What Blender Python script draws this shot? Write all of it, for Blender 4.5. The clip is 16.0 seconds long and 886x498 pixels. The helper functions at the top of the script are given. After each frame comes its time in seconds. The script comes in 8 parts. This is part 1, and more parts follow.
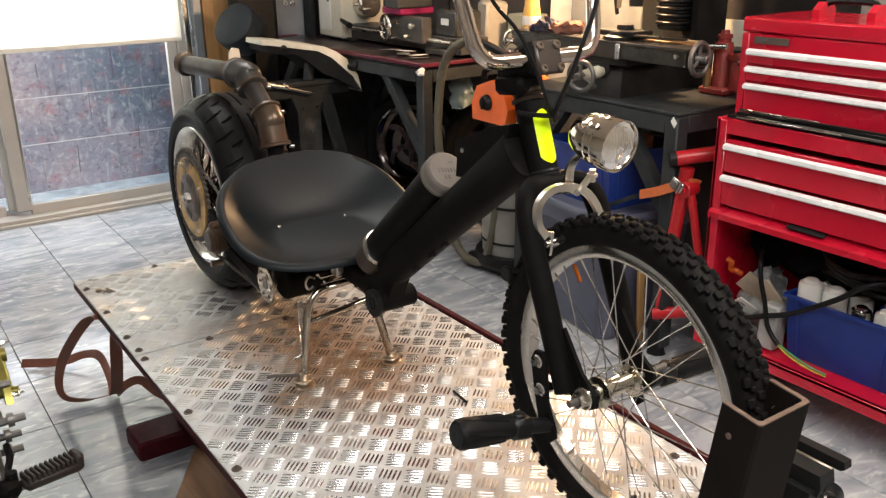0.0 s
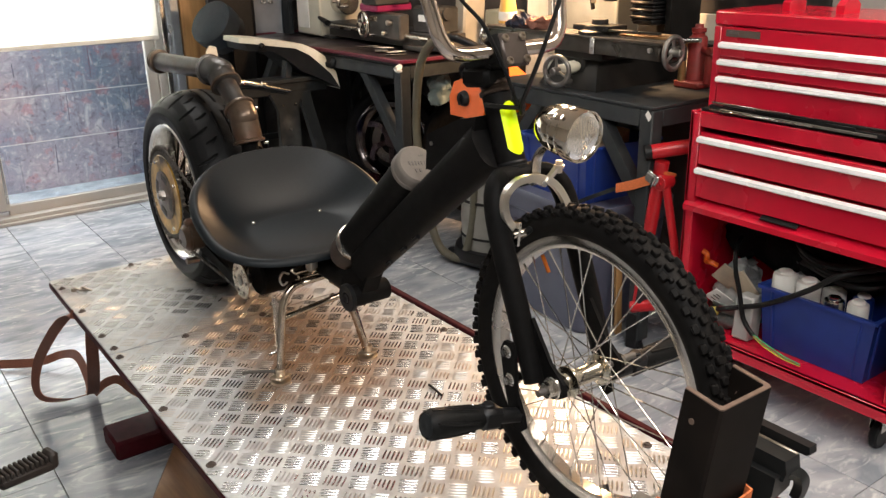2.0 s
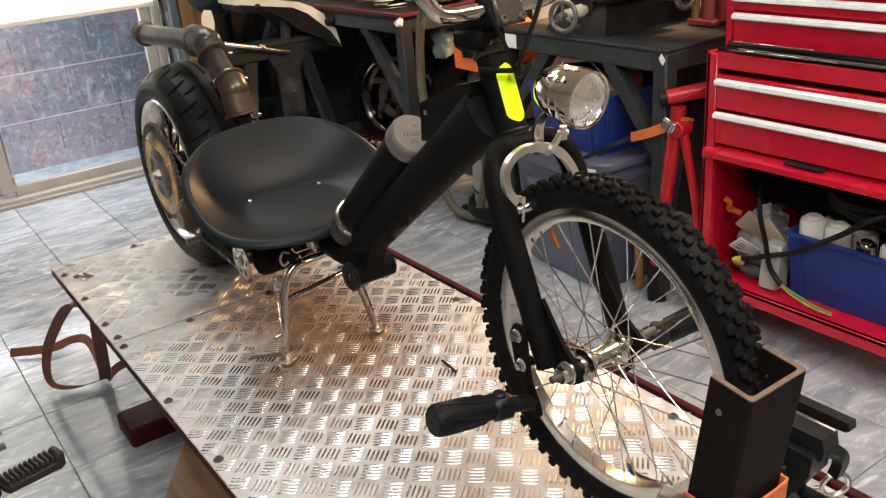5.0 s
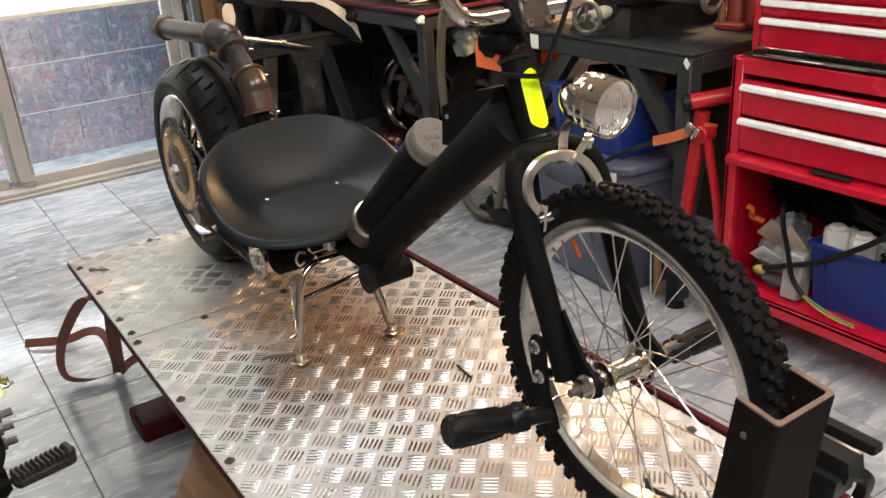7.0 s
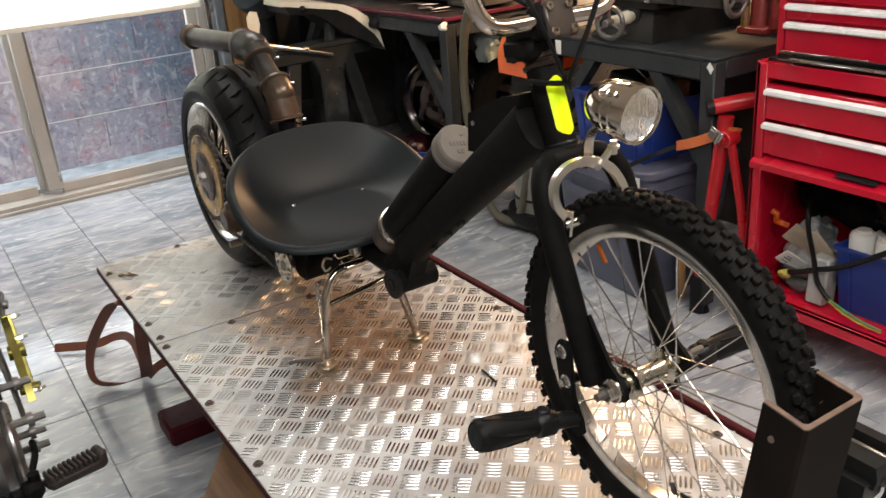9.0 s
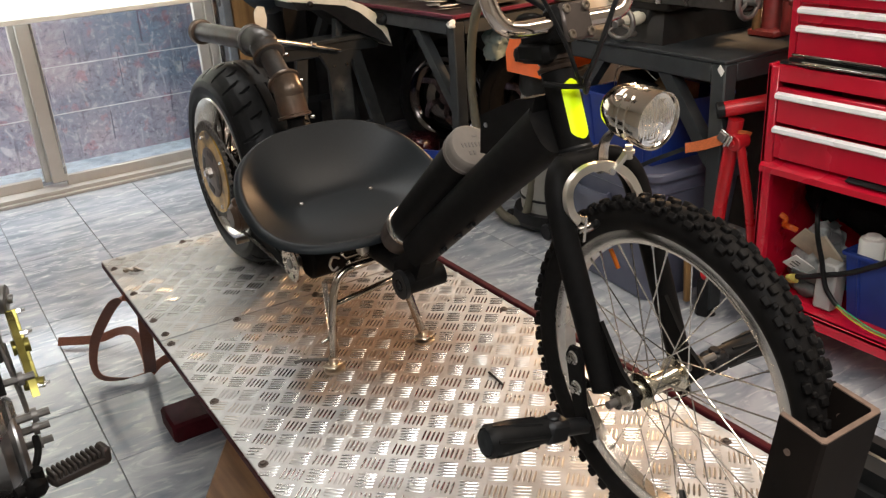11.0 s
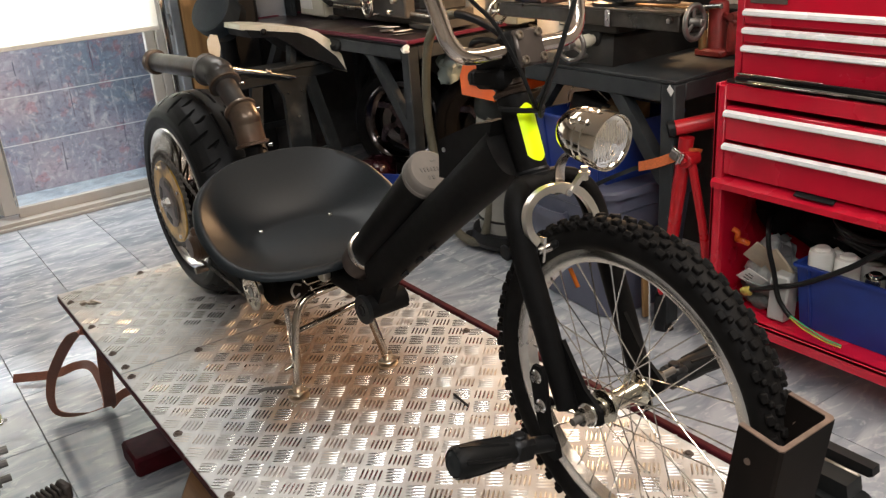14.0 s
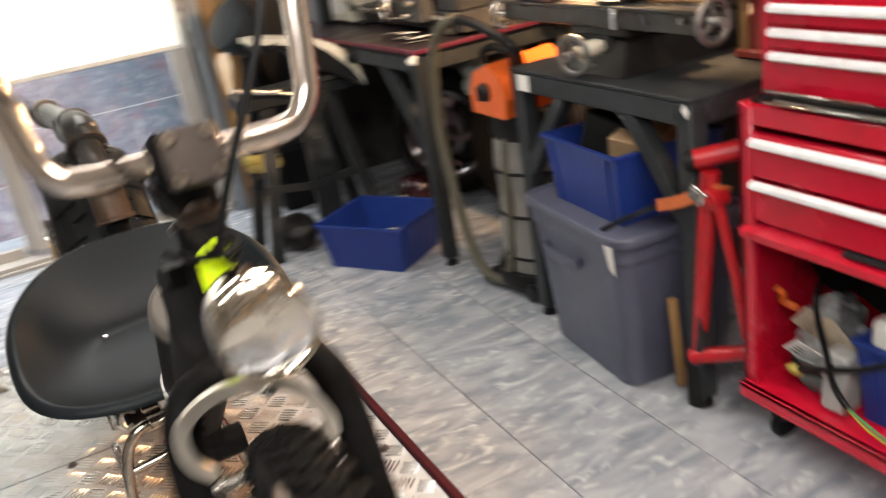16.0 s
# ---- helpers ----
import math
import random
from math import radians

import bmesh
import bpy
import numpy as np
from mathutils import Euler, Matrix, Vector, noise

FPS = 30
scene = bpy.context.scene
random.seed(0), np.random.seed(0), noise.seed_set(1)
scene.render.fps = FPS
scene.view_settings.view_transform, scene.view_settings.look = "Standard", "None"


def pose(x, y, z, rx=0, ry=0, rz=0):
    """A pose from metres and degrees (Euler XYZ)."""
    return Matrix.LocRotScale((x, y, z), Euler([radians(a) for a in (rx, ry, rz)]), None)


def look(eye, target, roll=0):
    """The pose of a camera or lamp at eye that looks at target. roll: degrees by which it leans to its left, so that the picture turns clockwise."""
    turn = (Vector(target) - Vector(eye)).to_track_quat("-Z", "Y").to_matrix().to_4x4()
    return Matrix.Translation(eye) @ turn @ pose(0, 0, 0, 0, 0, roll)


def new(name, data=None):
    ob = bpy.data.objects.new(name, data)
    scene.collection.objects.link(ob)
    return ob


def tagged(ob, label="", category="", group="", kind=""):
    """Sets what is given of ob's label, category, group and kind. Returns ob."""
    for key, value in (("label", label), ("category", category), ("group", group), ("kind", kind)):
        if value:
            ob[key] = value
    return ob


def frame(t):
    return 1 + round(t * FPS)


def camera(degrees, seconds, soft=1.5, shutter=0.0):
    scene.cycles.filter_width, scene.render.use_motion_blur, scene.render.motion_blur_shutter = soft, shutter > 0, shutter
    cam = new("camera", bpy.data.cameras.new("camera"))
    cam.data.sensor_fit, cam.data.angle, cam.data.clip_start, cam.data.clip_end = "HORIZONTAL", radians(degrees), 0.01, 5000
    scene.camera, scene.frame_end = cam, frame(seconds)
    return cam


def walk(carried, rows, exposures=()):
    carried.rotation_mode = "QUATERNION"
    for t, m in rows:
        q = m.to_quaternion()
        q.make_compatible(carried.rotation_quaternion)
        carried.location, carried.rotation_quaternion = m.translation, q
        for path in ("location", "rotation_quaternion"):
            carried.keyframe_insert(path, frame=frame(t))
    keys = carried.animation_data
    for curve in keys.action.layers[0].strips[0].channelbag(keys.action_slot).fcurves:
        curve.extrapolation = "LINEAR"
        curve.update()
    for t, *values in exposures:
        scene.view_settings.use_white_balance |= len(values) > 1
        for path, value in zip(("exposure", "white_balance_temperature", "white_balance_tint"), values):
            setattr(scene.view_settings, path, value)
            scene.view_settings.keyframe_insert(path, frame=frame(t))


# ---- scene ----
cam = camera(54.3, 16.0, soft=1.3, shutter=0.8)
METRES, EYE, TILT, LEAN, TURN = 1.10, 1.368, -19.0, -1.7, -36.0
PATH = [
    (0, (0.069, 0.025, 1.397), (1.144, 1.57, 0.719), -0.7),
    (0.5, (0.077, 0.022, 1.393), (1.15, 1.565, 0.71), -0.7),
    (1, (0.077, 0.02, 1.395), (1.154, 1.56, 0.711), -0.5),
    (1.5, (0.078, 0.011, 1.399), (1.166, 1.547, 0.722), -0.8),
    (2, (0.086, 0.002, 1.389), (1.187, 1.527, 0.707), -1.0),
    (2.5, (0.091, 0.007, 1.385), (1.201, 1.514, 0.68), -1.1),
    (3, (0.107, 0.024, 1.397), (1.191, 1.532, 0.656), -2.9),
    (3.2, (0.154, 0.009, 1.392), (1.189, 1.551, 0.651), -4.5),
    (5.5, (0.186, 0.081, 1.403), (1.214, 1.6, 0.605), -4.9),
    (6, (0.196, 0.074, 1.416), (1.213, 1.606, 0.63), -4.8),
    (6.5, (0.197, 0.083, 1.417), (1.209, 1.621, 0.636), -3.6),
    (7, (0.191, 0.099, 1.404), (1.19, 1.637, 0.606), -3.9),
    (7.5, (0.19, 0.101, 1.395), (1.174, 1.641, 0.583), -5.3),
    (8, (0.188, 0.093, 1.407), (1.174, 1.637, 0.604), -5.0),
    (8.5, (0.184, 0.09, 1.418), (1.169, 1.645, 0.637), -4.2),
    (9, (0.177, 0.093, 1.411), (1.139, 1.661, 0.627), -4.6),
    (9.2, (0.177, 0.089, 1.409), (1.125, 1.662, 0.618), -4.8),
    (11.3, (0.173, 0.115, 1.417), (1.136, 1.679, 0.626), -3.6),
    (11.5, (0.181, 0.108, 1.413), (1.155, 1.667, 0.623), -3.6),
    (12, (0.17, 0.097, 1.421), (1.216, 1.614, 0.645), -4.4),
    (12.5, (0.158, 0.102, 1.424), (1.242, 1.609, 0.68), -4.3),
    (13, (0.159, 0.103, 1.423), (1.229, 1.623, 0.683), -4.3),
    (13.5, (0.16, 0.107, 1.421), (1.22, 1.631, 0.676), -4.2),
    (14, (0.163, 0.105, 1.425), (1.211, 1.633, 0.674), -4.3),
    (14.5, (0.258, 0.155, 1.438), (1.308, 1.683, 0.689), -4.2),
    (15, (0.372, 0.227, 1.465), (1.452, 1.747, 0.74), -3.0),
    (15.2, (0.410, 0.259, 1.451), (1.504, 1.767, 0.726), -3.2),
    (15.4, (0.510, 0.276, 1.410), (1.579, 1.801, 0.680), -5.1),
    (15.5, (0.565, 0.286, 1.391), (1.611, 1.823, 0.655), -6.2),
    (15.6, (0.627, 0.287, 1.375), (1.637, 1.846, 0.635), -7.6),
    (15.7, (0.695, 0.297, 1.365), (1.654, 1.886, 0.620), -8.7),
    (15.8, (0.741, 0.306, 1.361), (1.657, 1.921, 0.619), -9.5),
    (16, (0.874, 0.295, 1.397), (1.628, 1.986, 0.64), -9.6),
]
walk(cam, [(t, look(eye, target, roll)) for t, eye, target, roll in PATH], [(0, 0.03), (3, 0.04), (7, 0.06), (9, -0.08), (11.5, -0.11), (14, -0.11), (15, -0.14), (15.5, 0.20), (16, 0.28)])

# ---- light ----
world = bpy.data.worlds.new("sky")
scene.world = world
world.use_nodes = True
wn = world.node_tree.nodes
sky = wn.new("ShaderNodeTexSky")
sky.sky_type, sky.sun_disc, sky.sun_elevation, sky.sun_rotation = "NISHITA", False, radians(50), radians(200)
world.node_tree.links.new(sky.outputs[0], wn["Background"].inputs[0])
wn["Background"].inputs[1].default_value = 0.06


def area_lamp(name, eye, target, w, h, watts, colour):
    data = bpy.data.lights.new(name, "AREA")
    data.shape, data.size, data.size_y, data.energy, data.color = "RECTANGLE", w, h, watts, colour
    ob = new(name, data)
    ob.matrix_world = look(eye, target)
    return ob


# ceiling panels, the daylight of the glass door, the machine lamp
LAMPS = ((1.15, 3.1, 0.9, 1.2), (0.0, -0.35, 1.6, 0.9), (2.0, 0.3, 1.2, 0.3))
area_lamp("ceiling_panel_light", (1.15, 3.1, 2.63), (1.15, 3.1, 0), 0.9, 1.2, 14, (0.93, 0.96, 1.0))
area_lamp("ceiling_panel_light", (0.0, -0.35, 2.63), (0.0, -0.35, 0), 1.6, 0.9, 58, (0.97, 0.98, 1.0))
area_lamp("ceiling_panel_light", (2.0, 0.3, 2.63), (2.0, 0.3, 0), 1.2, 0.3, 52, (1.0, 0.86, 0.73))
area_lamp("door_daylight", (0.42, 5.30, 1.55), (0.42, 0, 1.2), 2.4, 1.1, 92, (0.88, 0.95, 1.0))
bulb = bpy.data.lights.new("machine_lamp_light", "POINT")
bulb.energy, bulb.color, bulb.shadow_soft_size = 95.0, (1.0, 0.60, 0.31), 0.06
new("machine_lamp_light", bulb).location = (2.50, 2.54, 1.455)


# ---- materials ----
def mat(name, col, rough=0.5, metal=0.0, var=0.12, scale=30.0, bump=0.05, stain=None, stain_at=0.62, stain_scale=4.0,
        rough_var=0.1, coat=0.0, stretch=(1, 1, 1), transmission=0.0, emit=0.0, own=False, spec=0.5):
    m = bpy.data.materials.new(name)
    m.use_nodes = True
    nt = m.node_tree
    n, lk = nt.nodes, nt.links
    p = n["Principled BSDF"]
    tc, mp = n.new("ShaderNodeTexCoord"), n.new("ShaderNodeMapping")
    mp.inputs["Scale"].default_value = stretch
    lk.new(tc.outputs["Object"], mp.inputs[0])
    if own:
        info, ml = n.new("ShaderNodeObjectInfo"), n.new("ShaderNodeMath")
        ml.operation = "MULTIPLY"
        ml.inputs[1].default_value = 37.0
        lk.new(info.outputs["Random"], ml.inputs[0])
        lk.new(ml.outputs[0], mp.inputs["Location"])
    fine, broad = n.new("ShaderNodeTexNoise"), n.new("ShaderNodeTexNoise")
    for node, s, d in ((fine, scale, 6.0), (broad, stain_scale, 5.0)):
        node.inputs["Scale"].default_value, node.inputs["Detail"].default_value = s, d
        lk.new(mp.outputs[0], node.inputs["Vector"])
    ramp = n.new("ShaderNodeValToRGB")
    lo, hi = [max(0, c * (1 - var)) for c in col], [min(1, c * (1 + var)) for c in col]
    ramp.color_ramp.elements[0].position, ramp.color_ramp.elements[1].position = 0.3, 0.7
    ramp.color_ramp.elements[0].color, ramp.color_ramp.elements[1].color = (*lo, 1), (*hi, 1)
    lk.new(fine.outputs[0], ramp.inputs[0])
    out = ramp.outputs[0]
    if stain:
        mask, mix = n.new("ShaderNodeMapRange"), n.new("ShaderNodeMix")
        mask.inputs[1].default_value, mask.inputs[2].default_value = stain_at - 0.06, stain_at + 0.1
        lk.new(broad.outputs[0], mask.inputs[0])
        mix.data_type = "RGBA"
        lk.new(mask.outputs[0], mix.inputs[0])
        lk.new(out, mix.inputs[6])
        mix.inputs[7].default_value = (*stain, 1)
        out = mix.outputs[2]
    lk.new(out, p.inputs["Base Color"])
    rr = n.new("ShaderNodeMapRange")
    rr.inputs[1].default_value, rr.inputs[2].default_value = 0.3, 0.7
    rr.inputs[3].default_value, rr.inputs[4].default_value = max(0.02, rough - rough_var), min(1, rough + rough_var)
    lk.new(broad.outputs[0], rr.inputs[0])
    lk.new(rr.outputs[0], p.inputs["Roughness"])
    p.inputs["Metallic"].default_value = metal
    p.inputs["Specular IOR Level"].default_value = spec
    p.inputs["Coat Weight"].default_value = coat
    p.inputs["Coat Roughness"].default_value = 0.08
    p.inputs["Transmission Weight"].default_value = transmission
    if emit:
        p.inputs["Emission Color"].default_value, p.inputs["Emission Strength"].default_value = (*col, 1), emit
    if bump:
        b = n.new("ShaderNodeBump")
        b.inputs["Strength"].default_value, b.inputs["Distance"].default_value = bump, 0.004
        lk.new(fine.outputs[0], b.inputs["Height"])
        lk.new(b.outputs[0], p.inputs["Normal"])
    return m


BLACK = mat("matt_black_paint", (0.0052, 0.0048, 0.0046), 0.58, var=0.25, scale=60, bump=0.04, stain=(0.009, 0.0075, 0.007), rough_var=0.08, spec=0.07)
SEAT = mat("seat_black_coating", (0.0056, 0.0082, 0.0102), 0.46, var=0.15, scale=160, bump=0.04, stain=(0.0040, 0.0068, 0.0090), rough_var=0.05, spec=0.25)
RUBBER = mat("tyre_rubber", (0.0062, 0.0055, 0.0051), 0.65, var=0.3, scale=50, bump=0.12, stain=(0.0125, 0.0100, 0.0085), spec=0.08)
GRIP = mat("grip_rubber", (0.006, 0.006, 0.006), 0.6, spec=0.12, var=0.2, scale=70, bump=0.08)
AGEDCHROME = mat("aged_nickel_chrome", (0.60, 0.51, 0.44), 0.17, 1.0, var=0.12, scale=20, bump=0.01, stain=(0.36, 0.26, 0.20), stain_at=0.6, stain_scale=7, rough_var=0.06)
DULLSTEEL = mat("dull_grey_steel", (0.20, 0.19, 0.18), 0.38, 0.8, var=0.15, scale=40, bump=0.03)
ALLOY = mat("silver_alloy", (0.62, 0.58, 0.53), 0.24, 1.0, var=0.06, scale=50, bump=0.02)
STEEL = mat("bright_steel", (0.55, 0.53, 0.5), 0.24, 1.0, var=0.1, scale=50, bump=0.03)
ZINC = mat("yellow_zinc_steel", (0.58, 0.54, 0.45), 0.24, 1.0, var=0.12, scale=40, bump=0.02)
NICKEL = mat("warm_nickel_plate", (0.42, 0.36, 0.30), 0.11, 1.0, var=0.12, scale=30, bump=0.02, stain=(0.25, 0.15, 0.09), stain_at=0.66)
FOOTNICKEL = mat("worn_nickel_foot", (0.66, 0.57, 0.46), 0.38, 1.0, var=0.15, scale=60, bump=0.04, stain=(0.30, 0.20, 0.12), stain_at=0.64)
GOLD = mat("gold_anodised", (0.52, 0.31, 0.075), 0.36, 0.9, var=0.3, scale=30, bump=0.04, stain=(0.10, 0.075, 0.05), stain_at=0.54, stain_scale=14)
IRON = mat("malleable_iron", (0.066, 0.062, 0.059), 0.40, 0.6, var=0.2, scale=45, bump=0.12, stain=(0.075, 0.052, 0.040), stain_at=0.55, stain_scale=9)
RUST = mat("browned_iron", (0.100, 0.072, 0.052), 0.34, 0.6, var=0.25, scale=45, bump=0.12, stain=(0.10, 0.05, 0.03), stain_at=0.55, stain_scale=9)
PLATE = mat("tread_plate_aluminium", (0.47, 0.47, 0.465), 0.52, 0.22, var=0.16, scale=22, bump=0.05, stain=(0.34, 0.30, 0.27), stain_at=0.58, stain_scale=3.0, rough_var=0.08)
TREAD = mat("worn_tread_bars", (0.52, 0.515, 0.50), 0.27, 1.0, var=0.10, scale=30, bump=0.03, stain=(0.58, 0.52, 0.46), stain_at=0.6, stain_scale=5.0, rough_var=0.08)


def stain_reflection_patch(m, centre, radii, colour, amount):
    """Mixes a ragged brown patch into the base colour of a flat surface."""
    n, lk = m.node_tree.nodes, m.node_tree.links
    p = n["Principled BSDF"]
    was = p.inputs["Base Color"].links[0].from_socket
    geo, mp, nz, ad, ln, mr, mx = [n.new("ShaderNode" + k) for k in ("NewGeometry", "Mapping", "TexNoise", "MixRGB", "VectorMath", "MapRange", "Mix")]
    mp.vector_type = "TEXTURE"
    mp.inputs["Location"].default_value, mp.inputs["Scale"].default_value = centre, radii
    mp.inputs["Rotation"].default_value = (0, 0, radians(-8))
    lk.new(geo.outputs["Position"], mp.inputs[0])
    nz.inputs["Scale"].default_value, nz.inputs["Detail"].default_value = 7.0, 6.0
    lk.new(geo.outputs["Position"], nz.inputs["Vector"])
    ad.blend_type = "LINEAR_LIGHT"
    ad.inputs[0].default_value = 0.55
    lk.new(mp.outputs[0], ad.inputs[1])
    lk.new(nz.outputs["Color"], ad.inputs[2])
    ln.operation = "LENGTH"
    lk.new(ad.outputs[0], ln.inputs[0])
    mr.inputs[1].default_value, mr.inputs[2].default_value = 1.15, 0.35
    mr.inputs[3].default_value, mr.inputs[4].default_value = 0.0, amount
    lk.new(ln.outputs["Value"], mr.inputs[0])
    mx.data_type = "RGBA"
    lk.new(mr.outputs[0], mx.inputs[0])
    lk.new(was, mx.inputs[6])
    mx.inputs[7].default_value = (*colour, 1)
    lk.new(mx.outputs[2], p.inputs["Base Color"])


# under the bike: brown stain plus its warm, dark reflection, both painted into the colour
stain_reflection_patch(PLATE, (0.98, 1.80, 0.41), (0.21, 0.40, 1.0), (0.235, 0.140, 0.080), 0.95)
stain_reflection_patch(TREAD, (0.98, 1.80, 0.41), (0.21, 0.40, 1.0), (0.55, 0.40, 0.28), 0.7)
# small brown stain beside the stand foot
stain_reflection_patch(PLATE, (0.768, 1.672, 0.41), (0.050, 0.075, 1.0), (0.30, 0.19, 0.11), 0.8)
PULL = mat("satin_drawer_pull", (0.86, 0.87, 0.88), 0.3, 0.1, var=0.05, scale=40, bump=0.01, stain=(0.76, 0.76, 0.77))
REDBROWN = mat("oxide_red_paint", (0.050, 0.006, 0.009), 0.55, spec=0.08, var=0.2, scale=30, bump=0.05, stain=(0.05, 0.02, 0.018))
RED = mat("red_enamel", (0.50, 0.006, 0.026), 0.24, var=0.06, scale=12, bump=0.01, stain=(0.38, 0.005, 0.020), stain_at=0.66, rough_var=0.07, coat=0.25)
REDDULL = mat("red_stand_paint", (0.42, 0.010, 0.016), 0.32, var=0.12, scale=25, bump=0.04, stain=(0.22, 0.012, 0.014))
REDJACK = mat("red_jack_paint", (0.17, 0.016, 0.014), 0.4, var=0.25, scale=40, bump=0.08, stain=(0.1, 0.03, 0.02))
GREYSTEEL = mat("dark_grey_paint", (0.027, 0.030, 0.032), 0.5, spec=0.18, var=0.15, scale=25, bump=0.05, stain=(0.06, 0.06, 0.058), stain_at=0.64)
GREYSTAND = mat("stand_grey_paint", (0.013, 0.015, 0.016), 0.5, spec=0.25, var=0.2, scale=25, bump=0.05, stain=(0.07, 0.07, 0.066), stain_at=0.66)
MILL = mat("machine_grey_paint", (0.011, 0.0105, 0.010), 0.42, spec=0.18, var=0.2, scale=20, bump=0.06, stain=(0.03, 0.028, 0.025), stain_at=0.56)
MILLTOP = mat("ground_cast_iron", (0.075, 0.068, 0.06), 0.34, 0.8, var=0.25, scale=30, bump=0.06, stain=(0.06, 0.05, 0.04), stain_at=0.54)
CREAM = mat("cream_machine_paint", (0.60, 0.57, 0.47), 0.45, var=0.06, scale=14, bump=0.03, stain=(0.45, 0.40, 0.30), stain_at=0.62)
BURGUNDY = mat("burgundy_tray_paint", (0.085, 0.011, 0.025), 0.4, var=0.15, scale=20, bump=0.04, spec=0.3)
SLUDGE = mat("oily_tray_floor", (0.016, 0.011, 0.012), 0.4, var=0.4, scale=18, bump=0.1, stain=(0.05, 0.02, 0.028), stain_at=0.62, stain_scale=9)
MAGENTA = mat("magenta_paint", (0.24, 0.013, 0.075), 0.35, var=0.1, scale=20, bump=0.03)
BLUEBIN = mat("blue_plastic", (0.011, 0.032, 0.19), 0.4, var=0.08, scale=18, bump=0.03, stain=(0.015, 0.038, 0.16), spec=0.35)
TUB = mat("grey_blue_plastic", (0.078, 0.083, 0.122), 0.45, var=0.06, scale=18, bump=0.03, stain=(0.064, 0.068, 0.098))
ORANGE = mat("orange_plastic", (0.66, 0.11, 0.012), 0.4, var=0.08, scale=20, bump=0.03)
WEBBING = mat("orange_webbing", (0.50, 0.12, 0.03), 0.75, var=0.25, scale=220, bump=0.2)
BROWNWEB = mat("brown_webbing", (0.155, 0.052, 0.028), 0.55, var=0.25, scale=220, bump=0.2, stain=(0.13, 0.05, 0.03))
NEON = mat("neon_yellow_vinyl", (0.72, 1.0, 0.0), 0.35, var=0.02, scale=10, bump=0.0)
ALUFRAME = mat("anodised_door_frame", (0.47, 0.44, 0.40), 0.42, 0.35, var=0.05, scale=10, bump=0.02, stain=(0.38, 0.35, 0.31))
WOOD = mat("varnished_wood", (0.34, 0.19, 0.075), 0.42, var=0.25, scale=8, bump=0.08, stretch=(6, 6, 0.5), stain=(0.22, 0.11, 0.04), stain_at=0.56)
BROWNSHEET = mat("brown_board", (0.33, 0.17, 0.075), 0.4, var=0.25, scale=9, bump=0.05, stretch=(5, 0.6, 1), stain=(0.2, 0.1, 0.05), stain_at=0.58)
CEILING = mat("white_ceiling_paint", (0.66, 0.65, 0.63), 0.85, var=0.04, scale=20, bump=0.05)
WARMCHROME = mat("warm_reflector", (0.70, 0.55, 0.37), 0.30, 1.0, var=0.03, scale=25, bump=0.0, rough_var=0.04)
WALL = mat("pale_wall_paint", (0.36, 0.345, 0.315), 0.8, var=0.05, scale=30, bump=0.06, stain=(0.32, 0.31, 0.285))
WHITE = mat("white_plastic", (0.74, 0.72, 0.66), 0.4, var=0.04, scale=15, bump=0.02, stain=(0.6, 0.57, 0.5))
PAPER = mat("white_paper", (0.76, 0.74, 0.70), 0.8, var=0.05, scale=15, bump=0.03)
CARD = mat("brown_cardboard", (0.42, 0.27, 0.14), 0.8, var=0.12, scale=25, bump=0.06)
BLACKPLASTIC = mat("black_plastic", (0.008, 0.008, 0.0085), 0.42, spec=0.2, var=0.2, scale=40, bump=0.04)
HOSE = mat("ribbed_grey_hose", (0.084, 0.076, 0.051), 0.5, var=0.12, scale=30, bump=0.03, stain=(0.14, 0.12, 0.09))
CLOUDY = mat("cloudy_plastic", (0.21, 0.20, 0.18), 0.35, var=0.15, scale=12, bump=0.02, stain=(0.13, 0.12, 0.105))
BAG = mat("crumpled_clear_bag", (0.48, 0.50, 0.48), 0.22, var=0.3, scale=26, bump=0.5, stain=(0.12, 0.12, 0.12), stain_at=0.5, stain_scale=14)
CHANNEL = mat("dark_steel_channel", (0.0060, 0.0044, 0.0036), 0.55, 0.0, spec=0.06, var=0.25, scale=18, bump=0.06, stain=(0.011, 0.008, 0.0065), stain_at=0.6)
CUTEDGE = mat("worn_steel_edge", (0.22, 0.155, 0.12), 0.45, 0.7, var=0.25, scale=60, bump=0.06)
VISE = mat("cast_vise_paint", (0.010, 0.0105, 0.0105), 0.42, 0.0, spec=0.2, var=0.2, scale=30, bump=0.06, stain=(0.03, 0.028, 0.026))
BLUEPAD = mat("slate_blue_vinyl", (0.011, 0.016, 0.022), 0.6, spec=0.25, var=0.12, scale=60, bump=0.05)
CASE = mat("engine_case", (0.34, 0.33, 0.32), 0.3, 0.9, var=0.2, scale=20, bump=0.08, stain=(0.14, 0.12, 0.10))
BRASS = mat("yellow_passivated_bracket", (0.22, 0.19, 0.05), 0.3, 0.9, var=0.2, scale=30, bump=0.06)
YELLOWJUG = mat("amber_oil_jug", (0.75, 0.42, 0.10), 0.35, var=0.08, scale=10, bump=0.0)
GROUT = mat("dark_grout", (0.13, 0.13, 0.13), 0.85, var=0.15, scale=40, bump=0.1)
LENS = mat("clear_lamp_lens", (0.93, 0.82, 0.66), 0.04, var=0.0, bump=0.0, transmission=1.0, rough_var=0.01)
GLASS = mat("door_glass", (0.97, 0.98, 0.99), 0.02, var=0.0, bump=0.0, transmission=1.0, rough_var=0.005)
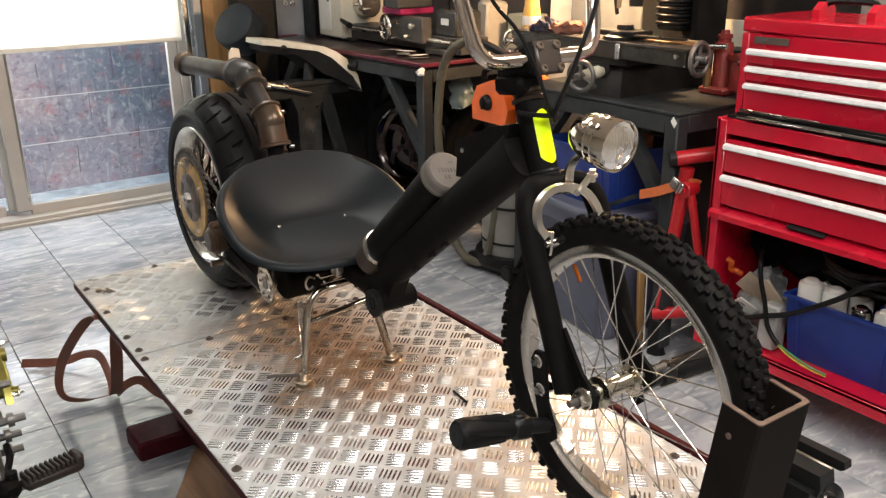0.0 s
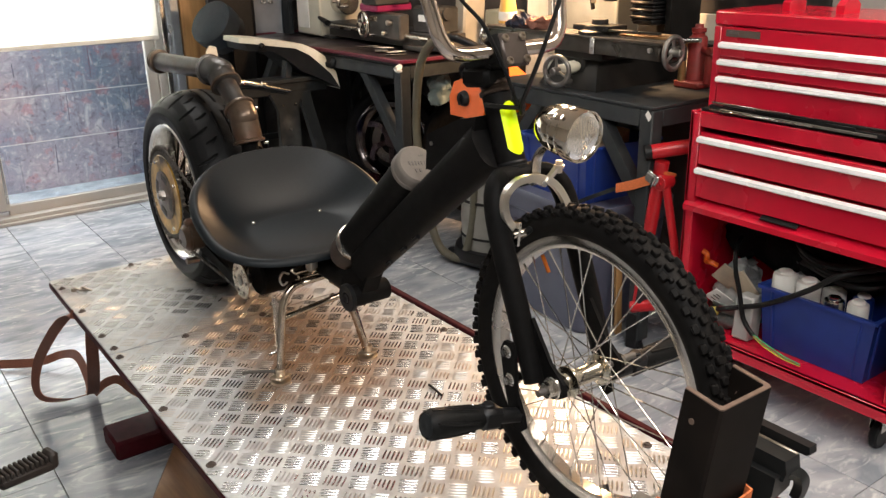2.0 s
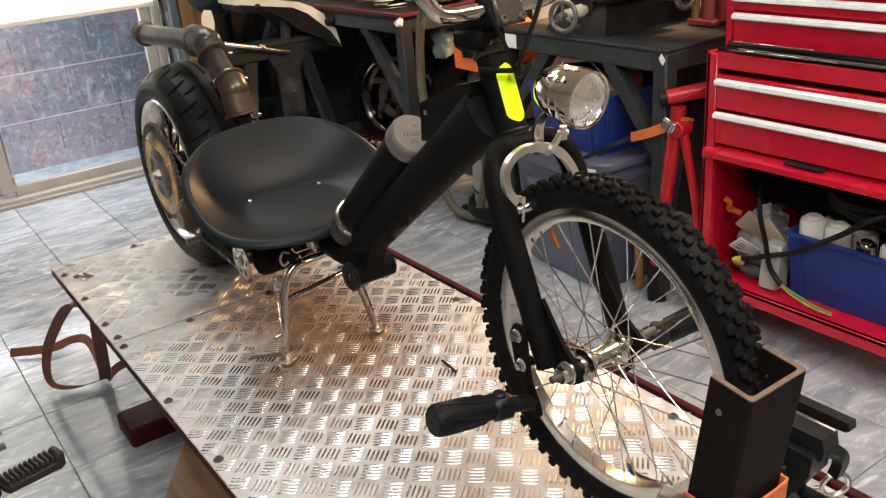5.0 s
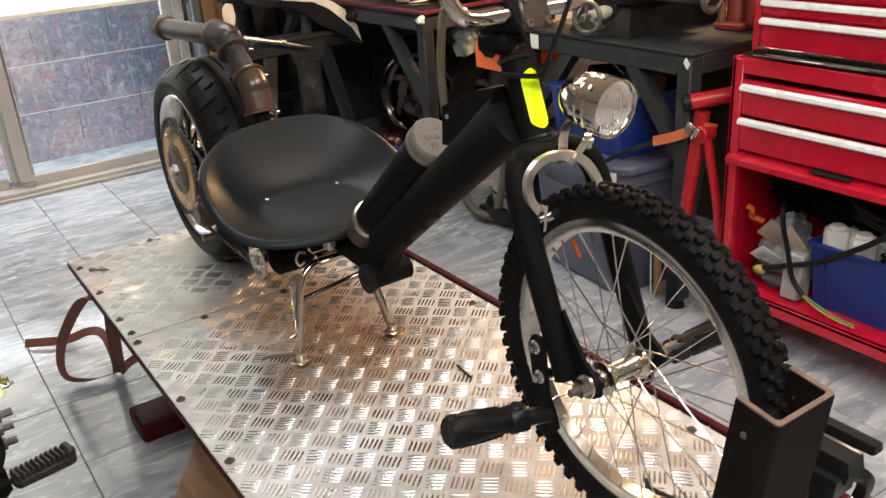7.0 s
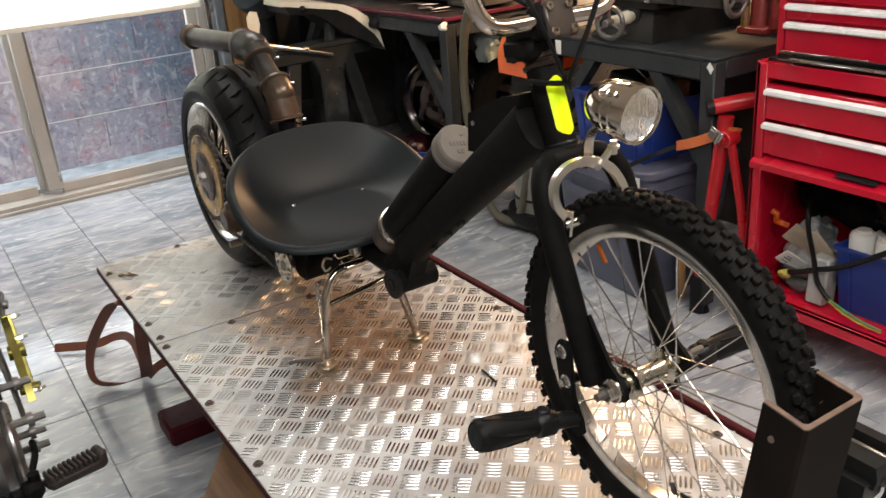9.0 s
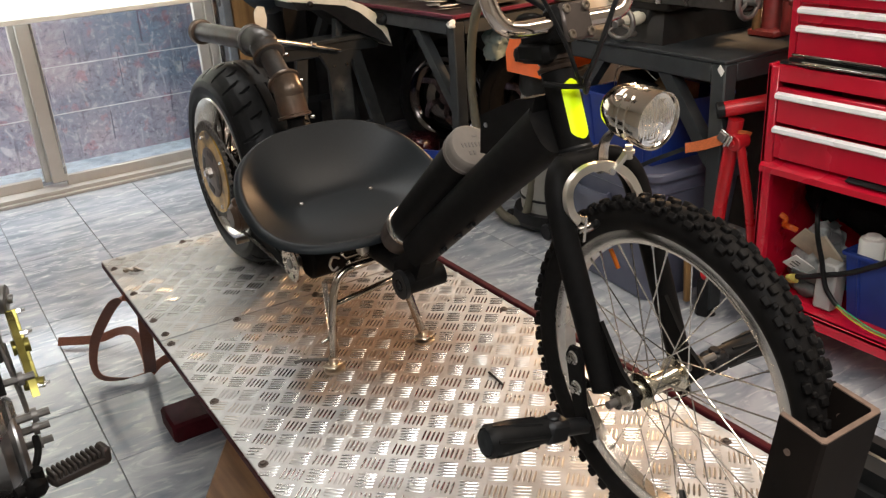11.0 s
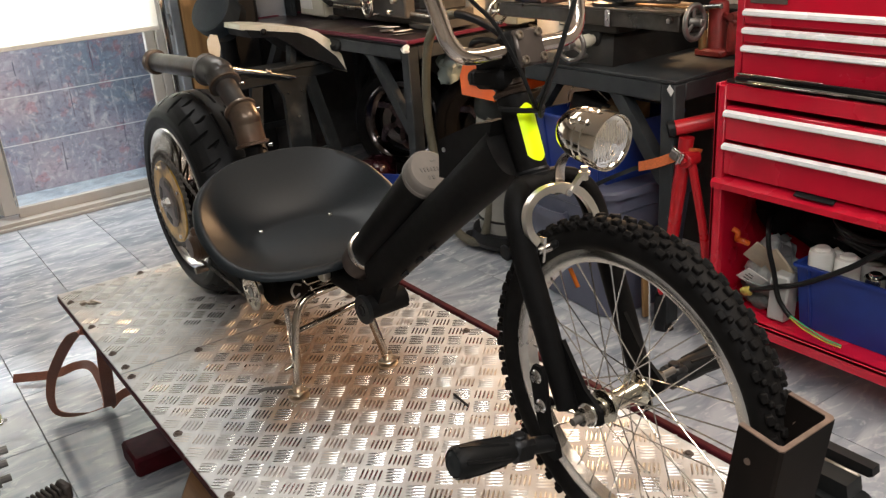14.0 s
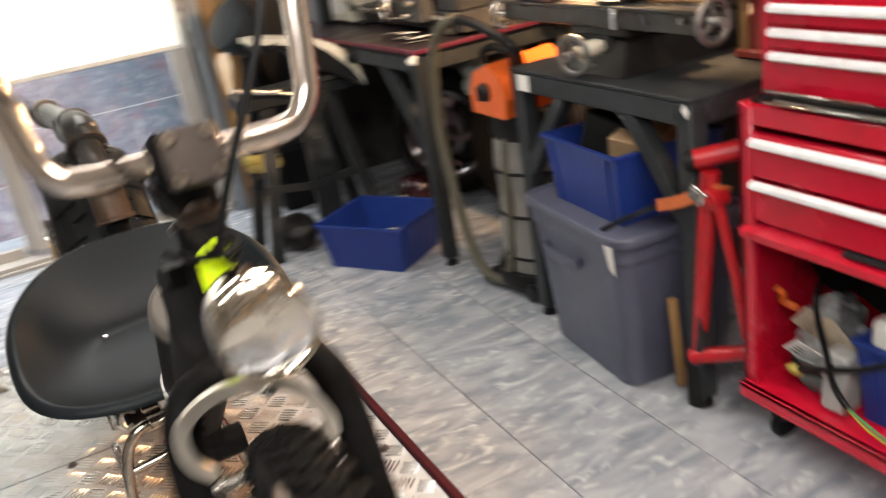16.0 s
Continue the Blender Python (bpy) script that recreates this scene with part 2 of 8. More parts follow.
CABLE = mat("black_cable", (0.006, 0.006, 0.006), 0.4, spec=0.2, var=0.1, scale=50, bump=0.0)
YWIRE = mat("yellow_wire", (0.75, 0.55, 0.03), 0.4, bump=0.0)
GWIRE = mat("green_wire", (0.03, 0.30, 0.12), 0.4, bump=0.0)
RWIRE = mat("red_wire", (0.5, 0.03, 0.03), 0.4, bump=0.0)
BRONZE = mat("dark_bronze_rings", (0.045, 0.030, 0.022), 0.34, 0.7, var=0.2, scale=40, bump=0.03)
DARKBOLT = mat("blackened_bolt", (0.26, 0.215, 0.17), 0.3, 0.9, var=0.2, scale=40, bump=0.02)
CANCAP = mat("brushed_cap", (0.125, 0.108, 0.094), 0.6, 0.0, spec=0.3, var=0.08, scale=50, bump=0.03)
MARK = mat("dark_engraving", (0.10, 0.09, 0.08), 0.6, 0.3, bump=0.0)
TAN = mat("bare_steel_plate", (0.082, 0.062, 0.052), 0.55, 0.0, spec=0.25, var=0.12, scale=25, bump=0.04)
AMBER = mat("amber_lens", (0.30, 0.075, 0.01), 0.2, bump=0.0)
TUBEGLOW = mat("tube_diffuser", (1.0, 0.95, 0.86), 0.4, bump=0.0, emit=4.0)


def tile_material():
    m = bpy.data.materials.new("marbled_floor_tile")
    m.use_nodes = True
    nt = m.node_tree
    n, lk = nt.nodes, nt.links
    p = n["Principled BSDF"]
    tc, mp, info = n.new("ShaderNodeTexCoord"), n.new("ShaderNodeMapping"), n.new("ShaderNodeObjectInfo")
    ml = n.new("ShaderNodeMath")
    ml.operation, ml.inputs[1].default_value = "MULTIPLY", 41.0
    lk.new(info.outputs["Random"], ml.inputs[0])
    lk.new(tc.outputs["Object"], mp.inputs[0])
    lk.new(ml.outputs[0], mp.inputs["Location"])
    mp.inputs["Scale"].default_value = (1.2, 3.3, 1)
    mp.inputs["Rotation"].default_value = (0, 0, radians(28))
    a, b = n.new("ShaderNodeTexNoise"), n.new("ShaderNodeTexNoise")
    for node, s, dist in ((a, 2.2, 1.8), (b, 4.6, 2.8)):
        node.inputs["Scale"].default_value, node.inputs["Detail"].default_value, node.inputs["Distortion"].default_value = s, 4.5, dist
        lk.new(mp.outputs[0], node.inputs["Vector"])
    r1, r2 = n.new("ShaderNodeValToRGB"), n.new("ShaderNodeValToRGB")
    e = r1.color_ramp.elements
    e[0].position, e[0].color = 0.34, (0.20, 0.22, 0.25, 1)
    e[1].position, e[1].color = 0.66, (0.39, 0.40, 0.42, 1)
    e = r2.color_ramp.elements
    e[0].position, e[0].color = 0.54, (0, 0, 0, 1)
    e[1].position, e[1].color = 0.76, (0.85, 0.85, 0.85, 1)
    lk.new(a.outputs[0], r1.inputs[0])
    lk.new(b.outputs[0], r2.inputs[0])
    mix = n.new("ShaderNodeMix")
    mix.data_type = "RGBA"
    lk.new(r2.outputs[0], mix.inputs[0])
    lk.new(r1.outputs[0], mix.inputs[6])
    mix.inputs[7].default_value = (0.62, 0.615, 0.61, 1)
    lk.new(mix.outputs[2], p.inputs["Base Color"])
    rr = n.new("ShaderNodeMapRange")
    rr.inputs[3].default_value, rr.inputs[4].default_value = 0.10, 0.22
    lk.new(a.outputs[0], rr.inputs[0])
    lk.new(rr.outputs[0], p.inputs["Roughness"])
    bp = n.new("ShaderNodeBump")
    bp.inputs["Strength"].default_value, bp.inputs["Distance"].default_value = 0.06, 0.003
    lk.new(b.outputs[0], bp.inputs["Height"])
    lk.new(bp.outputs[0], p.inputs["Normal"])
    return m


def mottled_material():
    """The stained blue-violet rendering of the wall outside, with red-brown leaf-like blotches."""
    m = bpy.data.materials.new("mottled_outdoor_wall")
    m.use_nodes = True
    nt = m.node_tree
    n, lk = nt.nodes, nt.links
    p = n["Principled BSDF"]
    tc = n.new("ShaderNodeTexCoord")

    def grain(scale, detail, stretch=(1, 1, 1), twist=0.0):
        mp, t = n.new("ShaderNodeMapping"), n.new("ShaderNodeTexNoise")
        mp.inputs["Scale"].default_value = stretch
        lk.new(tc.outputs["Object"], mp.inputs[0])
        lk.new(mp.outputs[0], t.inputs["Vector"])
        t.inputs["Scale"].default_value, t.inputs["Detail"].default_value, t.inputs["Distortion"].default_value = scale, detail, twist
        return t

    def over(base, tex, lo, hi, most, col):
        mr, mx = n.new("ShaderNodeMapRange"), n.new("ShaderNodeMix")
        mr.inputs[1].default_value, mr.inputs[2].default_value, mr.inputs[4].default_value = lo, hi, most
        lk.new(tex, mr.inputs[0])
        mx.data_type = "RGBA"
        lk.new(mr.outputs[0], mx.inputs[0])
        lk.new(base, mx.inputs[6])
        mx.inputs[7].default_value = (*col, 1)
        return mx.outputs[2]

    a, b, c, w = grain(1.5, 7), grain(13.0, 9, twist=1.4), grain(46.0, 6), grain(24.0, 5)
    drip, smear = grain(3.2, 6, (7, 7, 0.8), 0.6), grain(3.0, 6, (1.4, 1.4, 7), 0.8)
    r = n.new("ShaderNodeValToRGB")
    e = r.color_ramp.elements
    e[0].position, e[0].color = 0.36, (0.165, 0.210, 0.285, 1)
    e[1].position, e[1].color = 0.62, (0.36, 0.315, 0.365, 1)
    r.color_ramp.elements.new(0.49).color = (0.255, 0.260, 0.335, 1)
    lk.new(a.outputs[0], r.inputs[0])
    out = r.outputs[0]
    out = over(out, b.outputs[0], 0.46, 0.30, 0.7, (0.56, 0.54, 0.59))
    out = over(out, b.outputs[0], 0.56, 0.72, 0.75, (0.13, 0.115, 0.16))
    out = over(out, smear.outputs[0], 0.58, 0.74, 0.65, (0.17, 0.19, 0.25))
    out = over(out, drip.outputs[0], 0.60, 0.72, 0.6, (0.10, 0.09, 0.125))
    out = over(out, drip.outputs[0], 0.38, 0.26, 0.5, (0.62, 0.62, 0.66))
    # red-brown blotches like pressed flowers: cells with a torn edge, a few of them only
    for size, seed, keep, col in ((9.5, 0.0, 0.52, (0.40, 0.17, 0.19)), (6.0, 3.3, 0.66, (0.20, 0.075, 0.095)), (14.0, 1.7, 0.60, (0.38, 0.20, 0.22))):
        mv, warp, vor, near, far, both = [n.new("ShaderNode" + k) for k in ("Mapping", "Mix", "TexVoronoi", "MapRange", "MapRange", "Math")]
        mv.inputs["Location"].default_value = (seed, 0, seed)
        lk.new(tc.outputs["Object"], mv.inputs[0])
        warp.data_type = "VECTOR"
        warp.inputs[0].default_value = 0.11
        lk.new(mv.outputs[0], warp.inputs[4])
        lk.new(w.outputs["Color"], warp.inputs[5])
        vor.inputs["Scale"].default_value = size
        lk.new(warp.outputs[1], vor.inputs["Vector"])
        near.inputs[1].default_value, near.inputs[2].default_value = 0.38, 0.20
        lk.new(vor.outputs["Distance"], near.inputs[0])
        gate = n.new("ShaderNodeSeparateColor")
        lk.new(vor.outputs["Color"], gate.inputs[0])
        far.inputs[1].default_value, far.inputs[2].default_value = keep, keep + 0.08
        lk.new(gate.outputs[0], far.inputs[0])
        both.operation = "MULTIPLY"
        lk.new(near.outputs[0], both.inputs[0])
        lk.new(far.outputs[0], both.inputs[1])
        out = over(out, both.outputs[0], 0.1, 1.0, 0.5, col)
    out = over(out, c.outputs[0], 0.60, 0.72, 0.7, (0.08, 0.07, 0.10))
    out = over(out, c.outputs[0], 0.40, 0.30, 0.5, (0.62, 0.60, 0.64))
    lk.new(out, p.inputs["Base Color"])
    p.inputs["Roughness"].default_value = 0.7
    bp = n.new("ShaderNodeBump")
    bp.inputs["Strength"].default_value, bp.inputs["Distance"].default_value = 0.3, 0.005
    lk.new(c.outputs[0], bp.inputs["Height"])
    lk.new(bp.outputs[0], p.inputs["Normal"])
    return m


def blind_material():
    m = bpy.data.materials.new("white_blind_cloth")
    m.use_nodes = True
    n, lk = m.node_tree.nodes, m.node_tree.links
    n.remove(n["Principled BSDF"])
    d, t, mx, w = n.new("ShaderNodeBsdfDiffuse"), n.new("ShaderNodeBsdfTranslucent"), n.new("ShaderNodeMixShader"), n.new("ShaderNodeTexNoise")
    d.inputs[0].default_value, t.inputs[0].default_value = (0.85, 0.84, 0.80, 1), (0.95, 0.92, 0.85, 1)
    mx.inputs[0].default_value = 0.55
    w.inputs["Scale"].default_value = 60
    bp = n.new("ShaderNodeBump")
    bp.inputs["Strength"].default_value = 0.05
    lk.new(w.outputs[0], bp.inputs["Height"])
    lk.new(bp.outputs[0], d.inputs["Normal"])
    lk.new(d.outputs[0], mx.inputs[1])
    lk.new(t.outputs[0], mx.inputs[2])
    lk.new(mx.outputs[0], n["Material Output"].inputs[0])
    return m


TILE, MOTTLED, BLIND = tile_material(), mottled_material(), blind_material()


# ---- mesh tools ----
def frame_of(axis):
    """Two unit vectors across an axis."""
    w = Vector(axis).normalized()
    u = w.cross(Vector((0, 0, 1)))
    if u.length < 1e-3:
        u = w.cross(Vector((0, 1, 0)))
    u.normalize()
    return u, w.cross(u).normalized(), w


def smooth_path(pts, steps=5, closed=False):
    pts = [Vector(p) for p in pts]
    n, out = len(pts), []
    for i in range(n if closed else n - 1):
        p1, p2 = pts[i], pts[(i + 1) % n]
        p0 = pts[i - 1] if (i or closed) else p1 * 2 - p2
        p3 = pts[(i + 2) % n] if (closed or i + 2 < n) else p2 * 2 - p1
        for k in range(steps):
            t = k / steps
            out.append(0.5 * (2 * p1 + (p2 - p0) * t + (2 * p0 - 5 * p1 + 4 * p2 - p3) * t * t + (3 * p1 - p0 - 3 * p2 + p3) * t ** 3))
    if not closed:
        out.append(pts[-1])
    return out


class Form:
    def __init__(self):
        self.v, self.f = [], []

    def add(self, verts, faces):
        k = len(self.v)
        self.v += [tuple(p) for p in verts]
        self.f += [tuple(i + k for i in f) for f in faces]
        return self

    def box(self, c, s, rot=None, b=0.002):
        h = [0.5 * a for a in s]
        b = min(b, 0.45 * min(h) * 2)
        vs, idx = [], {}
        for sx in (-1, 1):
            for sy in (-1, 1):
                for sz in (-1, 1):
                    for k in range(3):
                        p = [sx * h[0], sy * h[1], sz * h[2]]
                        for j, sg in enumerate((sx, sy, sz)):
                            if j != k:
                                p[j] -= sg * b
                        idx[sx, sy, sz, k] = len(vs)
                        vs.append(Vector(p))
        fs = []
        S = (-1, 1)
        for k in range(3):
            o = [j for j in range(3) if j != k]
            for sg in S:
                q = []
                for a, bb in ((-1, -1), (1, -1), (1, 1), (-1, 1)):
                    key = [0, 0, 0]
                    key[k], key[o[0]], key[o[1]] = sg, a, bb
                    q.append(idx[(*key, k)])
                fs.append(q)
            for a in S:
                for bb in S:
                    q = []
                    for sg, kk in ((-1, o[0]), (1, o[0]), (1, o[1]), (-1, o[1])):
                        key = [0, 0, 0]
                        key[k], key[o[0]], key[o[1]] = sg, a, bb
                        q.append(idx[(*key, kk)])
                    fs.append(q)
        for sx in S:
            for sy in S:
                for sz in S:
                    fs.append([idx[sx, sy, sz, k] for k in range(3)])
        good = []
        for f in fs:
            c0 = sum((vs[i] for i in f), Vector()) / len(f)
            nrm = (vs[f[1]] - vs[f[0]]).cross(vs[f[2]] - vs[f[0]])
            good.append(f if nrm.dot(c0) > 0 else f[::-1])
        if rot is not None:
            r = Euler([radians(a) for a in rot]).to_matrix() if not isinstance(rot, Matrix) else rot.to_3x3()
            vs = [r @ p for p in vs]
        return self.add([p + Vector(c) for p in vs], good)

    def cyl(self, p0, p1, r0, r1=None, n=16, bevel=0.0):
        p0, p1 = Vector(p0), Vector(p1)
        r1 = r0 if r1 is None else r1
        L = (p1 - p0).length
        b = min(bevel, 0.4 * L)
        prof = [(0, 0), (r0 - b, 0), (r0, b), (r1, L - b), (r1 - b, L), (0, L)] if b else [(0, 0), (r0, 0), (r1, L), (0, L)]
        return self.lathe(p0, p1 - p0, prof, n)

    def lathe(self, o, axis, prof, n=32, closed=False):
        """Turns (radius, height) pairs round an axis through o."""
        u, v, w = frame_of(axis)
        o = Vector(o)
        vs, fs, rows = [], [], []
        for r, hgt in prof:
            if r <= 1e-7 and not closed:
                rows.append([len(vs)])
                vs.append(o + w * hgt)
            else:
                rows.append(list(range(len(vs), len(vs) + n)))
                for k in range(n):
                    a = 2 * math.pi * k / n
                    vs.append(o + w * hgt + (u * math.cos(a) + v * math.sin(a)) * r)
        pairs = list(zip(rows, rows[1:])) + ([(rows[-1], rows[0])] if closed else [])
        for a, b in pairs:
            for k in range(n):
                j = (k + 1) % n
                if len(a) == 1 and len(b) == 1:
                    continue
                if len(a) == 1:
                    fs.append((a[0], b[j], b[k]))
                elif len(b) == 1:
                    fs.append((a[k], a[j], b[0]))
                else:
                    fs.append((a[k], a[j], b[j], b[k]))
        return self.add(vs, fs)

    def sweep(self, path, r, n=10, closed=False, flat=None, up=None, twist=0.0):
        """A round tube of radius r (or a list of radii) along a path; flat=(w, t): a strap instead, w along up."""
        path = [Vector(p) for p in path]
        m = len(path)
        rad = r if isinstance(r, (list, tuple)) else [r] * m
        tang = []
        for i in range(m):
            a = path[i - 1] if (i or closed) else path[0]
            b = path[(i + 1) % m] if (i + 1 < m or closed) else path[-1]
            tang.append((b - a).normalized())
        u = Vector(up).normalized() if up else frame_of(tang[0])[0]
        vs, rows = [], []
        for i in range(m):
            t = tang[i]
            base = Vector(up) if up else u
            u = base - t * base.dot(t)
            u = u.normalized() if u.length > 1e-5 else frame_of(t)[0]
            v = t.cross(u)
            rows.append(list(range(len(vs), len(vs) + (4 if flat else n))))
            if flat:
                for a, b in ((-1, -1), (1, -1), (1, 1), (-1, 1)):
                    vs.append(path[i] + u * a * flat[0] / 2 + v * b * flat[1] / 2)
            else:
                for k in range(n):
                    a = 2 * math.pi * k / n
                    vs.append(path[i] + (u * math.cos(a) + v * math.sin(a)) * rad[i])
        fs, q = [], len(rows[0])
        for a, b in list(zip(rows, rows[1:])) + ([(rows[-1], rows[0])] if closed else []):
            for k in range(q):
                j = (k + 1) % q
                fs.append((a[k], a[j], b[j], b[k]))
        if not closed:
            fs += [tuple(rows[0][::-1]), tuple(rows[-1])]
        return self.add(vs, fs)

    def prism(self, pts, depth):
        """A flat outline of 3D points, drawn out along the vector depth."""
        pts, d = [Vector(p) for p in pts], Vector(depth)
        k = len(pts)
        nrm = Vector()
        for i in range(k):
            nrm += pts[i].cross(pts[(i + 1) % k])
        if nrm.dot(d) > 0:
            pts = pts[::-1]
        fs = [tuple(range(k)), tuple(range(2 * k - 1, k - 1, -1))]
        fs += [(i, i + k, (i + 1) % k + k, (i + 1) % k) for i in range(k)]
        return self.add(pts + [p + d for p in pts], fs)

    def ball(self, c, r, n=14, m=9):
        rx, ry, rz = r if isinstance(r, (tuple, list)) else (r, r, r)
        prof = [(math.sin(math.pi * i / m), -math.cos(math.pi * i / m)) for i in range(m + 1)]
        prof[0], prof[-1] = (0, -1), (0, 1)
        k = len(self.v)
        self.lathe((0, 0, 0), (0, 0, 1), prof, n)
        self.v[k:] = [(c[0] + p[0] * rx, c[1] + p[1] * ry, c[2] + p[2] * rz) for p in self.v[k:]]
        return self

    def grid(self, fn, nu, nv, wrap_u=False, wrap_v=False):
        vs = [fn(i / (nu if wrap_u else nu - 1), j / (nv if wrap_v else nv - 1)) for i in range(nu) for j in range(nv)]
        fs = []
        for i in range(nu if wrap_u else nu - 1):
            for j in range(nv if wrap_v else nv - 1):
                a, b = (i + 1) % nu, (j + 1) % nv
                fs.append((i * nv + j, a * nv + j, a * nv + b, i * nv + b))
        return self.add(vs, fs)

    def jitter(self, amount, size=8.0):
        self.v = [tuple(Vector(p) + noise.noise_vector(Vector(p) * size) * amount) for p in self.v]
        return self


def mesh_of(name, form, material, angle=38):
    me = bpy.data.meshes.new(name)
    me.from_pydata(form.v, [], form.f)
    me.materials.append(material)
    me.shade_smooth()
    me.set_sharp_from_angle(angle=radians(angle))
    return me


def thing(name, at, label, category, group="", kind=""):
    ob = new(name)
    ob.empty_display_size = 0.1
    ob.location = at
    return tagged(ob, label, category, group, kind)


def part(name, form, material, parent, label="", angle=38):
    """One mesh, built in world places, under a thing or a part."""
    ob = new(name, mesh_of(name, form, material, angle) if isinstance(form, Form) else form)
    ob.parent = parent
    top = parent
    at = Vector()
    while top is not None:
        at += top.location if top.parent is None else Vector()
        top = top.parent
    ob.matrix_parent_inverse = Matrix.Translation(-at) if parent.parent is None else Matrix.Identity(4)
    return tagged(ob, label)


def solo(name, form, material, label, category, group="", kind="", angle=38):
    ob = new(name, mesh_of(name, form, material, angle))
    return tagged(ob, label, category, group, kind)


def shift_new(before, d):
    """Moves the things made since the set before was taken, as one group."""
    for ob in set(scene.collection.all_objects) - before:
        if ob.parent is None:
            ob.location += Vector(d)


# ---- the room ----
X0, X1, Y0, Y1, TOP = -2.2, 3.0, -2.4, 4.90, 2.75
solo("ceiling", Form().box(((X0 + X1) / 2, (Y0 + Y1) / 2, TOP + 0.06), (X1 - X0 + 0.4, Y1 - Y0 + 0.4, 0.12)), CEILING, "plain pale painted ceiling", "ceiling", kind="structure")
solo("wall_east", Form().box((X1 + 0.1, (Y0 + Y1) / 2, TOP / 2), (0.2, Y1 - Y0 + 0.4, TOP)), WALL, "pale painted wall behind the machine benches", "wall", kind="structure")
solo("wall_west", Form().box((X0 - 0.1, (Y0 + Y1) / 2, TOP / 2), (0.2, Y1 - Y0 + 0.4, TOP)), WALL, "pale painted side wall", "wall", kind="structure")
solo("wall_south", Form().box(((X0 + X1) / 2, Y0 - 0.1, TOP / 2), (X1 - X0, 0.2, TOP)), WALL, "pale painted end wall", "wall", kind="structure")
north = Form().box((2.37, Y1 + 0.1, TOP / 2), (1.26, 0.2, TOP)).box((-1.55, Y1 + 0.1, TOP / 2), (1.3, 0.2, TOP)).box((0.42, Y1 + 0.1, 2.45), (2.64, 0.2, 0.6))
solo("wall_north", north, WALL, "pale wall with a wide glass door opening", "wall", kind="structure")
# outside
solo("ground", Form().box((0.4, 8.0, -0.11), (12, 6.0, 0.1)), mat("pale_terrace", (0.66, 0.76, 0.82), 0.4, var=0.18, scale=14, bump=0.05, stain=(0.42, 0.52, 0.60), stain_at=0.55, stain_scale=9), "pale wet terrace outside the door", "ground", kind="structure")
out = solo("outdoor_wall", Form().box((0.4, 5.75, 0.645), (6.0, 0.12, 1.41)), MOTTLED, "stained blue-violet rendered wall outside the glass door", "wall", kind="structure")
JOINT = mat("pale_mortar_joint", (0.62, 0.62, 0.64), 0.8, var=0.15, scale=30)
DARKJ = mat("dark_vertical_joint", (0.13, 0.13, 0.18), 0.8, var=0.15, scale=30)
for z in (0.24, 0.52, 0.86):
    part("joint", Form().box((0.4, 5.688, z), (6.0, 0.008, 0.0055), b=0.001), JOINT, out)
for k in range(26):
    z0, h_ = (0.05, 0.30, 0.60)[k % 3] + random.uniform(-0.04, 0.06), random.uniform(0.05, 0.22)
    part("crack", Form().box((-0.9 + 0.14 * k + random.uniform(-0.04, 0.04), 5.688, z0 + 0.10), (random.uniform(0.0025, 0.006), 0.006, h_), rot=(0, random.uniform(-3, 3), 0), b=0.001), DARKJ, out)

# sliding glass door: frame, stiles, panes, threshold
door = thing("door_1", (0.4, 4.9, 0), "two-leaf sliding glass door in a beige aluminium frame", "door", kind="structure")
YD = 4.90
part("threshold", Form().box((0.4, YD - 0.01, 0.018), (2.62, 0.14, 0.036)).box((0.4, YD - 0.085, 0.008), (2.62, 0.03, 0.016)), ALUFRAME, door, "beige threshold rail")
for x in (1.70, -0.86):
    part("jamb", Form().box((x, YD + 0.02, 1.08), (0.07, 0.12, 2.1), b=0.004), ALUFRAME, door)
part("lintel", Form().box((0.42, YD + 0.02, 2.11), (2.6, 0.12, 0.07), b=0.004), ALUFRAME, door)
for xa, xb, y in ((0.72, 1.665, YD), (-0.80, 0.745, YD + 0.045)):
    leaf = part("leaf_frame", Form().box((xa + 0.04, y, 1.06), (0.08, 0.04, 2.0), b=0.004).box((xb - 0.028, y, 1.06), (0.056, 0.04, 2.0), b=0.004)
                .box(((xa + xb) / 2, y, 0.06), (xb - xa - 0.14, 0.036, 0.055), b=0.004).box(((xa + xb) / 2, y, 2.03), (xb - xa - 0.14, 0.036, 0.07), b=0.004), ALUFRAME, door)
    pane = part("pane", Form().box(((xa + xb) / 2, y, 1.04), (xb - xa - 0.12, 0.006, 1.93), b=0.001), GLASS, leaf, "clear glass pane")
    pane.visible_shadow = False
part("bead", Form().box((0.79, YD - 0.022, 1.0), (0.012, 0.006, 1.8), b=0.001), STEEL, door)
blind = thing("roller_blind", (0.4, 4.8, 0.9), "white roller blind drawn half-way down the glass door", "blind")
part("cloth", Form().box((0.42, 4.80, 1.52), (2.5, 0.002, 1.24), b=0.0004), BLIND, blind)
part("bottom_bar", Form().box((0.42, 4.80, 0.895), (2.5, 0.012, 0.022), b=0.004), WHITE, blind)
part("roller", Form().cyl((-0.83, 4.82, 2.16), (1.67, 4.82, 2.16), 0.03), WHITE, blind)
part("side_guide", Form().box((1.70, 4.80, 1.4), (0.022, 0.03, 2.3), b=0.003), STEEL, blind, "grey metal guide rail")
post = solo("door_post", Form().box((1.755, 4.79, 1.2), (0.05, 0.08, 2.4), b=0.006), mat("blue_grey_metal", (0.30, 0.33, 0.36), 0.35, 0.6, var=0.12, scale=20), "blue-grey metal post beside the door", "post", kind="structure")
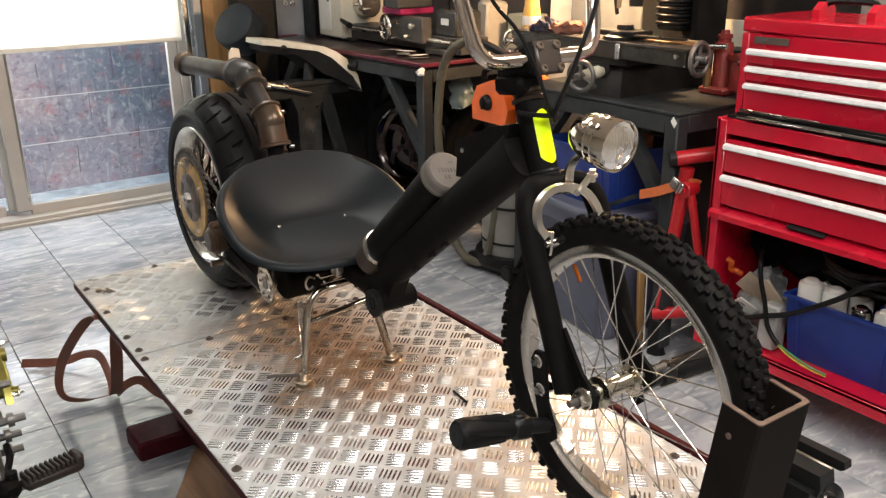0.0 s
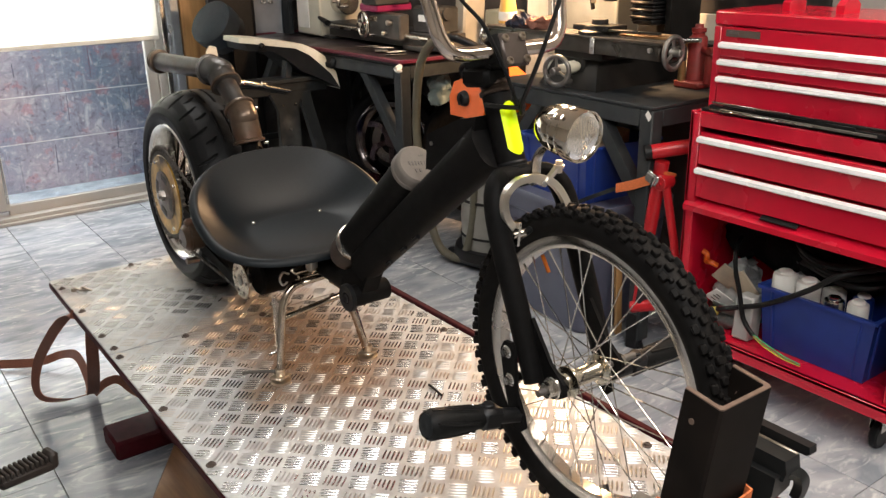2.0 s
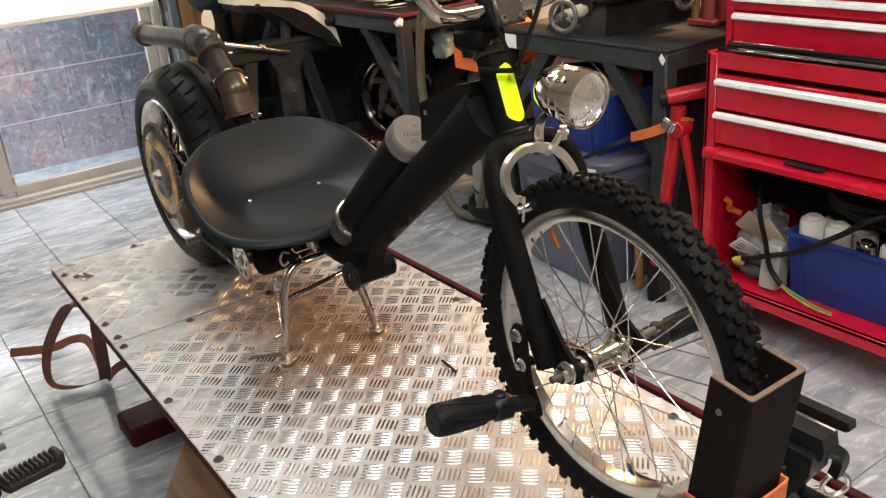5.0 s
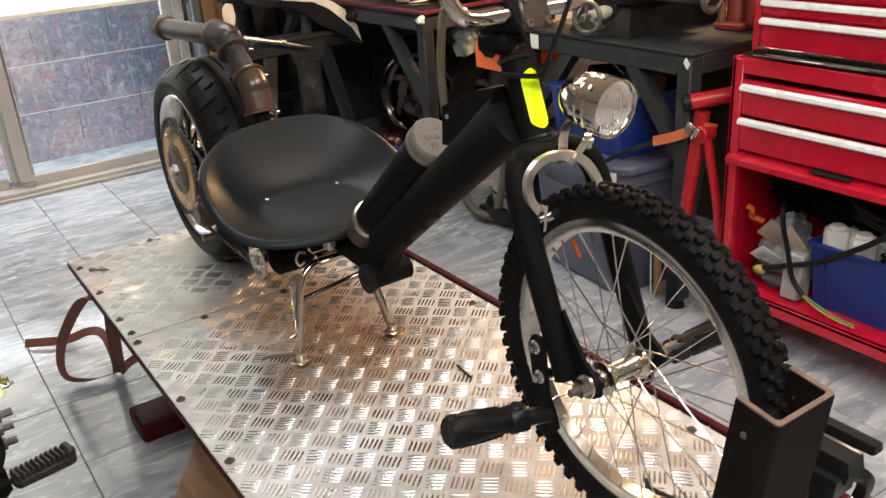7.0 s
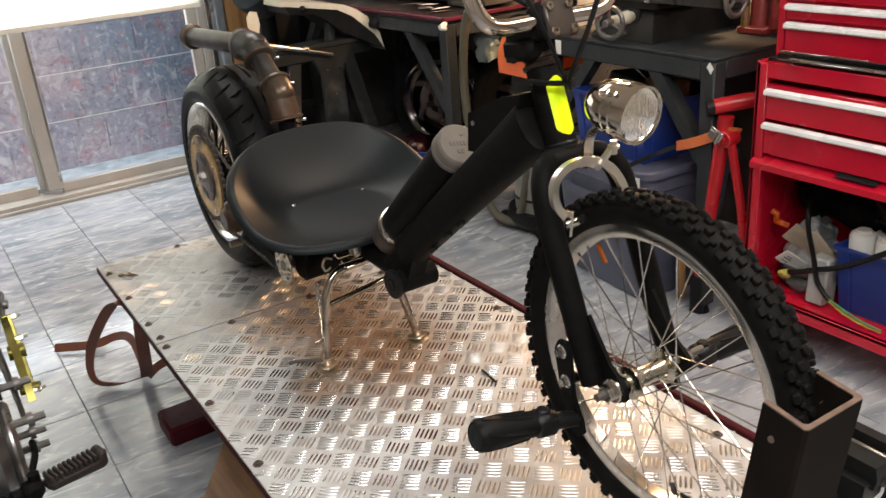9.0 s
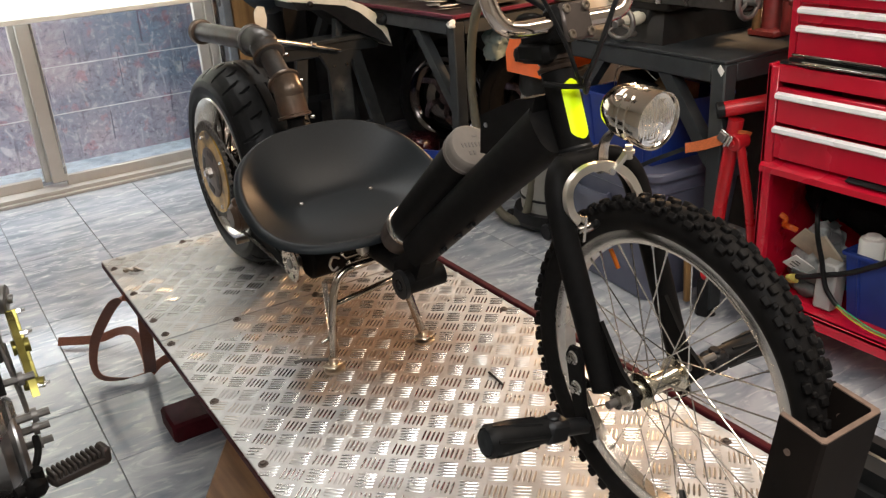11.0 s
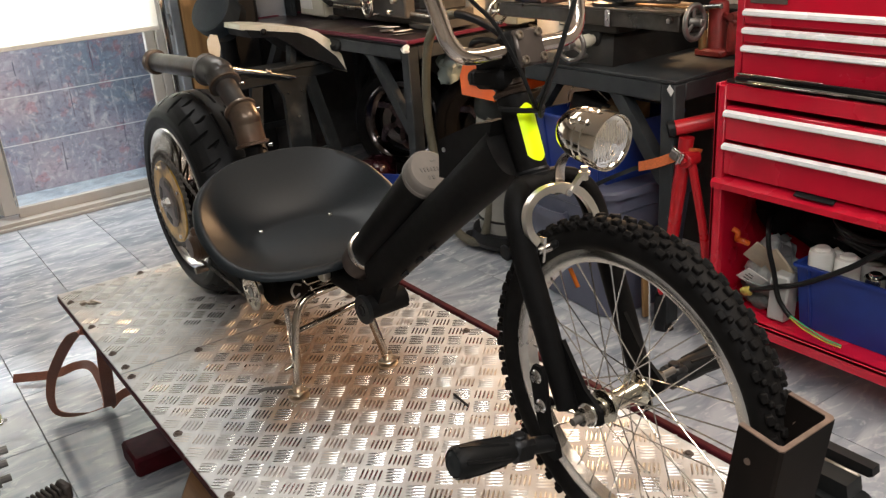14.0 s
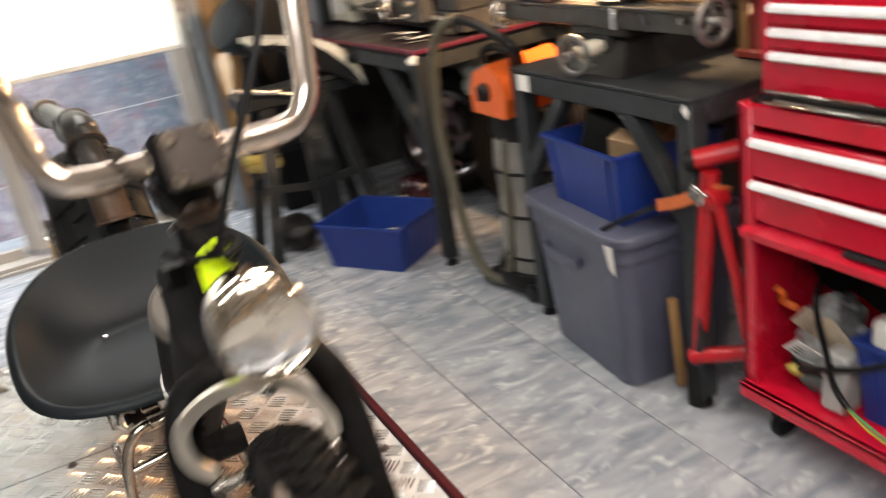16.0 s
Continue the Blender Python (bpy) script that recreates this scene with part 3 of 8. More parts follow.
solo("wood_panel", Form().box((1.90, 4.78, 1.1), (0.22, 0.04, 2.2), b=0.004), WOOD, "tall varnished brown wooden panel leaning in the corner", "panel")

# ceiling lamps
for x, y, w_, l_ in LAMPS:
    lamp = thing("ceiling_lamp", (x, y, TOP), "flat white ceiling panel lamp, lit", "ceiling lamp", "ceiling lamps")
    part("housing", Form().box((x, y, TOP - 0.03), (w_ + 0.08, l_ + 0.08, 0.06), b=0.008), WHITE, lamp)
    part("diffuser", Form().box((x, y, TOP - 0.075), (w_, l_, 0.03), b=0.008), TUBEGLOW, lamp)

# ---- lift table ----
TX0, TX1, TY0, TY1, TZ = 0.547, 1.328, 0.18, 2.705, 0.412
lift = thing("lift_table", (0.94, 1.5, 0), "motorcycle lift table topped with aluminium tread plate, dark red frame", "lift table")
SEAM = 2.08
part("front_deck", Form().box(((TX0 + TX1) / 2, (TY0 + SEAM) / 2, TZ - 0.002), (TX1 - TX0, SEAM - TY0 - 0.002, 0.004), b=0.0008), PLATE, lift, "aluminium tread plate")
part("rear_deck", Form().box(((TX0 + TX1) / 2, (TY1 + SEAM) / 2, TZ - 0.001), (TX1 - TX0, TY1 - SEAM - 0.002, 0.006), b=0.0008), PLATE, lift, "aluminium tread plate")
part("deck_frame", Form().box(((TX0 + TX1) / 2, (TY0 + TY1) / 2, TZ - 0.014), (TX1 - TX0 + 0.004, TY1 - TY0 + 0.004, 0.018), b=0.002), REDBROWN, lift, "dark red painted steel frame")
part("side_rail", Form().box((TX1 + 0.011, (TY0 + TY1) / 2 - 0.2, TZ - 0.008), (0.018, TY1 - TY0 - 0.4, 0.034), b=0.003), REDBROWN, lift, "dark red steel edge rail")
part("side_beam", Form().box((TX0 + 0.10, 1.44, TZ - 0.055), (0.05, 2.3, 0.06), b=0.004), REDBROWN, lift)
part("side_beam", Form().box((TX1 - 0.10, 1.44, TZ - 0.055), (0.05, 2.3, 0.06), b=0.004), REDBROWN, lift)
for y in (2.31, 0.5):
    part("floor_beam", Form().box((0.90, y, 0.032), (0.68, 0.13, 0.06), b=0.008), REDBROWN, lift, "dark red steel floor beam")
part("scissor_arm", Form().sweep([(0.70, 2.30, 0.06), (0.70, 0.9, 0.35)], 0.02, flat=(0.05, 0.02), up=(0, 0, 1)), REDBROWN, lift)
part("scissor_arm", Form().sweep([(0.74, 0.50, 0.06), (0.74, 1.95, 0.35)], 0.02, flat=(0.05, 0.02), up=(0, 0, 1)), REDBROWN, lift)
part("scissor_arm", Form().sweep([(1.18, 2.30, 0.06), (1.18, 0.9, 0.35)], 0.02, flat=(0.05, 0.02), up=(0, 0, 1)), REDBROWN, lift)
part("scissor_arm", Form().sweep([(1.14, 0.50, 0.06), (1.14, 1.95, 0.35)], 0.02, flat=(0.05, 0.02), up=(0, 0, 1)), REDBROWN, lift)
# five-bar tread: groups of bars at 45 degrees, every second one turned
tread, BAR = Form(), 0.0365


def tread_bar(form, x, y, z, a, length, w=0.0044, h=0.0013):
    c, s = math.cos(a), math.sin(a)
    base = [(-length / 2, 0), (-length / 2 * 0.72, w / 2), (length / 2 * 0.72, w / 2), (length / 2, 0), (length / 2 * 0.72, -w / 2), (-length / 2 * 0.72, -w / 2)]
    lo = [(x + c * px - s * py, y + s * px + c * py, z) for px, py in base]
    hi = [(x + c * px * 0.86 - s * py * 0.5, y + s * px * 0.86 + c * py * 0.5, z + h) for px, py in base]
    k = 6
    form.add(lo + hi, [tuple(range(k, 2 * k))] + [(i, (i + 1) % k, (i + 1) % k + k, i + k) for i in range(k)])


for deck, x0, y0, px, py in ((0, 0.01813, -0.02713, 0.0681, 0.06883), (1, 0.8162, 2.335, 0.0695, 0.0718)):
    for i in range(-12, 24):
        for j in range(-8, 44):
            for kind in (0, 1):
                gx, gy = x0 + px * (i + 0.5 * kind), y0 + 0.002 * i * (1 - deck) + py * (j + 0.5 * kind)
                if not (TX0 - 0.03 < gx < TX1 + 0.03 and (SEAM - 0.03 < gy if deck else gy < SEAM + 0.03)):
                    continue
                a = radians(42) if kind else radians(-41)
                for b in range(-2, 3):
                    x, y = gx - math.sin(a) * b * 0.0090, gy + math.cos(a) * b * 0.0090
                    if TX0 + 0.008 < x < TX1 - 0.008 and TY0 + 0.02 < y < TY1 - 0.012 and (y - SEAM > 0.010 if deck else SEAM - y > 0.010):
                        tread_bar(tread, x, y, TZ + (0.002 if deck else 0.0), a, BAR)
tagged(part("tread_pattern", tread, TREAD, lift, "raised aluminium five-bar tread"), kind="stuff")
rivet_mesh = mesh_of("rivet", Form().lathe((0, 0, 0), (0, 0, 1), [(0.0105, 0), (0.0105, 0.0015), (0.0065, 0.0022), (0.006, 0.0058), (0.0035, 0.0066), (0.0028, 0.004), (0, 0.004)], 12), TAN)
RIV = [(0.563, 2.613), (0.565, 2.40), (0.563, 2.20), (0.566, 2.105), (0.564, 2.05), (0.563, 1.733), (0.565, 1.462), (0.565, 1.15), (0.565, 0.8), (0.739, 2.068), (0.96, 2.07), (1.18, 2.068),
       (1.295, 1.68), (1.30, 2.02), (1.298, 1.30), (1.297, 0.985), (0.79, 2.685), (0.93, 2.686), (1.10, 2.686), (1.25, 2.686)]
for x, y in RIV:
    ob = part("rivet", rivet_mesh, None, lift)
    ob.location = (x, y, TZ + (0.002 if y > SEAM else 0.0))
for dx, dy, s in ((0.025, -0.04, 0.009), (0.045, -0.045, 0.006), (0.05, -0.06, 0.006)):
    solo("loose_bolt", Form().cyl((0.563 + dx, 2.613 + dy, TZ + 0.002), (0.563 + dx, 2.613 + dy, TZ + 0.002 + s), s, n=6).cyl((0.563 + dx, 2.613 + dy, TZ + 0.012), (0.58 + dx, 2.60 + dy, TZ + 0.004), 0.003, n=8), DARKBOLT, "small loose steel bolt lying on the tread plate", "bolt", "loose bolts")
solo("drill_bit", Form().cyl((1.089, 1.456, TZ + 0.005), (1.083, 1.398, TZ + 0.005), 0.0028, n=8), BLACKPLASTIC, "thin black drill bit lying on the tread plate", "drill bit")
solo("black_nut", Form().lathe((1.085, 0.995, TZ), (0, 0, 1), [(0.006, 0), (0.012, 0), (0.012, 0.012), (0.006, 0.012)], 6, closed=True), BLACKPLASTIC, "black hexagon nut on the tread plate", "nut")
# thin brown sheet, set askew, reaching out past the table's left edge
solo("brown_board", Form().box((0.735, 1.79, 0.006), (0.50, 0.92, 0.012), rot=(0, 0, -32), b=0.004), BROWNSHEET, "thin brown sheet flat on the floor under the lift table", "board")

# ---- roller cabinet and tool chest ----
CX, CYA, CYB = 2.250, 0.940, 1.685
cab = thing("roller_cabinet", (2.4, 1.35, 0), "red enamelled roller tool cabinet with two drawers over an open shelf", "tool cabinet")
ym, yw = (CYA + CYB) / 2, CYB - CYA
XB = CX + 0.36
part("back_panel", Form().box((XB - 0.006, ym, 0.505), (0.012, yw - 0.004, 0.74), b=0.001), RED, cab)
for y, e in ((CYA, 1), (CYB, -1)):
    part("side_panel", Form().box(((CX + XB) / 2, y + e * 0.006, 0.505), (XB - CX, 0.012, 0.74), b=0.001), RED, cab)
    part("front_post", Form().box((CX + 0.012, y + e * 0.018, 0.50), (0.024, 0.036, 0.74), b=0.003), RED, cab)
part("top_panel", Form().box(((CX + XB) / 2 + 0.01, ym, 0.865), (XB - CX - 0.03, yw - 0.026, 0.018), b=0.001), RED, cab)
part("top_rail", Form().box((CX + 0.009, ym, 0.852), (0.018, yw - 0.07, 0.046), b=0.002), RED, cab)
part("shelf_panel", Form().box(((CX + XB) / 2, ym, 0.587), (XB - CX - 0.03, yw - 0.026, 0.016), b=0.001), RED, cab)
part("lip", Form().prism([(CX - 0.016, CYA + 0.004, 0.580), (CX + 0.022, CYA + 0.004, 0.601), (CX + 0.022, CYA + 0.004, 0.576), (CX - 0.015, CYA + 0.004, 0.562)], (0, yw - 0.012, 0)), RED, cab, "flared red shelf lip")
part("base_tray", Form().box(((CX + XB) / 2 - 0.01, ym, 0.165), (XB - CX + 0.02, yw - 0.002, 0.012), b=0.001).box((CX - 0.012, ym, 0.150), (0.016, yw, 0.042), b=0.003), RED, cab)
DR = [(0.708, 0.815, 0.790), (0.604, 0.704, 0.692)]
for z0, z1, zh in DR:
    d = part("drawer", Form().box((CX + 0.01, ym, (z0 + z1) / 2), (0.022, yw - 0.078, z1 - z0 - 0.006), b=0.003), RED, cab)
    part("handle", Form().prism([(CX - 0.002, CYA + 0.04, zh + 0.011), (CX - 0.016, CYA + 0.04, zh + 0.006), (CX - 0.017, CYA + 0.04, zh - 0.004), (CX - 0.013, CYA + 0.04, zh - 0.008), (CX - 0.002, CYA + 0.04, zh - 0.006)], (0, yw - 0.08, 0)), PULL, d, "full-width silver drawer pull")
caster_at = [(CX + 0.05, CYB - 0.06), (CX + 0.05, CYA + 0.06), (XB - 0.05, CYB - 0.06), (XB - 0.05, CYA + 0.06)]
for x, y in caster_at:
    c = part("caster", Form().box((x, y, 0.112), (0.06, 0.05, 0.008)).box((x + 0.012, y - 0.018, 0.085), (0.04, 0.003, 0.05)).box((x + 0.012, y + 0.018, 0.085), (0.04, 0.003, 0.05)), STEEL, cab)
    part("wheel", Form().cyl((x + 0.02, y - 0.013, 0.042), (x + 0.02, y + 0.013, 0.042), 0.042, n=24, bevel=0.006), BLACKPLASTIC, c)
solo("black_rubber_pad", Form().box((CX + 0.001, 1.345, 0.6015), (0.026, 0.12, 0.004), rot=(0, -29, 0), b=0.001), BLACKPLASTIC, "small black rubber pad on the cabinet lip", "pad")

solo("ledge_mat", Form().box((CX + 0.033, ym, 0.8795), (0.042, yw - 0.05, 0.010), b=0.002), BLACKPLASTIC, "black rubber strip on the ledge of the cabinet top", "mat")
KX, KYA, KYB = 2.302, 0.950, 1.664
chest = thing("tool_chest", (2.44, 1.34, 0.875), "red enamelled tool chest with three drawers, standing on the roller cabinet", "tool chest")
km, kw = (KYA + KYB) / 2, KYB - KYA
part("body", Form().box((KX + 0.158, km, 1.000), (0.31, kw, 0.248), b=0.003).box((KX + 0.004, KYB - 0.012, 1.0), (0.012, 0.024, 0.246), b=0.002).box((KX + 0.004, KYA + 0.012, 1.0), (0.012, 0.024, 0.246), b=0.002), RED, chest)
part("lid", Form().box((KX + 0.156, km, 1.148), (0.318, kw + 0.006, 0.043), b=0.006), RED, chest)
for z0, z1, zh in ((1.036, 1.080, 1.071), (0.986, 1.032, 1.021), (0.892, 0.982, 0.971)):
    d = part("drawer", Form().box((KX - 0.001, km, (z0 + z1) / 2), (0.016, kw - 0.06, z1 - z0 - 0.005), b=0.003), RED, chest)
    part("handle", Form().prism([(KX - 0.008, KYA + 0.032, zh + 0.010), (KX - 0.022, KYA + 0.032, zh + 0.005), (KX - 0.023, KYA + 0.032, zh - 0.004), (KX - 0.019, KYA + 0.032, zh - 0.008), (KX - 0.008, KYA + 0.032, zh - 0.006)], (0, kw - 0.064, 0)), PULL, d, "full-width silver drawer pull")
badge = part("badge", Form().box((KX - 0.001, 1.565, 1.106), (0.004, 0.115, 0.020), b=0.001), TAN, chest, "small grey metal name plate")
part("badge_bar", Form().box((KX - 0.004, 1.595, 1.108), (0.002, 0.035, 0.007), b=0.0004), MARK, badge)
for y in (1.50, 1.335):
    part("handle_lug", Form().prism([(KX + 0.10, y - 0.012, 1.169), (KX + 0.10, y - 0.012, 1.192), (KX + 0.125, y - 0.012, 1.212), (KX + 0.155, y - 0.012, 1.212), (KX + 0.18, y - 0.012, 1.192), (KX + 0.18, y - 0.012, 1.169)], (0, 0.024, 0)), RED, chest)
part("carry_handle", Form().sweep(smooth_path([(KX + 0.14, 1.50, 1.20), (KX + 0.14, 1.47, 1.215), (KX + 0.14, 1.36, 1.215), (KX + 0.14, 1.335, 1.20)], 4), 0.009, 8), BLACKPLASTIC, chest, "black carry handle")
for k, (y0, y1, x, r, m_) in enumerate(((1.63, 1.06, 2.262, 0.006, BLACKPLASTIC), (1.60, 1.30, 2.274, 0.003, STEEL), (1.58, 1.10, 2.250, 0.0035, MARK), (1.50, 1.04, 2.278, 0.004, BLACKPLASTIC), (1.61, 1.2, 2.245, 0.0025, STEEL))):
    solo("steel_rod", Form().box((x, (y0 + y1) / 2, 0.8855 + r), (r * 3, y0 - y1, r * 2), rot=(0, 0, 0.8 * (k - 2)), b=0.001), m_, "long thin dark steel file or blade on the cabinet ledge", "rod", "rods on the ledge")
for k, (y0, y1, x, z, m_) in enumerate(((1.58, 1.16, 2.256, 0.8995, BLACKPLASTIC), (1.54, 1.05, 2.268, 0.8990, MARK), (1.62, 1.36, 2.262, 0.9065, STEEL), (1.46, 1.08, 2.252, 0.9060, BLACKPLASTIC))):
    solo("steel_rod", Form().box((x, (y0 + y1) / 2, z), (0.009, y0 - y1, 0.006), rot=(0, 0, 0.9 * (k - 1.5)), b=0.001), m_, "long thin dark steel file or blade on the cabinet ledge", "rod", "rods on the ledge")

# ---- benches ----


def bench(name, x0, x1, y0, y1, ztop, label, leg=0.055, top_t=0.012, material=GREYSTEEL, gusset=0.27):
    t = thing(name, ((x0 + x1) / 2, (y0 + y1) / 2, 0), label, "workbench", "machine benches")
    part("bench_top", Form().box(((x0 + x1) / 2, (y0 + y1) / 2, ztop - top_t / 2), (x1 - x0, y1 - y0, top_t), b=0.003), material, t)
    za = ztop - top_t - 0.03
    for y in (y0 + leg / 2, y1 - leg / 2):
        part("end_rail", Form().box(((x0 + x1) / 2, y, za), (x1 - x0 - 2 * leg, leg - 0.004, 0.06), b=0.004), material, t)
    for x in (x0 + leg / 2, x1 - leg / 2):
        part("long_rail", Form().box((x, (y0 + y1) / 2, za), (leg - 0.004, y1 - y0 - 2 * leg, 0.06), b=0.004), material, t)
        for y in (y0 + leg / 2, y1 - leg / 2):
            lg = part("leg", Form().box((x, y, (ztop - top_t + 0.03) / 2), (leg, leg, ztop - top_t - 0.032), b=0.005), material, t)
            part("foot", Form().cyl((x, y, 0), (x, y, 0.016), 0.026, 0.02, 14).cyl((x, y, 0.016), (x, y, 0.05), 0.008, n=8), BLACKPLASTIC, lg)
    for x in (x0 + leg / 2, x1 - leg / 2):
        for yc, sg in ((y0 + leg, 1), (y1 - leg, -1)):
            part("brace", Form().sweep([(x, yc - sg * 0.012, ztop - 0.06 - gusset), (x, yc + sg * (gusset - 0.06), ztop - 0.05)], 0.02, flat=(leg * 0.8, 0.045), up=(1, 0, 0)), material, t)
    return t


bench_a = bench("milling_bench", 2.243, 2.93, 1.830, 2.635, 0.862, "dark grey welded steel bench under the milling machine")
part("label", Form().box((2.241, 2.560, 0.821), (0.002, 0.062, 0.050), b=0.0003), PAPER, bench_a, "white paper label")
part("label", Form().prism([(2.2405, 1.848, 0.850), (2.2405, 1.832, 0.832), (2.2405, 1.842, 0.814), (2.2405, 1.858, 0.834)], (0.0015, 0, 0)), PAPER, bench_a, "torn white sticker")
bench_b = bench("lathe_bench", 2.185, 2.90, 3.22, 4.72, 0.862, "dark grey welded steel bench with a burgundy tray under the lathe", gusset=0.33)
tray = Form()
for c_, s_ in (((2.178, 3.97, 0.871), (0.012, 1.53, 0.018)), ((2.902, 3.97, 0.871), (0.012, 1.53, 0.018)), ((2.54, 3.206, 0.871), (0.72, 0.012, 0.018)), ((2.54, 4.734, 0.871), (0.72, 0.012, 0.018))):
    tray.box(c_, s_, b=0.003)
ct = solo("chip_tray", tray, BURGUNDY, "burgundy chip tray with a dark oily floor on the bench", "tray")
part("tray_floor", Form().box((2.54, 3.97, 0.868), (0.72, 1.52, 0.008), b=0.001), SLUDGE, ct, "dark oily tray floor")
# the lathe bench stands a little askew
askew = Matrix.Translation((2.195, 3.22, 0)) @ Matrix.Rotation(radians(2.6), 4, "Z") @ Matrix.Translation((-2.185, -3.22, 0))
for o in (*bench_b.children_recursive, ct, *ct.children_recursive):
    o.data.transform(askew)

# ---- floor tiles ----
floor = solo("floor", Form().box(((X0 + X1) / 2, (Y0 + Y1) / 2 + 0.1, -0.057), (X1 - X0 + 0.2, Y1 - Y0 + 0.4, 0.1)), GROUT, "grey marbled ceramic floor tiles with dark joints", "floor", kind="structure")
PX, PY = 0.3432, 0.3415
tile_mesh = mesh_of("tile", Form().box((0, 0, -0.0055), (PX - 0.0030, PY - 0.0018, 0.011), b=0.0008), TILE)
for i in range(-7, 9):
    for j in range(-12, 11):
        x, y = 0.406 + PX * (i - 0.5), 1.596 + PY * (j - 0.5)
        if X0 - 0.1 < x < X1 and Y0 - 0.1 < y < 4.92:
            ob = part("tile", tile_mesh, None, floor)
            ob.location = (x, y, random.uniform(-0.0006, 0.0))
            ob.rotation_euler = (0, 0, 0 if (i + j) % 2 else math.pi)

# ---- the custom bike ----
BX = 0.970
bike = thing("custom_bicycle", (BX, 1.6, TZ), "custom matt black bicycle with tractor seat and fat rear tyre", "bicycle")


def mirror(p):
    return (2 * BX - p[0], p[1], p[2])


# front wheel
FX, FY, FZ = 0.977, 0.857, 0.725
AX = (1, 0, 0)


def ring_x(form, cx, cy, cz, prof, n=96):
    """Turns (offset along x, radius) pairs, a closed outline, round the wheel's axle."""
    return form.lathe((cx, cy, cz), AX, [(r, o) for o, r in prof], n, closed=True)


rim = ring_x(Form(), FX, FY, FZ, [(-0.0135, 0.2305), (-0.0148, 0.218), (-0.0105, 0.207), (0.0105, 0.207), (0.0148, 0.218), (0.0135, 0.2305), (0.0112, 0.2305), (0.0095, 0.222), (-0.0095, 0.222), (-0.0112, 0.2305)])
front = part("front_wheel", rim, ALLOY, bike, "silver alloy rim")
ty = []
for k in range(21):
    a = math.radians(-142 + 284 * k / 20)
    ty.append((0.0245 * math.sin(a), 0.2465 + 0.0240 * math.cos(a)))
tyre = part("tyre", ring_x(Form(), FX, FY, FZ, ty), RUBBER, front, "black knobbly off-road tyre")
knobs = Form()
NK = 60
for k in range(NK):
    for lat, da, r, size, tilt in ((0.0068, 0.0, 0.2678, (0.0105, 0.0125, 0.015), 8), (-0.0068, 0.5, 0.2678, (0.0105, 0.0125, 0.015), -8),
                                   (0.0196, 0.27, 0.2625, (0.0095, 0.0135, 0.016), 40), (-0.0196, 0.77, 0.2625, (0.0095, 0.0135, 0.016), -40), (0.0150, 0.62, 0.2655, (0.007, 0.008, 0.014), 28), (-0.0150, 0.12, 0.2655, (0.007, 0.008, 0.014), -28)):
        a = 2 * math.pi * (k + da) / NK
        rot = Matrix.Rotation(a, 3, "X") @ Matrix.Rotation(radians(tilt), 3, "Y")
        up = Matrix.Rotation(a, 3, "X") @ Vector((0, 0, 1))
        c = Vector((FX + lat, FY, FZ)) + up * r
        knobs.box(c, (size[0], size[1], size[2]), rot=rot, b=0.0016)
tagged(part("tread_knob", knobs, RUBBER, tyre, "chunky rubber tread blocks"), kind="stuff")
HX = FX - 0.010
hub = Form().lathe((HX - 0.046, FY, FZ), AX, [(0.0, 0.0), (0.014, 0.0), (0.015, 0.006), (0.0255, 0.008), (0.0255, 0.0115), (0.0165, 0.015), (0.0145, 0.03), (0.0145, 0.058), (0.0165, 0.073), (0.0255, 0.0765), (0.0255, 0.080), (0.015, 0.082), (0.014, 0.088), (0, 0.088)], 28)
part("hub", hub, ZINC, front, "zinc-yellow steel hub")
part("axle", Form().cyl((HX - 0.099, FY, FZ), (FX + 0.105, FY, FZ), 0.0058, n=12), MARK, front, "dark threaded axle")
for s in (-1, 1):
    part("axle_nut", Form().cyl((HX + s * 0.0635, FY, FZ), (HX + s * 0.071, FY, FZ), 0.0185, n=24, bevel=0.001).cyl((HX + s * 0.071, FY, FZ), (HX + s * 0.084, FY, FZ), 0.0130, n=6), ALLOY, front)
for k in range(36):
    side = -1 if k % 2 else 1
    a1 = 2 * math.pi * k / 36
    a0 = a1 + (1 if (k // 2) % 2 else -1) * math.radians(62)
    p0 = Vector((HX + side * 0.034, FY + 0.0245 * math.cos(a0), FZ + 0.0245 * math.sin(a0)))
    p1 = Vector((FX + side * 0.003, FY + 0.209 * math.cos(a1), FZ + 0.209 * math.sin(a1)))
    d = (p1 - p0).normalized()
    part("spoke", Form().cyl(p0, p1, 0.0011, n=6).cyl(p1 - d * 0.012, p1, 0.0019, n=6), STEEL, front)
# one loose bright spoke-like valve stem
part("valve", Form().cyl((FX, FY + 0.115, FZ + 0.168), (FX, FY + 0.098, FZ + 0.142), 0.0034, n=8), AMBER, front)
part("reflector", Form().box((1.052, 0.93, 0.846), (0.006, 0.012, 0.030), rot=(-24, 0, 0)), AMBER, bike, "orange side reflector")

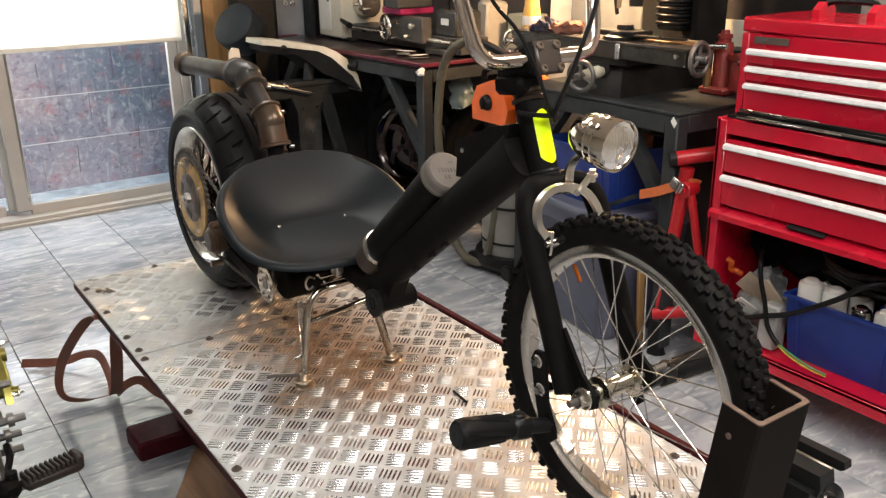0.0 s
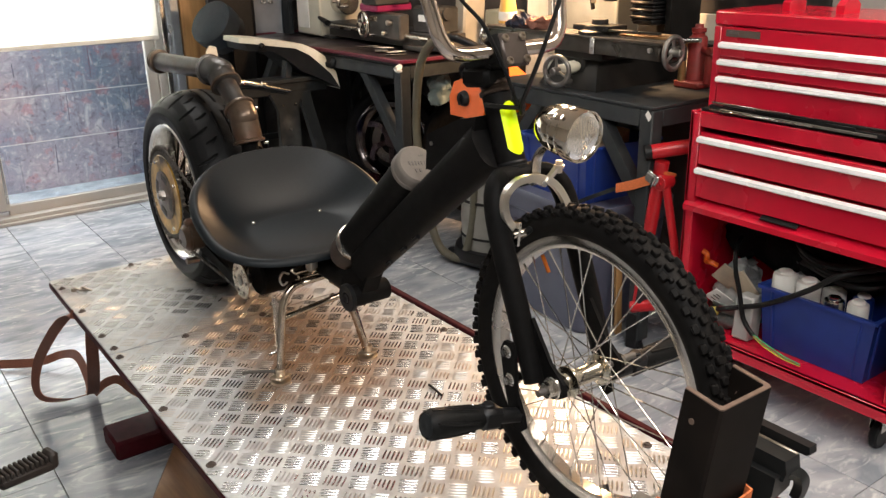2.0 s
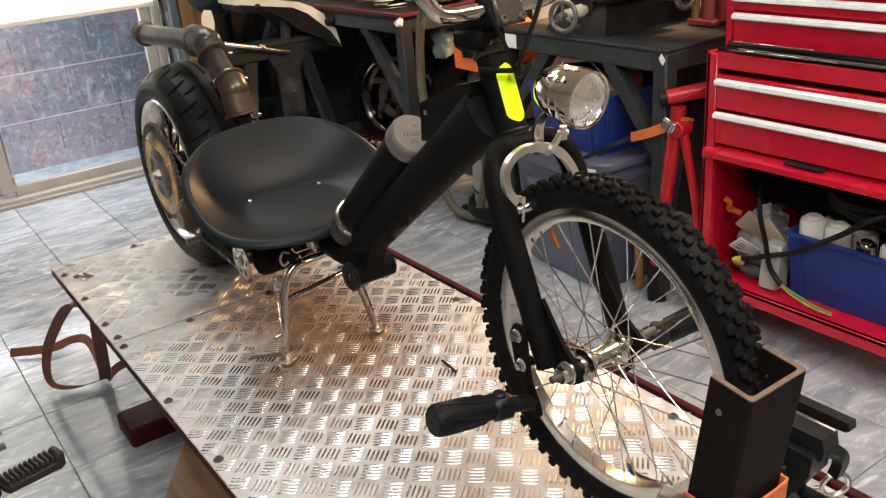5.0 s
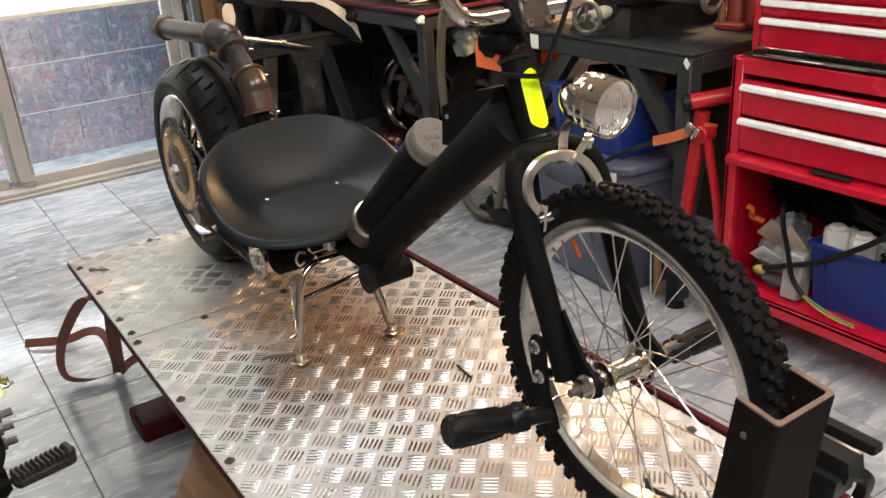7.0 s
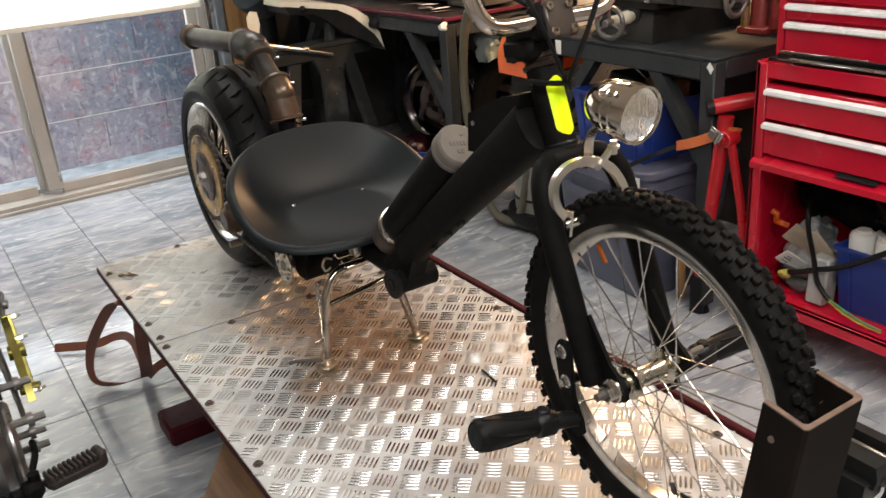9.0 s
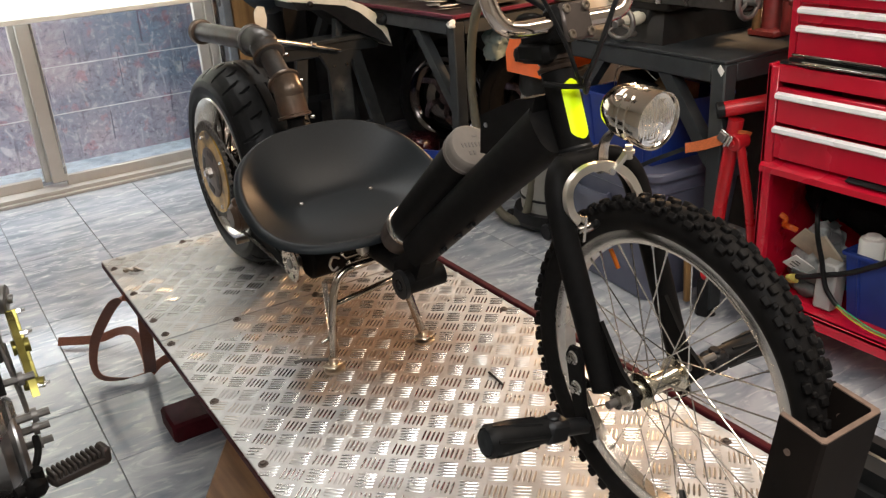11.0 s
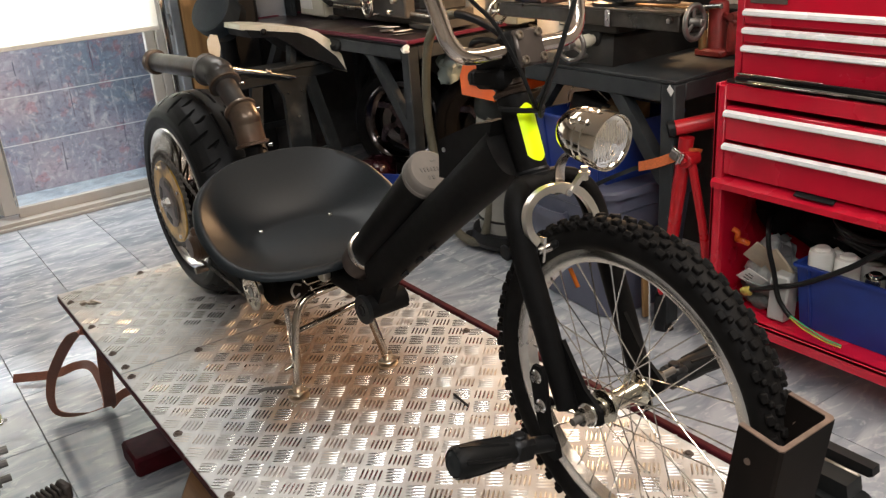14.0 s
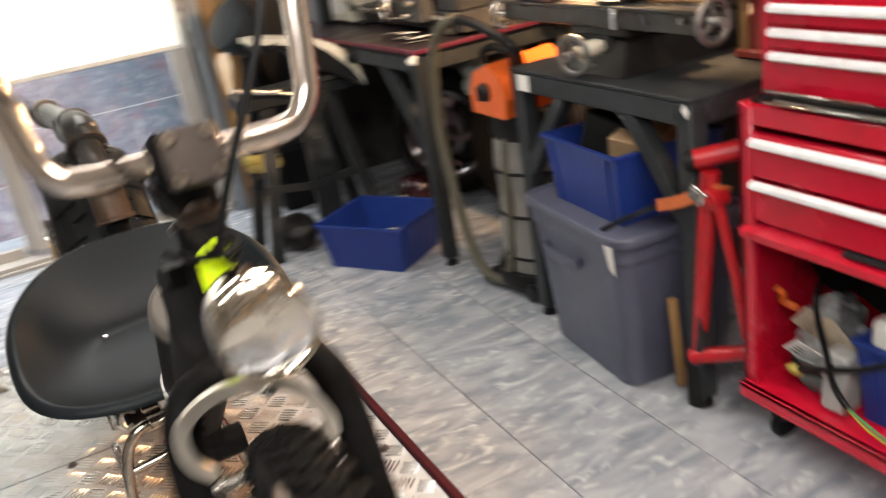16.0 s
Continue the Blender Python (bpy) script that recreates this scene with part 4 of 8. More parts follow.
# fork, head and controls, set a little to the right of the frame
first_front = len(bike.children)
HB, HT = Vector((0.973, 1.046, 1.031)), Vector((0.975, 1.090, 1.144))
leg = [(0.938, 1.030, 1.020), (0.912, 1.012, 1.012), (0.898, 0.996, 0.985), (0.894, 0.977, 0.935), (0.894, 0.935, 0.83), (0.894, 0.893, 0.722)]
for s in (0, 1):
    L_ = [mirror(p) if s else p for p in leg]
    path = smooth_path(L_, 5)
    fl = part("fork_leg", Form().sweep(path, [0.0155 + 0.0035 * min(1, 3 * i / len(path)) - 0.006 * max(0, i / len(path) - 0.75) * 4 * 0.3 for i in range(len(path))], 16), BLACK, bike)
    x = (mirror((0.905, 0, 0))[0] - 0.006) if s else 0.902
    part("dropout", Form().prism([(x, 0.929, 0.808), (x, 0.912, 0.822), (x, 0.868, 0.760), (x, 0.836, 0.736), (x, 0.834, 0.716), (x, 0.848, 0.706), (x, 0.872, 0.706), (x, 0.893, 0.716)], (0.007, 0, 0)), BLACK, fl, "black steel drop-out plate")
    # folding foot peg on a bolted bracket
    sx = 1 if s else -1
    bx = BX + sx * 0.095
    peg = part("peg_bracket", Form().prism([(bx, 0.946, 0.768), (bx, 0.938, 0.784), (bx, 0.922, 0.786), (bx, 0.914, 0.772), (bx, 0.907, 0.700), (bx, 0.890, 0.666), (bx, 0.886, 0.648), (bx, 0.896, 0.638), (bx, 0.910, 0.642), (bx, 0.926, 0.672), (bx, 0.938, 0.72)], (sx * 0.007, 0, 0)), BLACK, bike, "black peg bracket with two bolts")
    for y, z in ((0.930, 0.768), (0.922, 0.722)):
        part("bolt", Form().cyl((bx - sx * 0.012, y, z), (bx + sx * 0.010, y, z), 0.011, n=18, bevel=0.002).cyl((bx + sx * 0.010, y, z), (bx + sx * 0.016, y, z), 0.0065, n=6), STEEL, peg)
    q0, q1 = Vector((bx, 0.903, 0.665)), Vector((BX + (0.175 if s else -0.158), 0.908, 0.668 if s else 0.682))
    part("peg_arm", Form().cyl(q0, q1, 0.012, 0.0135, 14, bevel=0.002).box(q1, (0.042, 0.036, 0.036), rot=(0, 2 if s else 14, 0), b=0.007).cyl(q1 + Vector((0, 0, 0.010)), q1 + Vector((0, 0, 0.024)), 0.010, n=14, bevel=0.002), BLACKPLASTIC, peg, "peg hinge")
    g0, g1 = (Vector((1.158, 0.909, 0.667)), Vector((1.270, 0.914, 0.660))) if s else (Vector((0.805, 0.910, 0.684)), Vector((0.693, 0.918, 0.704)))
    grip = Form().lathe(g0, g1 - g0, [(0, 0), (0.0140, 0.0), (0.0185, 0.003), (0.0195, 0.012), (0.0205, 0.030), (0.0212, 0.050), (0.0232, 0.070), (0.0248, 0.088), (0.0245, 0.099), (0.0205, 0.106), (0.0185, 0.104), (0, 0.104)], 10)
    for k in range(6):
        a = k * math.pi / 3
        u, v, w = frame_of(g1 - g0)
        o = u * math.cos(a) + v * math.sin(a)
        o2 = u * math.cos(a + 0.5) + v * math.sin(a + 0.5)
        part("ridge", Form().sweep([g0 + w * 0.02 + o * 0.0185, g0 + w * 0.06 + (o + o2).normalized() * 0.0212, g0 + w * 0.098 + o2 * 0.0230], 0.003, 6), GRIP, peg)
    part("peg_grip", grip, GRIP, peg, "black rubber peg grip")
    part("peg_end", Form().lathe(g1 - (g1 - g0).normalized() * 0.010, g1 - g0, [(0, 0), (0.0178, 0), (0.0178, 0.0015), (0.009, 0.003), (0.004, 0.0022), (0, 0.0022)], 20), GREYSTAND, peg, "dark grey metal end disc")
part("fork_crown", Form().cyl((0.925, 1.028, 1.016), (1.015, 1.028, 1.016), 0.019, n=16, bevel=0.006).cyl(HB - (HT - HB).normalized() * 0.03, HB, 0.021, n=20), BLACK, bike)
axis = (HT - HB).normalized()
part("head_tube", Form().cyl(HB, HT, 0.0245, n=32), BLACK, bike)
part("lower_headset", Form().lathe(HB - axis * 0.012, axis, [(0.02, 0), (0.027, 0.001), (0.028, 0.007), (0.0255, 0.009), (0.0265, 0.013), (0.025, 0.016), (0.02, 0.016)], 28, closed=True), BLACKPLASTIC, bike)
part("upper_headset", Form().lathe(HT - axis * 0.004, axis, [(0.016, 0), (0.0275, 0.0), (0.0285, 0.006), (0.024, 0.009), (0.0225, 0.012), (0.025, 0.014), (0.025, 0.020), (0.021, 0.022), (0.021, 0.026), (0.0235, 0.028), (0.0235, 0.034), (0.02, 0.036), (0.02, 0.05), (0.016, 0.05)], 28, closed=True), BRONZE, bike, "dark bronze headset rings")
uu = Vector((1, 0, 0))
vv = axis.cross(uu).normalized()


def decal(u, v):
    """A patch bent round the front of the head tube."""
    h = 0.012 + 0.088 * v
    edge = min(v, 1 - v) * 0.088
    half = radians(42) * min(1, math.sqrt(max(0.02, edge / 0.012))) if edge < 0.012 else radians(42)
    a = radians(-88) + half * (2 * u - 1)
    d = uu * math.cos(a) + vv * math.sin(a)
    return HB + axis * h + d * 0.0252


part("decal", Form().grid(decal, 13, 21), NEON, bike, "neon yellow vinyl strip")

# stem, faceplate, handlebar
part("stem", Form().box((BX, 1.103, 1.197), (0.050, 0.085, 0.040), rot=(-14, 0, 0), b=0.009).box((BX, 1.068, 1.212), (0.052, 0.034, 0.052), rot=(-18, 0, 0), b=0.008).box((BX, 1.110, 1.168), (0.056, 0.070, 0.034), rot=(-6, 0, 0), b=0.008).cyl(HT + axis * 0.03, HT + axis * 0.075, 0.021, n=20), BLACK, bike)
RF = Matrix.Rotation(radians(-20), 3, "X")
FC = Vector((0.980, 1.052, 1.215))
face = part("faceplate", Form().box(FC, (0.053, 0.010, 0.054), rot=RF, b=0.004), mat("bare_steel_clamp", (0.080, 0.064, 0.055), 0.38, 0.7, var=0.15, scale=40, bump=0.03), bike, "bare steel handlebar clamp plate with four bolts")
for dx in (-0.0175, 0.0175):
    for dz in (-0.018, 0.018):
        c = FC + RF @ Vector((dx, -0.005, dz))
        n_ = RF @ Vector((0, -1, 0))
        part("clamp_bolt", Form().lathe(c, n_, [(0.0, -0.002), (0.0062, -0.002), (0.0066, 0.003), (0.0055, 0.0042), (0.0032, 0.0042), (0.0030, 0.001), (0, 0.001)], 14), DARKBOLT, face)
half = [(0.0, 1.064, 1.212), (0.050, 1.064, 1.212), (0.085, 1.064, 1.2125), (0.108, 1.066, 1.219), (0.122, 1.071, 1.238), (0.128, 1.078, 1.265), (0.136, 1.093, 1.32), (0.147, 1.115, 1.40), (0.158, 1.137, 1.48), (0.170, 1.160, 1.535), (0.20, 1.178, 1.56), (0.30, 1.21, 1.565)]
bar = [(BX + 0.008 - p[0], p[1] + 0.007, p[2]) for p in half[::-1]] + [(BX + 0.008 + p[0], p[1] + 0.007, p[2]) for p in half[1:]]
part("handlebar", Form().sweep(smooth_path(bar, 6), 0.0122, 16), AGEDCHROME, bike, "tall chromed handlebar")
for s in (-1, 1):
    part("hand_grip", Form().cyl((BX + s * 0.21, 1.182, 1.561), (BX + s * 0.32, 1.217, 1.566), 0.0165, n=16, bevel=0.004), GRIP, bike)
c1 = [(BX - 0.13, 1.06, 1.42), (BX - 0.112, 1.035, 1.32), (BX - 0.062, 1.03, 1.265), (BX - 0.022, 1.030, 1.20), (BX + 0.005, 1.035, 1.15), (BX + 0.022, 1.045, 1.128), (BX + 0.028, 1.06, 1.135)]
c2 = [(BX + 0.135, 1.07, 1.42), (BX + 0.10, 1.03, 1.32), (BX + 0.052, 1.02, 1.225), (BX + 0.026, 1.025, 1.165), (BX + 0.020, 1.035, 1.135), (BX + 0.030, 1.045, 1.118), (BX + 0.04, 1.05, 1.13)]
part("brake_cable", Form().sweep(smooth_path(c1, 6), 0.0032, 8), CABLE, bike)
part("brake_cable", Form().sweep(smooth_path(c2, 6), 0.0038, 8), CABLE, bike)
part("cable_clip", Form().sweep(smooth_path([(0.985, 1.07, 1.135), (0.995, 1.05, 1.128), (0.985, 1.035, 1.125), (0.955, 1.04, 1.128), (0.935, 1.07, 1.13)], 5), 0.004, 8), CABLE, bike)

# headlamp
LT, LF = Vector((0.970, 0.976, 1.113)), Vector((0.975, 0.884, 1.103))
lw = LF - LT
LL = lw.length
LK = LL / 0.1036
LAMPCHROME = mat("lamp_chrome", (0.56, 0.50, 0.42), 0.10, 1.0, var=0.04, scale=25, bump=0.0, rough_var=0.05)
head = part("headlamp", Form().lathe(LT, lw, [(r, z * LK) for r, z in ((0, 0), (0.010, 0.001), (0.020, 0.007), (0.029, 0.018), (0.0348, 0.034), (0.0378, 0.050), (0.0384, 0.058), (0.0372, 0.0595), (0.0372, 0.062), (0.0388, 0.0635), (0.0396, 0.074), (0.0384, 0.0755), (0.0384, 0.078), (0.0402, 0.080), (0.0406, 0.1006), (0.0394, 0.1036), (0.0378, 0.1026), (0.0365, 0.084), (0.028, 0.068), (0.012, 0.058), (0, 0.056))], 48), LAMPCHROME, bike, "chromed bullet headlamp")
lu, lv, lax = frame_of(lw)


def ribbed(u, v):
    """The lamp glass: a shallow dome with upright ribs."""
    r, a = 0.0368 * math.sqrt(v), 2 * math.pi * u
    x, y = r * math.cos(a), r * math.sin(a)
    h = 0.007 * (1 - v) + 0.0007 * math.cos(2 * math.pi * x / 0.0052) * (1 - v ** 4)
    return LT + lax * (LL - 0.004 + h) + lu * x + lv * y


part("lens", Form().grid(ribbed, 72, 40, wrap_u=True).lathe(LT + lax * (LL - 0.0055), lw, [(0, 0), (0.0368, 0), (0.0368, 0.0015)], 72), LENS, head, "clear ribbed lamp glass")
bowl = Form()
u, v, w = frame_of(lw)
for k in range(3):
    a = 2 * math.pi * k / 3 + 0.5
    bowl.ball(LT + w * (LL - 0.020) + (u * math.cos(a) + v * math.sin(a)) * 0.010, 0.0045, 12, 8)
part("lamp_bulb", bowl, CLOUDY, head, "three small clear bulbs")
facets = Form()
for ring_r, ring_h, m_ in ((0.031, LL - 0.022, 22), (0.023, LL - 0.032, 16)):
    for k in range(m_):
        a = 2 * math.pi * k / m_
        facets.ball(LT + w * ring_h + (u * math.cos(a) + v * math.sin(a)) * ring_r, (0.0042, 0.0042, 0.0042), 8, 5)
part("lamp_bowl", Form().lathe(LT, lw, [(r, z * LK) for r, z in ((0.0362, 0.0855), (0.0358, 0.0855), (0.0275, 0.0695), (0.0118, 0.0595), (0, 0.0575), (0, 0.0570), (0.012, 0.0588), (0.0285, 0.0690))], 48), WARMCHROME, head, "polished lamp bowl")
part("reflector_bowl", facets, WARMCHROME, head, "faceted chrome reflector")
part("lamp_bracket", Form().sweep(smooth_path([(0.970, 0.955, 1.082), (0.970, 0.972, 1.068), (0.972, 0.985, 1.048), (0.975, 0.990, 1.018)], 5), 0.007, flat=(0.018, 0.004), up=(1, 0, 0)), STEEL, bike)
part("lamp_bolt", Form().cyl((0.962, 0.985, 1.016), (0.99, 0.985, 1.016), 0.007, n=8).cyl((0.976, 0.968, 1.014), (0.976, 1.01, 1.016), 0.006, n=8), STEEL, bike)

# caliper brake
BRAKEALLOY = mat("bright_anodised_alloy", (0.80, 0.74, 0.65), 0.40, 1.0, var=0.05, scale=50, bump=0.02)
arm_l = [(0.979, 0.976, 1.014), (0.965, 0.976, 1.022), (0.942, 0.977, 1.026), (0.917, 0.975, 1.022), (0.898, 0.971, 1.010), (0.893, 0.969, 0.993), (0.898, 0.969, 0.972), (0.912, 0.970, 0.954)]
arm_r = [(0.947, 0.978, 1.024), (0.967, 0.976, 1.024), (0.992, 0.972, 1.014), (1.009, 0.968, 0.996), (1.021, 0.964, 0.971), (1.020, 0.962, 0.951)]
brake = part("brake_caliper", Form().sweep(smooth_path(arm_l, 5), 0.01, flat=(0.009, 0.012), up=(0, 1, 0)), BRAKEALLOY, bike, "silver alloy side-pull brake")
part("brake_arm", Form().sweep(smooth_path(arm_r, 5), 0.01, flat=(0.009, 0.012), up=(0, 1, 0)), BRAKEALLOY, brake)
part("brake_lever", Form().sweep(smooth_path([(0.980, 0.970, 1.016), (0.988, 0.966, 1.028), (0.997, 0.961, 1.042)], 4), 0.006, flat=(0.008, 0.007), up=(0, 1, 0)).cyl((0.998, 0.961, 1.030), (0.998, 0.961, 1.050), 0.0055, n=10).cyl((0.998, 0.961, 1.038), (0.998, 0.961, 1.043), 0.0085, n=10), BRAKEALLOY, brake)
for p in ((0.914, 0.968, 0.946), (1.016, 0.962, 0.944)):
    s = 1 if p[0] < BX else -1
    part("pad_holder", Form().prism([(p[0], p[1] - 0.011, p[2] + 0.018), (p[0], p[1] + 0.008, p[2] + 0.016), (p[0], p[1] + 0.010, p[2] - 0.018), (p[0], p[1] - 0.006, p[2] - 0.022)], (s * 0.005, 0, 0)).cyl((p[0] - s * 0.006, p[1], p[2] - 0.004), (p[0] + s * 0.020, p[1], p[2] - 0.004), 0.007, n=10), ALLOY, brake)
    part("brake_pad", Form().box((p[0] + s * 0.022, p[1] + 0.004, p[2] - 0.008), (0.009, 0.045, 0.011), rot=(-38, 0, 0), b=0.003), GRIP, brake)

for ob in list(bike.children)[first_front:]:
    for o in (ob, *ob.children_recursive):
        o.data.transform(Matrix.Translation((0.013, 0.006, 0.004)))

# frame
NR = Vector((0, 0.6227, 0.7825))
d0, d1 = Vector((BX, 1.085, 1.066)), Vector((BX, 1.515, 0.723))
dt = Form()
sec, rows_ = [], []
path = [d0 + (d1 - d0) * (i / 12) for i in range(13)]
for i, p in enumerate(path):
    f = i / 12
    hw, hh = 0.030 + 0.004 * (1 - f), 0.037 + 0.006 * (1 - f) ** 2
    ring = []
    for k in range(20):
        a = 2 * math.pi * k / 20
        ca, sa = math.cos(a), math.sin(a)
        e = 0.72
        ring.append(p + Vector((1, 0, 0)) * hw * math.copysign(abs(ca) ** e, ca) + NR * hh * math.copysign(abs(sa) ** e, sa))
    rows_.append(ring)
vs = [q for ring in rows_ for q in ring]
fs = [(i * 20 + k, i * 20 + (k + 1) % 20, (i + 1) * 20 + (k + 1) % 20, (i + 1) * 20 + k) for i in range(12) for k in range(20)] + [tuple(range(19, -1, -1)), tuple(range(240, 260))]
part("down_tube", dt.add(vs, fs), BLACK, bike)
for y, z in ((1.30, 0.853), (1.345, 0.818), (1.40, 0.772)):
    part("cable_guide", Form().cyl((BX - 0.012, y - 0.01, z - 0.002), (BX - 0.012, y + 0.006, z - 0.014), 0.0045, n=8), BLACKPLASTIC, bike)
part("top_gusset", Form().prism([(BX - 0.024, 1.095, 1.112), (BX - 0.024, 1.145, 1.100), (BX - 0.024, 1.236, 1.060), (BX - 0.024, 1.242, 0.995), (BX - 0.024, 1.20, 1.0), (BX - 0.024, 1.11, 1.06)], (0.048, 0, 0)), BLACK, bike, "black steel gusset box")
part("gusset_screw", Form().cyl((BX - 0.026, 1.222, 1.046), (BX - 0.0235, 1.222, 1.046), 0.004, n=8), STEEL, bike)
CD = Vector((0, 0.7433, -0.669))
c0 = Vector((0.974, 1.306, 0.988))
can = part("canister", Form().cyl(c0 + CD * 0.028, c0 + CD * 0.335, 0.0395, n=36), BLACK, bike, "black cylindrical canister")
part("cap", Form().lathe(c0, CD, [(0, 0), (0.037, 0), (0.0405, 0.003), (0.0425, 0.006), (0.0425, 0.021), (0.0435, 0.022), (0.0435, 0.030), (0.040, 0.031)], 40), CANCAP, can, "brushed metal screw cap")
u, v, w = frame_of(CD)
capm = Matrix.Translation(c0 - CD * 0.0007) @ Matrix((( 1, 0, 0), (0, 0.669, -0.7433), (0, 0.7433, 0.669))).to_4x4()
marks = Form()
for i, (mx, my, lw_, lh) in enumerate([(-0.018 + 0.0065 * k, 0.004 - 0.001 * k, 0.0035, 0.009) for k in range(6)] + [(-0.010, -0.013, 0.005, 0.008), (-0.002, -0.014, 0.005, 0.008), (0.012, 0.016, 0.010, 0.003)]):
    marks.box(capm @ Vector((mx, my, 0)), (lw_, lh, 0.0012), rot=capm, b=0.0002)
part("cap_lettering", marks, MARK, can)
part("clamp_ring", Form().lathe(c0 + CD * 0.330, CD, [(0.038, 0), (0.0435, 0), (0.0445, 0.002), (0.0445, 0.012), (0.0435, 0.014), (0.038, 0.014)], 40, closed=True), ALLOY, can, "pale metal clamp ring")
part("can_foot", Form().lathe(c0 + CD * 0.342, CD, [(0.0, 0), (0.042, 0), (0.0425, 0.03), (0.040, 0.055), (0.034, 0.064), (0, 0.066)], 36), mat("dark_brown_leather", (0.05, 0.035, 0.028), 0.5, var=0.25, scale=40, bump=0.1), can, "dark brown leather cup")
BBY, BBZ = 1.522, 0.655
bb = part("bottom_bracket", Form().cyl((BX - 0.040, BBY, BBZ), (BX + 0.055, BBY, BBZ), 0.0245, n=28, bevel=0.002), BLACK, bike)
part("end_ring", Form().lathe((BX - 0.048, BBY, BBZ), AX, [(0.014, 0), (0.029, 0), (0.0310, 0.002), (0.0310, 0.010), (0.014, 0.010)], 28, closed=True).lathe((BX - 0.0485, BBY, BBZ), AX, [(0, 0.006), (0.009, 0.006), (0.010, 0.0), (0.006, 0.0), (0, 0.003)], 18), BLACKPLASTIC, bb)
part("bracket_gusset", Form().prism([(BX - 0.02, 1.46, 0.74), (BX - 0.02, 1.53, 0.72), (BX - 0.02, 1.60, 0.68), (BX - 0.02, 1.55, 0.645), (BX - 0.02, 1.50, 0.665)], (0.04, 0, 0)), BLACK, bike)
spine = [(BX, 1.58, 0.665), (BX, 1.70, 0.668), (BX, 1.90, 0.66), (BX, 2.06, 0.655)]
part("spine_tube", Form().sweep(spine, 0.026, 16), BLACK, bike)
for s in (-1, 1):
    part("swingarm", Form().sweep(smooth_path([(BX + s * 0.03, 1.98, 0.645), (BX + s * 0.09, 2.06, 0.640), (BX + s * 0.121, 2.12, 0.650), (BX + s * 0.121, 2.41, 0.708)], 5), 0.012, flat=(0.045, 0.014), up=(0, 0, 1)), BLACK, bike)
part("battery_box", Form().cyl((BX - 0.105, 1.865, 0.612), (BX + 0.10, 1.865, 0.612), 0.048, n=28, bevel=0.006), BLACK, bike, "black motor can")
part("saddle_bracket", Form().box((0.935, 1.70, 0.676), (0.02, 0.03, 0.03), b=0.003).box((BX, 1.85, 0.682), (0.10, 0.16, 0.010), b=0.003), ALLOY, bike)

# seat
SN, SA, SB = 2.55, 0.250, 0.190
SC = (0.970, 1.815)


def seat_point(rho, th, lift_=0.0):
    c, s = math.cos(th), math.sin(th)
    ex = math.copysign(abs(c) ** (2 / SN), c)
    ey = math.copysign(abs(s) ** (2 / SN), s)
    zr = 0.780 + 0.084 * ey + 0.030 * ey * ey
    x, y = SA * ex * rho, SB * ey * rho
    zb = 0.724 + 0.028 * (y / SB)
    roll = 0.010 * (max(0.0, rho - 0.935) / 0.065) ** 2
    wall = 0.10 * rho ** 2 + 0.90 * min(1.0, max(0.0, (rho - 0.47) / 0.465)) ** 1.75
    return Vector((SC[0] + x, SC[1] + y, zb + (zr - zb) * wall - roll + lift_))


seat = Form()
NT, NR_ = 96, 46
vs = [seat_point(0.02 + 0.98 * i / (NR_ - 1), 2 * math.pi * k / NT) for i in range(NR_) for k in range(NT)]
vs += [seat_point(0.02 + 0.98 * i / (NR_ - 1), 2 * math.pi * k / NT, -0.006) * 1.0 for i in range(NR_) for k in range(NT)]
fs = []
for i in range(NR_ - 1):
    for k in range(NT):
        j = (k + 1) % NT
        fs.append((i * NT + k, (i + 1) * NT + k, (i + 1) * NT + j, i * NT + j))
        o = NR_ * NT
        fs.append((o + i * NT + k, o + i * NT + j, o + (i + 1) * NT + j, o + (i + 1) * NT + k))
for k in range(NT):
    j = (k + 1) % NT
    a, b = (NR_ - 1) * NT, (2 * NR_ - 1) * NT
    fs.append((a + k, b + k, b + j, a + j))
fs += [tuple(range(NT)), tuple(range(NR_ * NT + NT - 1, NR_ * NT - 1, -1))]
saddle = part("tractor_seat", seat.add(vs, fs), SEAT, bike, "black dished tractor seat pan", angle=60)
for x, y, z in ((0.881, 1.888, 0.7450), (1.058, 1.880, 0.7430)):
    part("seat_screw", Form().lathe((x, y, z - 0.0085), (0, -0.25, 1), [(0, 0), (0.0064, 0), (0.0064, 0.006), (0.0045, 0.0085), (0, 0.009)], 14), STEEL, saddle)

# rear wheel
RX, RY, RZ = 0.957, 2.390, 0.706
rw = ring_x(Form(), RX, RY, RZ, [(o * 0.87, r) for o, r in ((-0.113, 0.198), (-0.108, 0.202), (-0.100, 0.198), (-0.096, 0.186), (-0.03, 0.176), (0.03, 0.176), (0.096, 0.186), (0.100, 0.198), (0.108, 0.202), (0.113, 0.198), (0.109, 0.190), (0.096, 0.181), (0.030, 0.169), (-0.030, 0.169), (-0.060, 0.177), (-0.096, 0.181), (-0.109, 0.190))])
rear = part("rear_wheel", rw, mat("satin_rim", (0.80, 0.79, 0.77), 0.20, 1.0, var=0.08, scale=14, bump=0.0, stain=(0.45, 0.40, 0.34)), bike, "polished steel spoked rim")
PROF = [(-0.104, 0.193), (-0.116, 0.212), (-0.119, 0.232), (-0.113, 0.248), (-0.100, 0.262), (-0.078, 0.275), (-0.050, 0.2845), (-0.025, 0.290), (0, 0.2915)]
PROF = [(o * 0.87, r - 0.006 * max(0.0, 1 + o / 0.119)) for o, r in PROF]
